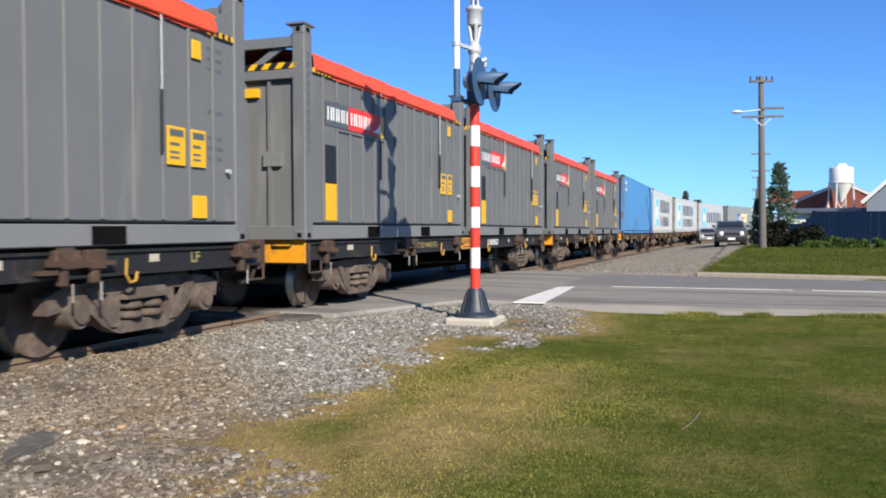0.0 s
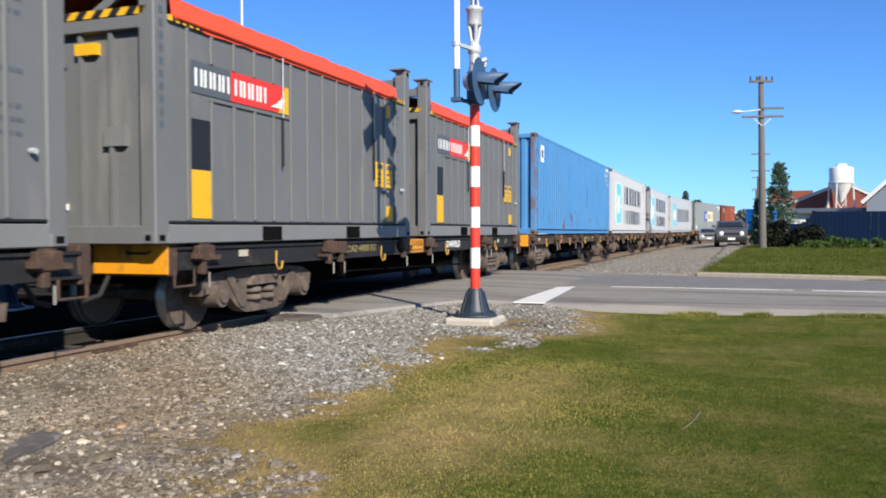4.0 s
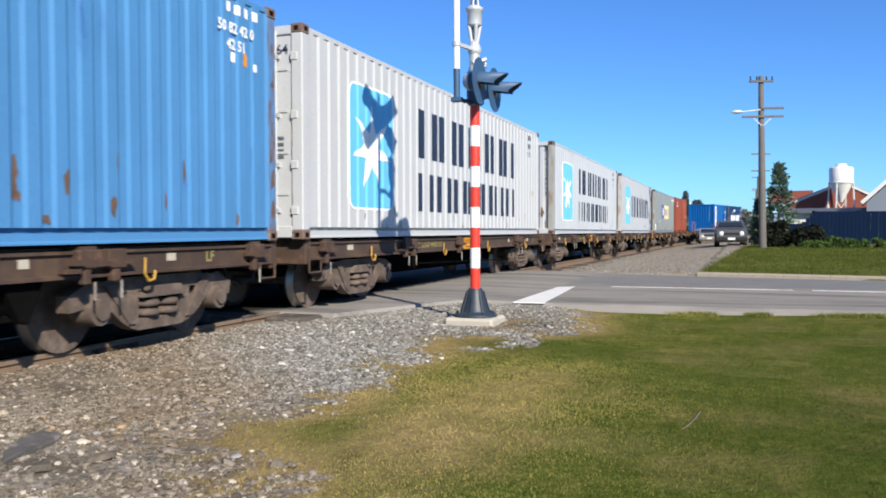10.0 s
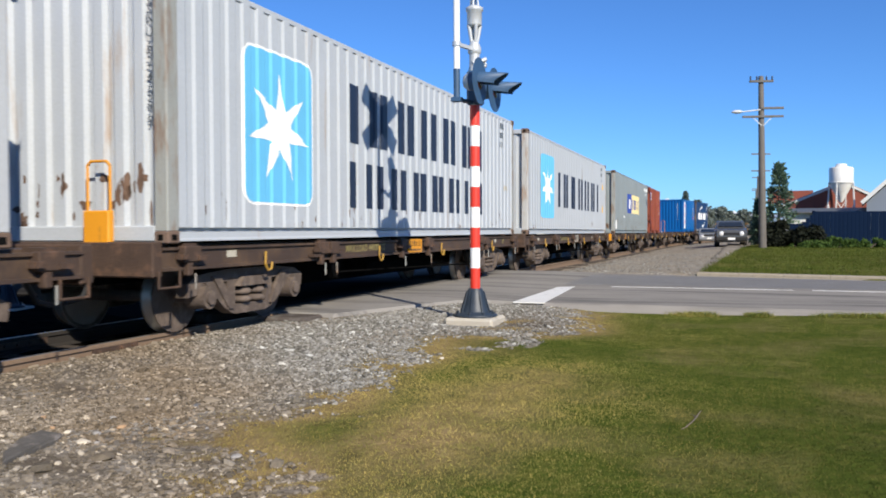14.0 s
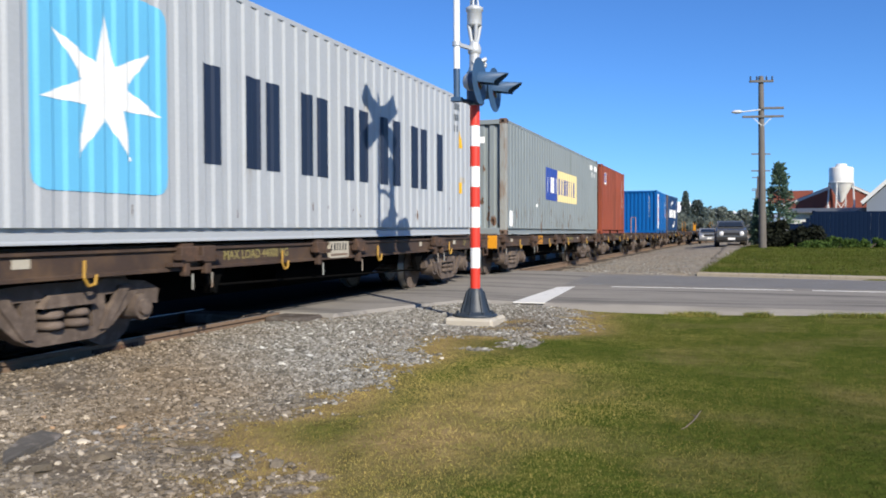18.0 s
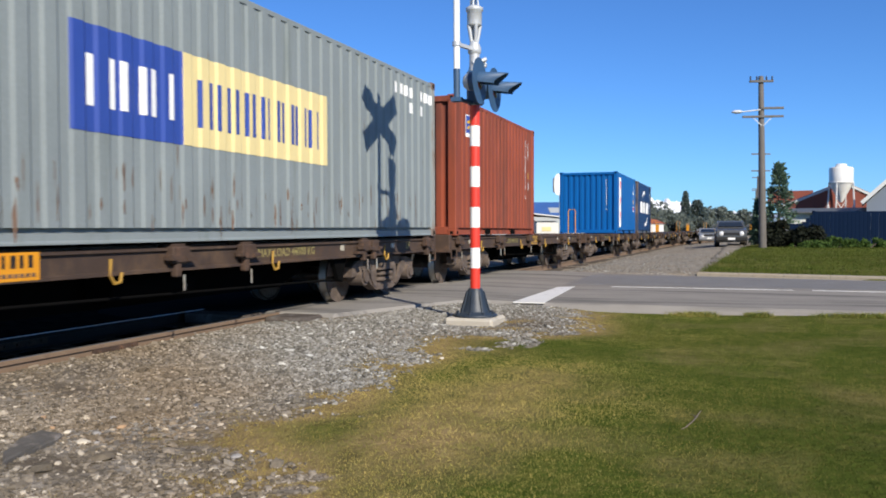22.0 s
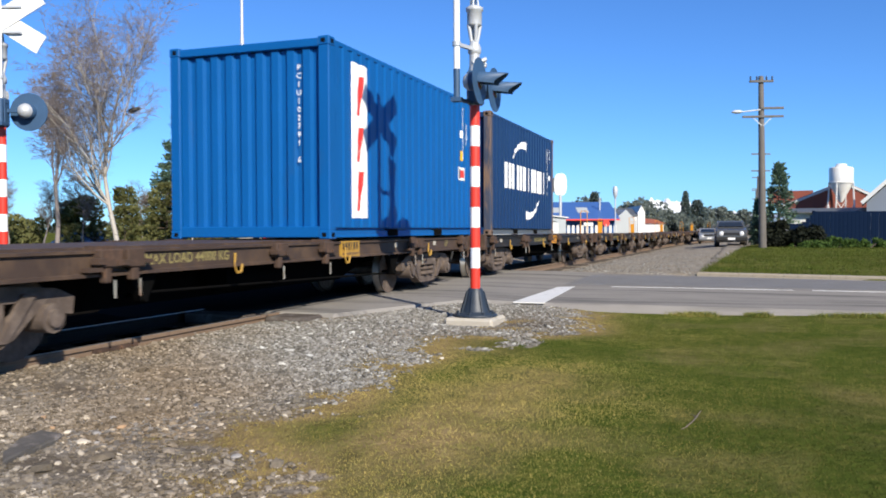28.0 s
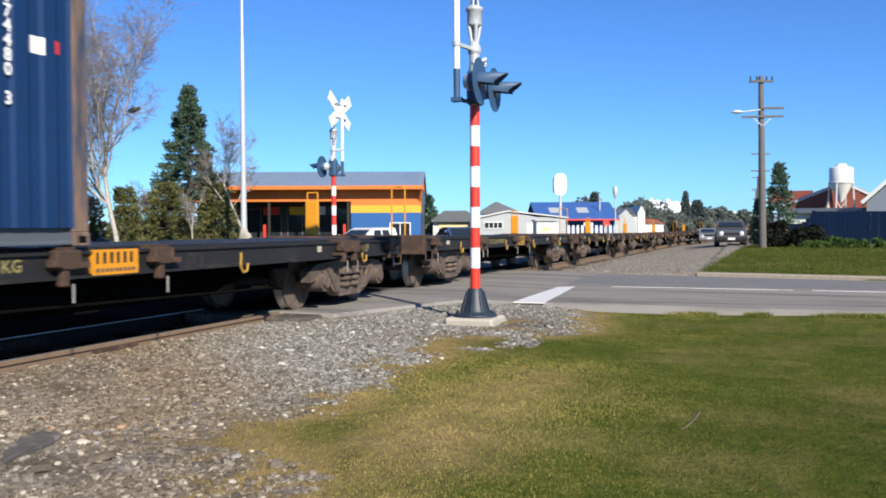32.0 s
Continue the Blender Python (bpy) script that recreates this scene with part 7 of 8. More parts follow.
def far_woods(name, spots, seed, material, label, size=0.5, each=420):
    rng = np.random.default_rng(seed)
    VV, FF, n = [], [], 0
    for x, y, w, h in spots:
        cs, rs = [], []
        for _ in range(9):
            r = rng.uniform(0.16, 0.3) * h
            cs.append((x + rng.uniform(-w / 2, w / 2), y + rng.uniform(-2, 2), rng.uniform(0.5 * r, h - r)))
            rs.append(r)
        V, F = leaf_cloud(rng, cs, rs, each, size)
        VV.append(V)
        FF.append(F + n)
        n += len(V)
    return tagged(mesh_np(name, np.concatenate(VV), np.concatenate(FF), M[material]), label, "trees", kind="stuff")


def build_trees():
    # Added hedges; their near-black leaves paint the shade below the wagons.
    for k in range(6):
        x, y = spot(-40 + k * 92, 19.5 + 0.9 * k)
        leafy_bush("dark_hedge", x, y, 1.9, 0.8, 0.75, 60 + k, "near_black_leaf", "added low hedge across the track, near-black for shade", "hedge", 2600, 0.07, "low hedges across the track", 0.0)
    x, y = spot(336, 36)
    conifer(x, y, 7.45, 2.6, 1, "tall bluish-green pointed conifer beside the shop", 42000, 0.11, power=1.05)
    x, y = spot(296, 34)
    conifer(x, y, 3.05, 1.45, 2, "olive-green upright shrub at the foot of a conifer", 8000, 0.11, "", 0.45, "shrub", "olive_shrub", "bush", 0.0)
    x, y = spot(384, 35)
    conifer(x, y, 3.2, 1.3, 3, "dull olive upright shrub at the foot of a conifer", 7000, 0.11, "", 0.5, "shrub", "olive_shrub", "bush", 0.0)
    x, y = spot(345, 33)
    bare_tree(x, y, 2.6, 0.75, 5, "small leafless tree with pale bark", "birch", 3, (0, 0), 0.1)
    x, y = spot(212, 30)
    bare_tree(x, y, 7.6, 0.55, 6, "tall leafless birch with pale leaning trunk", "birch", 4, (0, 0), 0.7, 3, [(0, 0), (-0.15, 0.95), (-0.36, 1.95), (-0.5, 2.95), (-0.45, 3.8), (-0.3, 4.6), (-0.1, 5.4), (0.1, 6.2)])
    x, y = spot(100, 32)
    bare_tree(x, y, 6.8, 0.55, 7, "leafless tree with a broad haze of twigs", "twig", 5, (0.05, 0), 0.4, 3)
    for k, (u, h) in enumerate(((15, 3.4), (75, 3.0), (140, 3.2), (258, 2.6))):
        x, y = spot(u, 34.5)
        bare_tree(x, y, h, 1.0, 80 + k, "leafless grey-brown shrub under taller trees", "twig", 4, (0, 0), 0.1, 3)
    x, y = spot(440, 35.5)
    bare_tree(x, y, 5.4, 0.7, 8, "leafless pale tree before the shop", "birch", 4, (0.05, 0), 0.1)
    x, y = spot(222, 33)
    conifer(x, y, 2.9, 0.8, 9, "dull olive upright bush under bare trees", 6000, 0.11, "", 0.45, "shrub", "olive_shrub", "bush", 0.0)
    x, y = spot(135, 36)
    leafy_bush("olive_shrub", x, y, 1.8, 1.2, 2.5, 10, "shrub", "dull olive bush under bare trees", "bush", 3000, 0.1)
    x, y = spot(30, 38)
    leafy_bush("olive_shrub", x, y, 3.0, 1.2, 2.0, 11, "shrub", "low dull olive bush under bare trees", "bush", 3000, 0.1)
    x, y = spot(262, 45)
    leafy_bush("olive_shrub", x, y, 3.0, 1.5, 1.9, 12, "shrub", "low brownish bush in the gap between trees", "bush", 2400, 0.12)
    x, y = spot(1378, 46)
    conifer(x, y, 4.75, 1.35, 13, "dark wispy conifer behind the power pole", 3600, 0.17, power=0.95)
    x, y = spot(1341, 47)
    conifer(x, y, 2.7, 0.5, 14, "small dark conifer behind the power pole", 3000, 0.14)
    for k, (u, d, w, h) in enumerate(((1452, 39, 1.4, 0.55), (1478, 39, 1.0, 0.62), (1505, 39.2, 1.4, 0.45), (1535, 39, 1.3, 0.5), (1562, 39, 1.2, 0.55), (1420, 40, 1.0, 0.4))):
        x, y = spot(u, d)
        leafy_bush("green_weeds", x, y, w, 0.6, h, 40 + k, "hedge", "low green weeds at the foot of the fence", "weeds", 900, 0.06, "weeds along the fence", 0.05)
    x, y = spot(1420, 40.4)
    leafy_bush("dark_bush", x, y, 1.5, 0.6, 1.25, 52, "near_black_leaf", "nearly black bush against the end of the fence", "bush", 3600, 0.08)
    # Fills a shaded gap; the shade is in its near-black leaf colour.
    x, y = spot(1372, 41)
    leafy_bush("dark_bush", x, y, 1.1, 0.9, 1.35, 51, "near_black_leaf", "bush beside the power pole, near-black for a shaded gap", "bush", 3000, 0.08)
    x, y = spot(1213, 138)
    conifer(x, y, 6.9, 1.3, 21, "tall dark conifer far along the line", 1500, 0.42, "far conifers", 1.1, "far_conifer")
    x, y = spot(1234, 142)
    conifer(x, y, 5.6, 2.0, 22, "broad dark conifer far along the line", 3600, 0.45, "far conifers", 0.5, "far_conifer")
    x, y = spot(1052, 95)
    conifer(x, y, 5.2, 1.4, 23, "dark conifer behind the blue roof", 2600, 0.3, "far conifers", 0.8, "far_conifer")
    x, y = spot(757, 62)
    conifer(x, y, 3.6, 1.3, 24, "dark conifer beside the grey houses", 1500, 0.3, "far conifers")
    rng = random.Random(3)
    row = []
    for u, d, h in ((1018, 100, 5.0), (1035, 104, 4.6), (1115, 120, 6.2), (1128, 122, 5.5), (1146, 126, 5.0), (1160, 130, 4.6), (1176, 132, 4.2), (1190, 134, 4.0), (1245, 150, 4.6), (1262, 150, 5.0), (1280, 155, 5.3), (1298, 150, 5.0), (1315, 150, 4.6), (1328, 150, 4.2), (1150, 120, 3.2), (1170, 118, 2.8), (1200, 118, 2.6), (1225, 120, 2.6), (1250, 120, 2.8)):
        x, y = spot(u, d)
        row.append((x, y, 4.0 * d / 130, h))
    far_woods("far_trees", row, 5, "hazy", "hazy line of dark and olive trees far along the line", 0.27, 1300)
    row = []
    for k in range(34):
        x, y = spot(-500 + k * 62, 250 + 60 * rng.random())
        row.append((x, y, 14, rng.uniform(3.0, 5.5)))
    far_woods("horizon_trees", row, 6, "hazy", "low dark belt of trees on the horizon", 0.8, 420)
    row = []
    for k in range(26):
        a = radians(200 + k * 14)
        row.append((150 * math.cos(a), 150 * math.sin(a) - 20, 16, rng.uniform(4, 7)))
    far_woods("shelter_belt", [r for r in row if r[1] < 60 and abs(r[0]) > 40 or r[1] < -60], 7, "hedge", "dark shelter belt behind the crossing", 1.0, 300)


build_trees()


def build_bird():
    x, y = spot(239, 30)
    b = thing("perched_bird", pose(x, y, up(194, 30), 0, 0, 20), "dark bird perched high in a bare birch", "bird")
    for name, c, r, tilt in (("body", (0, 0, 0), (0.2, 0.1, 0.1), -12), ("head", (0.2, 0, 0.06), (0.075, 0.065, 0.065), 0), ("tail", (-0.24, 0, -0.05), (0.13, 0.05, 0.02), -14)):
        bm = bmesh.new()
        bmesh.ops.create_icosphere(bm, subdivisions=2, radius=1.0)
        bmesh.ops.transform(bm, verts=bm.verts[:], matrix=pose(*c, 0, tilt, 0) @ Matrix.Diagonal((*r, 1)))
        for f in bm.faces:
            f.smooth = True
        part(name, bm, M["black"], b)
    bm = bmesh.new()
    rod(bm, (0.26, 0, 0.06), (0.34, 0, 0.045), 0.02, 0.004, seg=6)
    part("beak", bm, M["black"], b)
    bm = bmesh.new()
    rod(bm, (-0.45, 0.05, -0.13), (0.5, -0.05, -0.09), 0.014, 0.008, seg=6)
    part("perch_twig", bm, M["twig"], b, "thin bare twig under its feet")


build_bird()


# ---- buildings ----
TURN = 19.85


def facing(name, u, d, label, category, group="", side=0.0, turn=0.0, z=0.0):
    x, y = spot(u, d, side)
    return thing(name, pose(x, y, z, 0, 0, TURN + turn), label, category, group)


def framed_window(house, x0, x1, z0, z1, y, frame_mat="wall_white", bars=1):
    bm = bmesh.new()
    box(bm, x0, x1, y - 0.02, y + 0.01, z0, z1)
    w = part("window", bm, M["glass"], house, "dark glazed window")
    bm = bmesh.new()
    for a, b, c, d in ((x0 - 0.06, x1 + 0.06, z0 - 0.06, z0), (x0 - 0.06, x1 + 0.06, z1, z1 + 0.06), (x0 - 0.06, x0, z0, z1), (x1, x1 + 0.06, z0, z1)):
        box(bm, a, b, y - 0.05, y + 0.02, c, d)
    for k in range(bars):
        xm = x0 + (x1 - x0) * (k + 1) / (bars + 1)
        box(bm, xm - 0.025, xm + 0.025, y - 0.045, y + 0.015, z0, z1)
    part("window_frame", bm, M[frame_mat], w)


def build_shop():
    s = facing("shop_building", 570, 40, "orange, yellow and blue shop with a blue-grey iron roof", "building")
    L, R, B = -6.6, 4.74, 9.0          # along the front, right end, depth
    bm = bmesh.new()
    box(bm, L, R, 2.2, B, 0, 3.05)
    part("rear_wall", bm, M["shop_dark"], s, "dark recessed shopfront wall")
    bm = bmesh.new()
    box(bm, 1.4, R - 0.01, 0, 2.195, 2.15, 3.0)
    part("upper_wall", bm, M["shop_orange"], s, "orange front wall")
    bm = bmesh.new()
    box(bm, 1.39, R, -0.012, 2.19, 1.8, 2.15)
    part("yellow_band", bm, M["shop_yellow"], s, "yellow band along the wall")
    bm = bmesh.new()
    box(bm, 1.4, R - 0.01, 0, 2.195, -0.1, 1.8)
    part("lower_wall", bm, M["shop_blue"], s, "blue lower wall")
    bm = bmesh.new()
    box(bm, L, 1.4, 0.0, 0.25, 2.35, 3.0)
    part("fascia", bm, M["shop_orange"], s, "orange fascia above the verandah")
    bm = bmesh.new()
    prism(bm, [(-0.55, 2.95), (4.6, 4.0), (9.3, 3.0), (9.3, 3.07), (4.6, 4.07), (-0.55, 3.02)], "x", L - 0.2, R + 0.12)
    part("roof", bm, M["roof_blue"], s, "blue-grey corrugated iron roof")
    bm = bmesh.new()
    for k in range(60):
        x = L - 0.15 + k * (R - L + 0.2) / 60
        prism(bm, [(-0.5, 3.025), (4.6, 4.072), (4.6, 4.1), (-0.5, 3.05)], "x", x, x + 0.035)
    part("roof_ribs", bm, M["roof_blue"], s)
    bm = bmesh.new()
    box(bm, L - 0.2, R + 0.14, -0.65, -0.53, 2.88, 3.07, bevel=0.02)
    part("gutter", bm, M["shop_orange"], s, "orange gutter")
    bm = bmesh.new()
    prism(bm, [(-0.5, 3.0), (4.6, 3.98), (9.2, 3.0)], "x", R - 0.06, R + 0.03)
    part("gable", bm, M["shop_orange"], s, "orange gable end")
    bm = bmesh.new()
    prism(bm, [(-0.5, 2.92), (0.3, 2.92), (0.02, 2.3)], "x", R - 0.06, R + 0.02)
    part("eave_bracket", bm, M["shop_orange"], s)
    for k in range(5):
        bm = bmesh.new()
        box(bm, L + 0.2 + k * 1.9, L + 0.32 + k * 1.9, 0.06, 0.18, 0, 2.35)
        part("verandah_post", bm, M["shop_dark"], s)
    for x0, x1 in ((-2.0, -0.6), (-0.4, 1.1), (-4.4, -2.4)):
        framed_window(s, x0, x1, 0.3, 2.0, 2.19, "roof_dark", 1)
    for x, mm in ((-1.9, "shop_yellow"), (-0.9, "mast_white"), (-3.2, "mast_red")):
        bm = bmesh.new()
        box(bm, x, x + 0.8, 1.9, 1.98, 1.75, 2.15)
        part("sign_board", bm, M[mm], s, "small hanging sign board")
    for x in (-2.75, 1.05, -0.3):
        bm = bmesh.new()
        box(bm, x, x + 0.12, -0.3, -0.2, -0.1, 1.25)
        part("bollard", bm, M["mast_red"], s, "red upright post")
    framed_window(s, 3.3, 4.2, 0.5, 1.28, -0.005, "wall_white", 1)


build_shop()


def build_car(u, d, paint, label, length=4.4, width=1.76, height=1.7, turn=0.0, kind="suv", name="car", z=-0.03, yaw=None):
    """A parked vehicle in parts; its nose looks along local -y."""
    x, y = spot(u, d)
    c = thing(name, pose(x, y, z, 0, 0, TURN + turn if yaw is None else yaw), label, "car", "parked vehicles")
    L, w, h = length / 2, width / 2, height
    if kind == "suv":
        prof = [(-L, 0.32), (-L, 0.78), (-L + 0.15, 0.92), (-L + 1.15, 1.02), (-L + 1.3, 1.04), (L - 0.05, 1.04), (L, 0.9), (L, 0.35), (L - 0.2, 0.28), (-L + 0.2, 0.26)]
        cab = [(-L + 1.15, 1.03), (-L + 1.75, h - 0.07), (-L + 2.0, h), (L - 0.45, h), (L - 0.12, 1.03)]
    elif kind == "van":
        prof = [(-L, 0.3), (-L, 0.85), (-L + 0.25, 1.0), (-L + 0.5, 1.05), (L - 0.05, 1.05), (L, 0.95), (L, 0.32), (-L + 0.2, 0.25)]
        cab = [(-L + 0.4, 1.04), (-L + 0.95, h - 0.08), (-L + 1.2, h), (L - 0.15, h), (L - 0.02, 1.04)]
    else:
        prof = [(-L, 0.3), (-L, 0.62), (-L + 0.2, 0.75), (-L + 1.2, 0.88), (L - 0.6, 0.92), (L, 0.85), (L, 0.35), (L - 0.2, 0.25), (-L + 0.2, 0.22)]
        cab = [(-L + 1.1, 0.87), (-L + 1.9, h - 0.06), (-L + 2.15, h), (L - 1.2, h - 0.02), (L - 0.35, 0.9)]
    bm = bmesh.new()
    prism(bm, prof, "x", -w, w)
    bmesh.ops.bevel(bm, geom=[e for e in bm.edges if abs(e.verts[0].co.x - e.verts[1].co.x) < 0.01], offset=0.05, segments=2, affect="EDGES")
    part("body", bm, M[paint], c)
    bm = bmesh.new()
    pts = cab
    lo = [bm.verts.new((-w + 0.05 + 0.16 * (z - 1.0), a, z)) for a, z in pts]
    hi = [bm.verts.new((w - 0.05 - 0.16 * (z - 1.0), a, z)) for a, z in pts]
    bm.faces.new(lo), bm.faces.new(hi[::-1])
    for i in range(len(pts)):
        j = (i + 1) % len(pts)
        bm.faces.new((lo[i], hi[i], hi[j], lo[j]))
    part("cabin", bm, M[paint], c)
    (y0, z0), (y1, z1) = cab[0], cab[1]
    bm = bmesh.new()
    q = [(-w + 0.14, y0 - 0.012 + 0.05, z0 + 0.07), (w - 0.14, y0 - 0.012 + 0.05, z0 + 0.07), (w - 0.22, y1 - 0.02, z1 - 0.02), (-w + 0.22, y1 - 0.02, z1 - 0.02)]
    lift = Vector((0, -0.02, 0.012))
    f = [bm.verts.new(Vector(p) + lift) for p in q]
    b = [bm.verts.new(Vector(p) - lift) for p in q]
    bm.faces.new(f), bm.faces.new(b[::-1])
    for i in range(4):
        bm.faces.new((f[i], b[i], b[(i + 1) % 4], f[(i + 1) % 4]))
    part("windscreen", bm, M["glass"], c, "dark windscreen")
    for s in (-1, 1):
        ya, yb = cab[0][0] + 0.55, cab[-1][0] - 0.4
        span = (yb - ya) / 2
        for k in range(2):
            bm = bmesh.new()
            a, b2 = ya + k * span + 0.04, ya + (k + 1) * span - 0.04
            zt, zb = cab[2][1] - 0.1, cab[0][1] + 0.05
            xt, xb = w - 0.05 - 0.16 * (zt - 1.0) + 0.004, w - 0.05 - 0.16 * (zb - 1.0) + 0.004
            q = [(s * xb, a, zb), (s * xb, b2, zb), (s * xt, b2 - 0.1 * k, zt), (s * xt, a + (0.12 if k == 0 else 0), zt)]
            f = [bm.verts.new(p) for p in q]
            g = [bm.verts.new((p[0] - s * 0.02, p[1], p[2])) for p in q]
            bm.faces.new(f), bm.faces.new(g[::-1])
            for i in range(4):
                bm.faces.new((f[i], g[i], g[(i + 1) % 4], f[(i + 1) % 4]))
            part("side_window", bm, M["glass"], c)
        bm = bmesh.new()
        lathe(bm, [(0.02, 0.0), (0.1, 0.01), (0.13, 0.04), (0.13, 0.06)], s * (w - 0.28), 0.72 if kind == "suv" else 0.62, 14, 0, "y")
        bmesh.ops.translate(bm, verts=bm.verts[:], vec=(0, -L - 0.025, 0))
        part("headlight", bm, M["lampglass"], c, "clear headlight")
        bm = bmesh.new()
        box(bm, s * w, s * (w + 0.18), cab[0][0] + 0.45, cab[0][0] + 0.53, 1.05, 1.2, bevel=0.02)
        part("wing_mirror", bm, M[paint], c)
        for yw in (-L + 0.85, L - 0.85):
            bm = bmesh.new()
            r = 0.35 if kind != "sedan" else 0.31
            lathe(bm, [(r - 0.1, s * (w - 0.2)), (r, s * (w - 0.19)), (r, s * (w + 0.0)), (r - 0.04, s * (w + 0.015)), (r - 0.12, s * (w + 0.01))], yw, r, 20, 0, "x")
            wheel = part("tyre", bm, M["tyre"], c, "black tyre")
            bm = bmesh.new()
            lathe(bm, [(0.21, s * (w + 0.0)), (0.2, s * (w + 0.014)), (0.06, s * (w + 0.005)), (0.03, s * (w + 0.016))], yw, r, 16, 0, "x")
            part("rim", bm, M["galv"], wheel)
    bm = bmesh.new()
    box(bm, -0.5, 0.5, -L - 0.012, -L + 0.05, 0.64, 0.78)
    part("grille", bm, M["black"], c, "dark grille")
    bm = bmesh.new()
    box(bm, -w - 0.01, w + 0.01, -L - 0.06, -L + 0.1, 0.34, 0.55, bevel=0.04)
    part("bumper", bm, M["tyre"] if kind == "suv" else M[paint], c, "front bumper")
    bm = bmesh.new()
    box(bm, -0.18, 0.18, -L - 0.07, -L - 0.055, 0.4, 0.51)
    part("number_bar", bm, M["mark_white"], c, "plain white bar")
    return c


build_car(1292, 46.5, "suv", "dark-grey off-road car parked on the gravel lane", 4.3, 1.58, 1.42, 0, "suv", yaw=3)
build_car(1254, 70, "silver", "silver-grey saloon car parked behind another on the lane", 4.4, 1.6, 1.28, 0, "sedan", z=-0.32, yaw=4)
build_car(648, 35, "car_white", "white van with dark windows parked before the shop", 2.5, 1.5, 1.5, -40, "van", "van", -0.42)
build_car(618, 36, "car_white", "white saloon car parked before the shop", 2.8, 1.5, 1.3, -40, "sedan", "car", -0.42)
build_car(812, 47, "car_blue", "dark-blue hatchback parked beside the grey houses", 4.0, 1.68, 1.36, 20, "sedan", "car", -0.25)
build_car(165, 36, "car_blue", "dark car parked under bare trees", 3.8, 1.7, 1.35, 70, "sedan", "car", -0.4)


def build_lamp_post():
    g = facing("lamp_post", 432, 32, "tall tapered galvanised lamp post", "street lamp")
    bm = bmesh.new()
    lathe(bm, [(0.14, 0), (0.12, 1.2), (0.1, 4), (0.075, 8.3), (0.06, 8.35), (0.05, 11)], seg=14)
    part("pole", bm, M["galv"], g)
    bm = bmesh.new()
    rod(bm, (0, 0, 11), (1.2, 0, 11.3), 0.04, seg=8)
    part("arm", bm, M["galv"], g)
    bm = bmesh.new()
    box(bm, 1.1, 1.7, -0.12, 0.12, 11.2, 11.34, bevel=0.04)
    part("lantern", bm, M["galv"], g)
    bm = bmesh.new()
    lathe(bm, [(0.3, -0.1), (0.28, 0.25), (0.16, 0.9), (0.12, 1.1)], seg=14)
    part("base_collar", bm, M["concrete"], g, "pale flared base")
    p = facing("rock_pile", 447, 31.5, "small heap of pale rocks at a post", "rocks")
    rng = random.Random(5)
    for k in range(9):
        bm = bmesh.new()
        bmesh.ops.create_icosphere(bm, subdivisions=1, radius=rng.uniform(0.14, 0.28))
        for v in bm.verts:
            v.co *= rng.uniform(0.75, 1.15)
        bmesh.ops.translate(bm, verts=bm.verts[:], vec=(rng.uniform(-0.35, 0.35), rng.uniform(-0.2, 0.2), 0.1 + 0.09 * k))
        part("rock", bm, M["concrete"], p)


build_lamp_post()


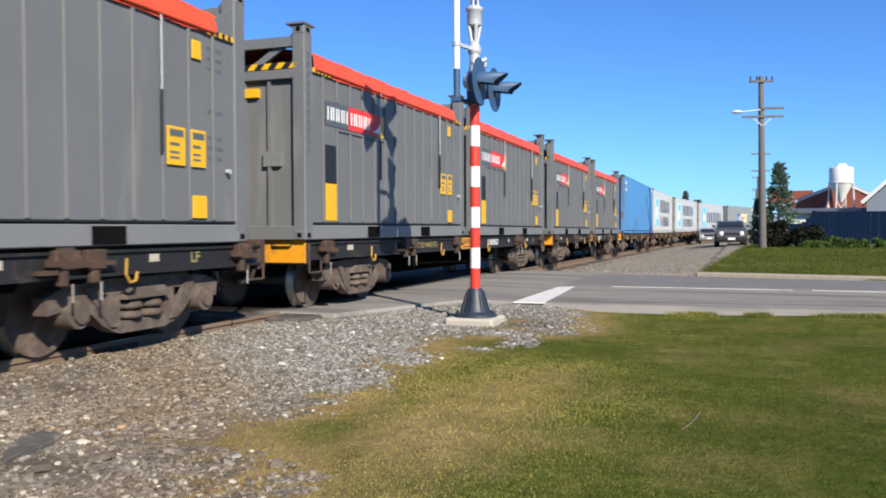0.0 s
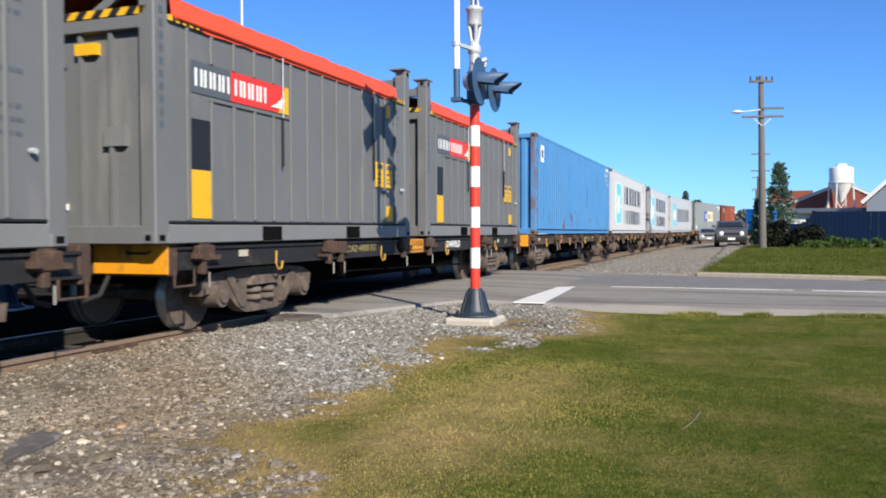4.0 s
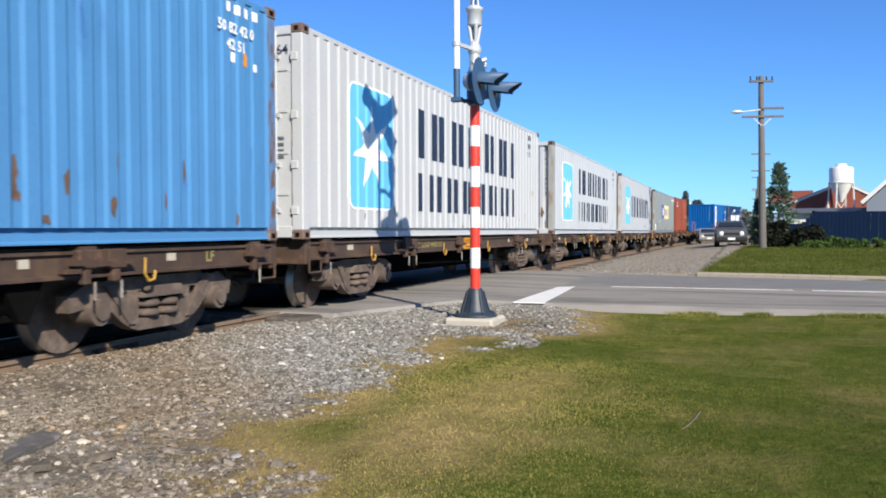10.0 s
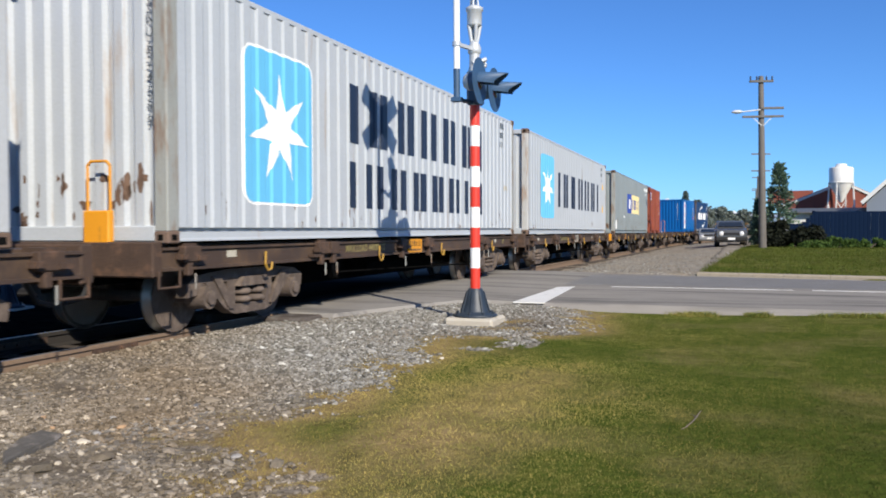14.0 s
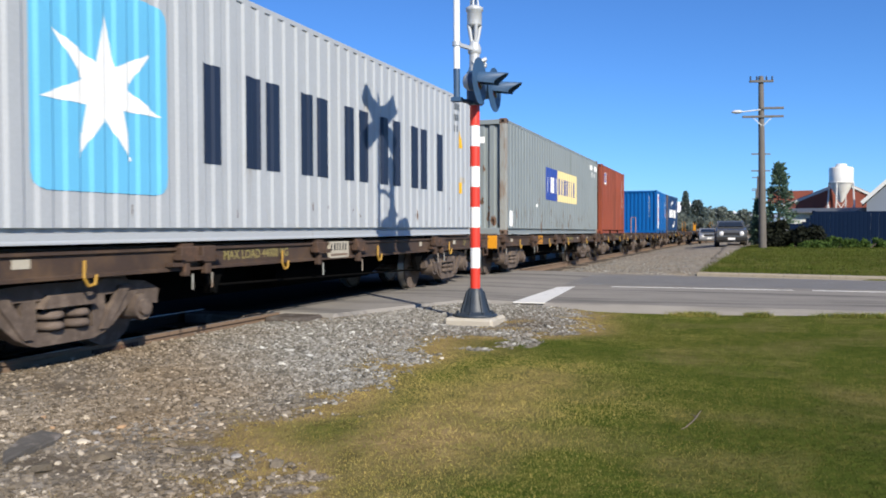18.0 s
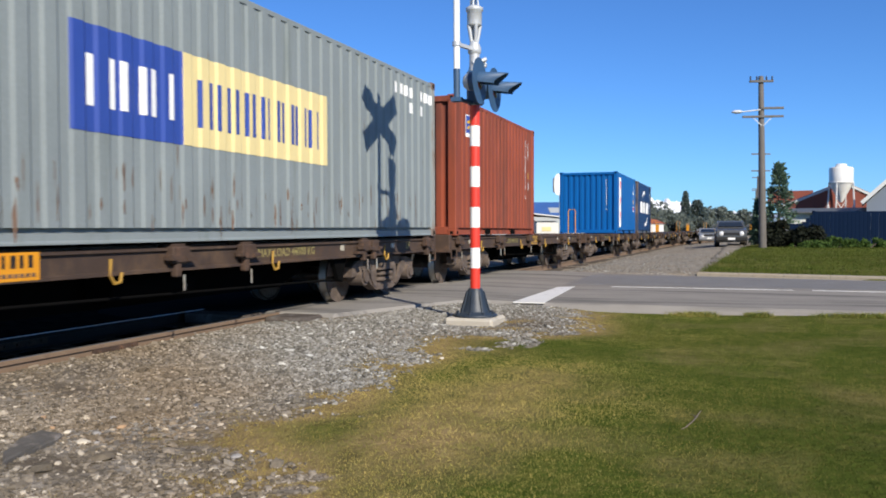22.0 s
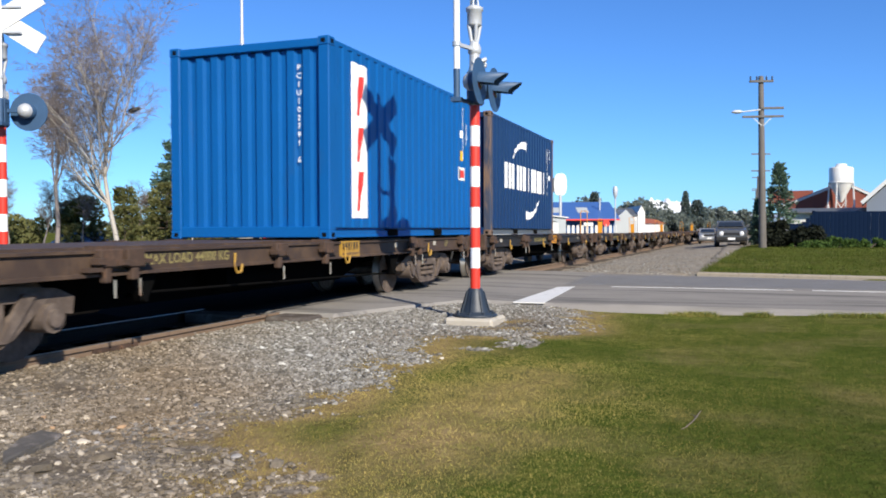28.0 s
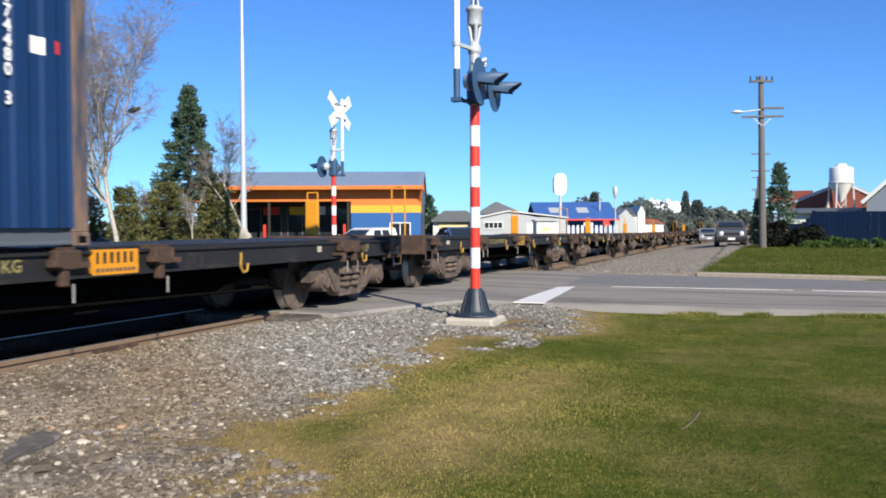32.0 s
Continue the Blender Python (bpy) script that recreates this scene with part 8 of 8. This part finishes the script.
def build_houses():
    h = facing("weatherboard_house", 806, 60, "low white house with a dark iron roof", "house", "houses across the track")
    bm = bmesh.new()
    box(bm, -1.6, 1.6, 0, 5, 0, 1.62)
    part("wall", bm, M["wall_white"], h)
    bm = bmesh.new()
    box(bm, -1.75, 1.75, -0.4, 0.1, 1.5, 1.62)
    prism(bm, [(-1.75, 1.6), (1.75, 1.6), (0.8, 2.3), (-0.8, 2.3)], "y", -0.2, 5.2)
    part("roof", bm, M["roof_dark"], h, "dark hipped iron roof")
    bm = bmesh.new()
    box(bm, -1.2, 1.0, -0.06, -0.01, 1.0, 1.4)
    part("sign_board", bm, M["mark_cream"], h, "pale lettered board")
    h = facing("weatherboard_house", 755, 66, "small grey house with a hipped roof", "house", "houses across the track")
    bm = bmesh.new()
    box(bm, -1.7, 1.7, 0, 5, 0, 1.5)
    part("wall", bm, M["wall_grey"], h)
    bm = bmesh.new()
    prism(bm, [(-1.9, 1.5), (1.9, 1.5), (0.4, 2.5), (-0.9, 2.5)], "y", -0.2, 5.2)
    part("roof", bm, M["roof_dark"], h, "dark hipped iron roof")
    framed_window(h, 0.2, 1.0, 0.6, 1.2, -0.01)
    s = facing("grey_shed", 905, 55, "long grey steel shed with a hipped dark roof", "shed", "sheds across the track")
    bm = bmesh.new()
    box(bm, -2.1, 3.6, 0, 6, 0, 1.75)
    prism(bm, [(-2.1, 1.75), (1.7, 1.75), (-0.2, 2.15)], "y", 0.0, 0.1)
    part("wall", bm, M["wall_grey"], s)
    bm = bmesh.new()
    prism(bm, [(-2.25, 1.78), (-0.2, 2.2), (3.75, 1.75), (3.75, 1.68), (-0.2, 2.12), (-2.25, 1.7)], "y", -0.15, 6.2)
    part("roof", bm, M["wall_white"], s, "pale roof edge")
    bm = bmesh.new()
    prism(bm, [(-2.2, 2.0), (1.0, 2.1), (-0.7, 2.85), (-0.85, 2.85)], "y", 3.0, 8.0)
    part("rear_roof", bm, M["roof_dark"], s, "dark roof behind")
    framed_window(s, -1.75, -0.6, 1.05, 1.4, -0.01, "wall_white", 3)
    for x in (1.0, 1.75, 2.5):
        bm = bmesh.new()
        box(bm, x, x + 0.6, -0.03, 0.02, 0.1, 1.35)
        part("door", bm, M["wall_white"], s, "pale shed door")
    k = facing("kiosk", 968, 50, "small cream kiosk cabin with a flat roof", "cabin")
    bm = bmesh.new()
    box(bm, -0.62, 0.55, 0, 2, 0, 1.45)
    part("wall", bm, M["wall_white"], k)
    bm = bmesh.new()
    box(bm, -0.72, 0.65, -0.12, 2.1, 1.45, 1.53)
    part("roof", bm, M["wall_grey"], k)
    bm = bmesh.new()
    box(bm, -0.3, 0.25, -0.03, 0.01, 0.85, 1.1)
    part("hatch", bm, M["mark_cream"], k)
    b = facing("blue_roof_building", 1022, 72, "long building with a royal-blue roof and white pillars", "building")
    bm = bmesh.new()
    box(bm, -3.4, 3.4, 0.6, 8, 0, 1.9)
    part("wall", bm, M["shop_blue"], b, "blue front wall")
    bm = bmesh.new()
    prism(bm, [(-0.3, 1.75), (4.3, 3.3), (8.3, 1.9), (8.3, 1.98), (4.3, 3.38), (-0.3, 1.83)], "x", -3.6, 3.6)
    part("roof", bm, M["roof_royal"], b, "royal-blue iron roof")
    bm = bmesh.new()
    box(bm, -1.6, 3.6, -0.34, -0.27, 1.66, 1.78)
    part("gutter", bm, M["mast_red"], b, "red gutter")
    for x in (-2.2, 0.25):
        bm = bmesh.new()
        prism(bm, [(1.3, 2.36), (2.7, 2.83), (2.7, 2.85), (1.3, 2.39)], "x", x, x + 1.0)
        part("skylight", bm, M["wall_grey"], b, "pale skylight sheet")
    bm = bmesh.new()
    rod(bm, (2.3, 2.0, 2.4), (2.3, 2.0, 3.7), 0.07, seg=8)
    part("flue", bm, M["galv"], b)
    for k2 in range(11):
        bm = bmesh.new()
        box(bm, -0.9 + k2 * 0.4, -0.68 + k2 * 0.4, -0.2, -0.05, 0, 1.25)
        part("pillar", bm, M["wall_white"], b, "white pillar")
    bm = bmesh.new()
    box(bm, 0.5, 1.3, -0.3, -0.24, 1.2, 1.48)
    part("sign_board", bm, M["mark_white"], b, "white sign board")
    bm = bmesh.new()
    prism(bm, [(3.4, 0), (5.2, 0), (5.2, 1.6), (4.3, 2.6), (3.4, 1.8)], "y", 0.5, 4)
    part("side_wing", bm, M["wall_grey"], b, "pale side wing")
    wbuild = facing("white_building", 1118, 86, "white gabled hall with a dark roof", "building")
    bm = bmesh.new()
    box(bm, -1.3, 0.6, 0, 6, 0, 2.3)
    prism(bm, [(0.6, 0), (1.35, 0), (1.35, 2.6), (1.0, 3.3), (0.6, 2.6)], "y", -0.1, 6)
    part("wall", bm, M["wall_white"], wbuild)
    bm = bmesh.new()
    prism(bm, [(-0.2, 2.25), (3, 3.0), (6.2, 2.25), (6.2, 2.35), (3, 3.1), (-0.2, 2.35)], "x", -1.4, 0.62)
    part("roof", bm, M["roof_dark"], wbuild, "dark iron roof")
    hut = facing("brown_hut", 1142, 100, "small brown-roofed hut far along the line", "hut")
    bm = bmesh.new()
    box(bm, -1.6, 2.2, 0, 4, 0, 1.5)
    part("wall", bm, M["wall_white"], hut)
    bm = bmesh.new()
    prism(bm, [(-1.8, 1.5), (2.4, 1.5), (1.2, 2.0), (-0.9, 2.2)], "y", -0.2, 4.2)
    part("roof", bm, M["roof_red"], hut)
    sg = facing("oval_sign", 992, 60, "white rounded sign on a tall thin pole", "sign")
    bm = bmesh.new()
    rod(bm, (0, 0, 0), (0, 0, 3.6), 0.1, seg=8)
    part("pole", bm, M["galv"], sg)
    bm = bmesh.new()
    prism(bm, [(0.44 * math.copysign(abs(math.cos(a)) ** 0.6, math.cos(a)), 4.15 + 0.78 * math.copysign(abs(math.sin(a)) ** 0.7, math.sin(a))) for a in [6.283 * i / 24 for i in range(24)]], "y", -0.06, 0.1)
    part("panel", bm, M["mast_white"], sg, "white oval panel")
    bm = bmesh.new()
    prism(bm, [(-0.54, 3.65), (-0.42, 3.55), (-0.42, 4.7), (-0.54, 4.55)], "y", -0.03, 0.09)
    part("rim", bm, M["roof_dark"], sg)
    tg = facing("round_target", 1073, 60, "red round target board on a post", "sign")
    bm = bmesh.new()
    rod(bm, (0, 0, 0), (0, 0, 1.3), 0.05, seg=8)
    part("post", bm, M["galv"], tg)
    bm = bmesh.new()
    lathe(bm, [(0.24, -0.03), (0.24, 0.03)], 0, 1.36, 18, 0, "y", False)
    part("disc", bm, M["mast_red"], tg, "red disc")
    wl = facing("wind_lamp", 1089, 62, "grey lamp head on a tall thin pole", "street lamp")
    bm = bmesh.new()
    rod(bm, (0, 0, 0), (0, 0, 3.3), 0.05, seg=8)
    part("pole", bm, M["galv"], wl)
    bm = bmesh.new()
    lathe(bm, [(0.06, 3.2), (0.17, 3.5), (0.2, 3.85), (0.12, 4.1)], seg=12)
    part("head", bm, M["galv"], wl)


build_houses()


def build_right_side():
    pole = facing("power_pole", 1350, 39.5, "weathered wooden power pole with crossarms and a lamp", "power pole", "power poles")
    pole.matrix_basis = pole.matrix_basis @ pose(0, 0, 0, 0, -0.9, 0)
    bm = bmesh.new()
    lathe(bm, [(0.18, -0.1), (0.16, 3), (0.115, 8.1), (0.09, 8.15)], seg=14)
    part("pole", bm, M["timber"], pole)
    for z, a, b in ((7.88, -0.6, 0.52), (6.62, -0.1, 1.0), (6.23, -0.95, 0.98)):
        bm = bmesh.new()
        box(bm, a, b, -0.2, -0.11, z - 0.05, z + 0.05, bevel=0.01)
        part("crossarm", bm, M["timber"], pole)
    for x in (-0.55, -0.25, 0.2, 0.47):
        bm = bmesh.new()
        lathe(bm, [(0.02, 7.92), (0.045, 7.98), (0.03, 8.03), (0.045, 8.08), (0.02, 8.12)], x, -0.155, 10)
        part("insulator", bm, M["black"], pole, "dark insulator")
    bm = bmesh.new()
    rod(bm, (-0.1, -0.15, 6.55), (-1.0, -0.3, 6.45), 0.03, seg=8)
    part("lamp_arm", bm, M["galv"], pole)
    bm = bmesh.new()
    bmesh.ops.create_icosphere(bm, subdivisions=2, radius=0.16)
    for v in bm.verts:
        v.co = Vector((v.co.x * 1.7, v.co.y, v.co.z * 0.55)) + Vector((-1.25, -0.32, 6.45))
    part("lantern", bm, M["lampglass"], pole, "pale street-lamp lantern")
    for z in (6.23,):
        for s in (-1, 1):
            bm = bmesh.new()
            bar(bm, (s * 0.5, -0.15, z), (0, -0.12, z - 0.45), 0.02, 0.03)
            part("brace", bm, M["galv"], pole)
    for u, d in ((1345, 80), (1341, 118), (1338, 160)):
        p2 = facing("power_pole", u, d, "distant wooden power pole beside the lane", "power pole", "power poles")
        bm = bmesh.new()
        lathe(bm, [(0.16, -0.1), (0.13, 8.2)], seg=10)
        part("pole", bm, M["timber"], p2)
        for z in (8.0, 6.4):
            bm = bmesh.new()
            box(bm, -0.9, 0.9, -0.18, -0.1, z - 0.06, z + 0.06)
            part("crossarm", bm, M["timber"], p2)
    # fence
    f = facing("steel_fence", 1480, 41, "dark-blue ribbed steel fence along the verge, deepened for shade", "fence")
    bm = bmesh.new()
    prism(bm, [(0, 0), (0.05, -0.012), (0.15, -0.012), (0.2, 0)], "z", 0, 1.78)
    first = part("fence_panel", bm, M["fence"], f)
    first.matrix_basis = pose(-2.3, 0, -0.58)
    for k in range(1, 40):
        low = 0.17 * max(0, 6 - k) if k < 7 else 0.0
        again(first, f, pose(-2.3 + 0.2 * k, random.uniform(-0.005, 0.005), 0.02 - min(low, 0.6)))
    for k in range(4):
        bm = bmesh.new()
        box(bm, -1.05 + k * 2.2 - 0.1, -1.05 + k * 2.2, 0.0, 0.1, 0, 1.84)
        part("fence_post", bm, M["fence"], f)
    bm = bmesh.new()
    box(bm, -1.1, 5.7, 0.0, 0.06, 1.72, 1.78)
    part("fence_rail", bm, M["fence"], f)
    # barn with red roof
    b = facing("red_roof_barn", 1478, 57, "white barn with a rusty-red iron roof", "barn", turn=-24)
    bm = bmesh.new()
    prism(bm, [(-3.2, 0), (4.5, 0), (4.5, 1.9), (0.5, 4.0), (-3.2, 2.5)], "y", 0.0, 0.2)
    box(bm, -3.2, 4.5, 0.2, 8, 0, 1.9)
    part("wall", bm, M["wall_white"], b, "white weatherboard wall")
    bm = bmesh.new()
    prism(bm, [(-3.5, 2.42), (0.5, 4.05), (4.8, 1.85), (4.8, 1.95), (0.5, 4.17), (-3.5, 2.54)], "y", 0.3, 9)
    part("roof", bm, M["roof_red"], b, "rusty-red iron roof")
    bm = bmesh.new()
    box(bm, -3.2, 0.2, 0.22, 0.3, 1.6, 1.7)
    part("flashing", bm, M["wall_white"], b)
    bm = bmesh.new()
    prism(bm, [(-3.1, 2.5), (0.5, 3.98), (4.4, 1.9), (2.0, 1.9), (-2.4, 1.9)], "y", -0.05, 0.0)
    part("gable_sheet", bm, M["roof_red"], b, "rusty-red gable sheeting")
    for x0, z0, x1, z1 in ((-3.4, 2.44, 0.5, 4.03), (0.5, 4.03, 4.7, 1.86)):
        bm = bmesh.new()
        bar(bm, (x0, -0.08, z0), (x1, -0.08, z1), 0.1, 0.16)
        part("barge_board", bm, M["wall_white"], b, "white barge board")
    bm = bmesh.new()
    prism(bm, [(-4.6, 2.9), (-1.4, 2.9), (-1.4, 3.75), (-4.4, 3.75)], "y", 5.0, 8.0)
    part("rear_roof", bm, M["roof_red"], b, "rusty-red roof of the rear wing")
    framed_window(b, -2.4, -0.9, 1.25, 1.8, -0.02, "wall_white", 0)
    ext = facing("lean_to", 1430, 50, "low white lean-to with a grey roof", "shed", turn=-23)
    bm = bmesh.new()
    box(bm, -1.2, 3.6, 0, 3, 0, 1.9)
    part("wall", bm, M["wall_white"], ext)
    bm = bmesh.new()
    prism(bm, [(-0.4, 1.85), (3.2, 2.15), (3.2, 2.22), (-0.4, 1.93)], "x", -1.0, 4.6)
    part("roof", bm, M["roof_dark"], ext)
    s = facing("grain_silo", 1488, 55.5, "off-white hopper silo on steel legs", "silo", z=-0.34)
    bm = bmesh.new()
    lathe(bm, [(0.2, 5.56), (0.33, 5.52), (0.36, 5.38), (0.7, 5.3), (0.74, 5.26), (0.74, 4.28)], seg=28)
    part("drum", bm, M["silo"], s)
    bm = bmesh.new()
    lathe(bm, [(0.74, 4.3), (0.62, 4.0), (0.24, 3.3), (0.1, 3.0)], seg=28)
    part("hopper", bm, M["silo"], s, "conical hopper")
    bm = bmesh.new()
    lathe(bm, [(0.76, 4.25), (0.78, 4.27), (0.78, 4.34), (0.76, 4.36)], seg=28)
    part("ring", bm, M["silo"], s)
    for k in range(4):
        a = 0.785 + 1.571 * k
        bm = bmesh.new()
        bar(bm, (0.76 * math.cos(a), 0.76 * math.sin(a), 4.35), (1.0 * math.cos(a), 1.0 * math.sin(a), 0), 0.08, 0.08)
        part("leg", bm, M["silo"], s)
        a2 = a + 1.571
        bm = bmesh.new()
        bar(bm, (0.88 * math.cos(a), 0.88 * math.sin(a), 3.1), (0.96 * math.cos(a2), 0.96 * math.sin(a2), 1.2), 0.04, 0.04)
        part("brace", bm, M["silo"], s)
    h = facing("gable_house", 1591, 46, "house with a low dark iron roof, walls tinted blue-grey for shade", "house", turn=-27)
    bm = bmesh.new()
    box(bm, -1.6, 6, 0, 6, 0, 2.4)
    prism(bm, [(-1.6, 2.4), (6, 2.4), (2.2, 6.0)], "y", 0, 0.2)
    part("wall", bm, M["blue_wall"], h)
    bm = bmesh.new()
    prism(bm, [(-1.85, 2.3), (2.2, 6.2), (6.3, 2.3), (6.3, 2.45), (2.2, 6.35), (-1.85, 2.45)], "y", -0.3, 6.3)
    part("roof", bm, M["roof_dark"], h, "dark iron roof")
    bm = bmesh.new()
    bar(bm, (-1.85, -0.34, 2.36), (2.2, -0.34, 6.26), 0.06, 0.2)
    part("barge_board", bm, M["wall_white"], h, "white barge board")


build_right_side()


def build_mountains():
    """Snow-capped range far beyond the plain."""
    rng = np.random.default_rng(8)
    n, k = 160, 14
    u = np.linspace(700, 1500, n)
    crest = np.interp(u, [700, 950, 1080, 1125, 1150, 1175, 1205, 1240, 1280, 1330, 1400, 1500], [16, 20, 24, 40, 50, 47, 46, 34, 27, 24, 22, 16])
    crest = crest + np.convolve(rng.normal(0, 1.6, n + 4), np.ones(5) / 5, "valid") + rng.normal(0, 0.3, n)
    V = []
    for i in range(n):
        for j in range(k):
            f = j / (k - 1)
            d = 2900 + 500 * f
            x, y = spot(u[i], d)
            V.append((x, y, -12 + (crest[i] / 1477 * d + 12) * (f ** 0.8) * (1 + 0.1 * rng.normal() * (0 < f < 1))))
    ids = np.arange(n * k).reshape(n, k)
    F = np.stack([ids[:-1, :-1], ids[1:, :-1], ids[1:, 1:], ids[:-1, 1:]], -1).reshape(-1, 4)
    m = bpy.data.materials.new("snow_and_bluish_rock")
    m.use_nodes = True
    nn, link = m.node_tree.nodes, m.node_tree.links.new
    geo = nn.new("ShaderNodeNewGeometry")
    sep = nn.new("ShaderNodeSeparateXYZ")
    link(geo.outputs["Position"], sep.inputs[0])
    t = nn.new("ShaderNodeTexNoise")
    t.inputs["Scale"].default_value, t.inputs["Detail"].default_value = 0.012, 8
    link(geo.outputs["Position"], t.inputs["Vector"])
    add = nn.new("ShaderNodeMath")
    add.operation = "MULTIPLY_ADD"
    add.inputs[1].default_value = 60
    link(t.outputs["Fac"], add.inputs[0])
    link(sep.outputs["Z"], add.inputs[2])
    rp = nn.new("ShaderNodeMapRange")
    rp.inputs["From Min"].default_value, rp.inputs["From Max"].default_value = 70, 95
    link(add.outputs[0], rp.inputs["Value"])
    mx = nn.new("ShaderNodeMix")
    mx.data_type = "RGBA"
    # The blue of the lower slopes is distance haze, put into the colour.
    mx.inputs[6].default_value, mx.inputs[7].default_value = rgb((0.20, 0.27, 0.36)), rgb((0.86, 0.88, 0.92))
    link(rp.outputs[0], mx.inputs[0])
    link(mx.outputs[2], nn["Principled BSDF"].inputs["Base Color"])
    nn["Principled BSDF"].inputs["Roughness"].default_value = 0.9
    ob = mesh_np("mountain_backdrop", np.array(V), F, m, True)
    tagged(ob, "distant snow-capped mountain range on the horizon", "mountains", kind="structure")


build_mountains()


# ---- everything that moves: the train rolls past, its wheels turn ----
SPEED_AT = [0, 4, 8, 12, 16, 20, 24, 28, 32]
SPEEDS = [4.104, 4.113, 4.112, 4.099, 4.119, 4.168, 4.246, 4.312, 4.359]      # metres a second


def along(t):
    """How far the train stands from its place at 16 s; it gathers a little speed."""
    g = np.linspace(16, t, 161)
    v = np.interp(g, SPEED_AT, SPEEDS)
    return -float(np.sum((v[1:] + v[:-1]) / 2 * np.diff(g)))


def motions():
    times = list(range(33))
    for g, y in WAGONS:
        walk(g, [(t, on_line(y + along(t), 4.6, -4.6)) for t in times])
    for c, y, z in CARRIED:
        far = 10.7 if c.name.split("_container")[0] in ("blue", "white", "grey_green") else 5.5
        walk(c, [(t, on_line(y + along(t), far, 1.5 if far > 6 else 0.5, z)) for t in times])
    steps = [(k * 3 / FPS, math.degrees(-along(k * 3 / FPS) / WHEEL_R)) for k in range(321)]
    for w, place in WHEELS:
        walk(w, [(t, pose(*place, a)) for t, a in steps])


motions()
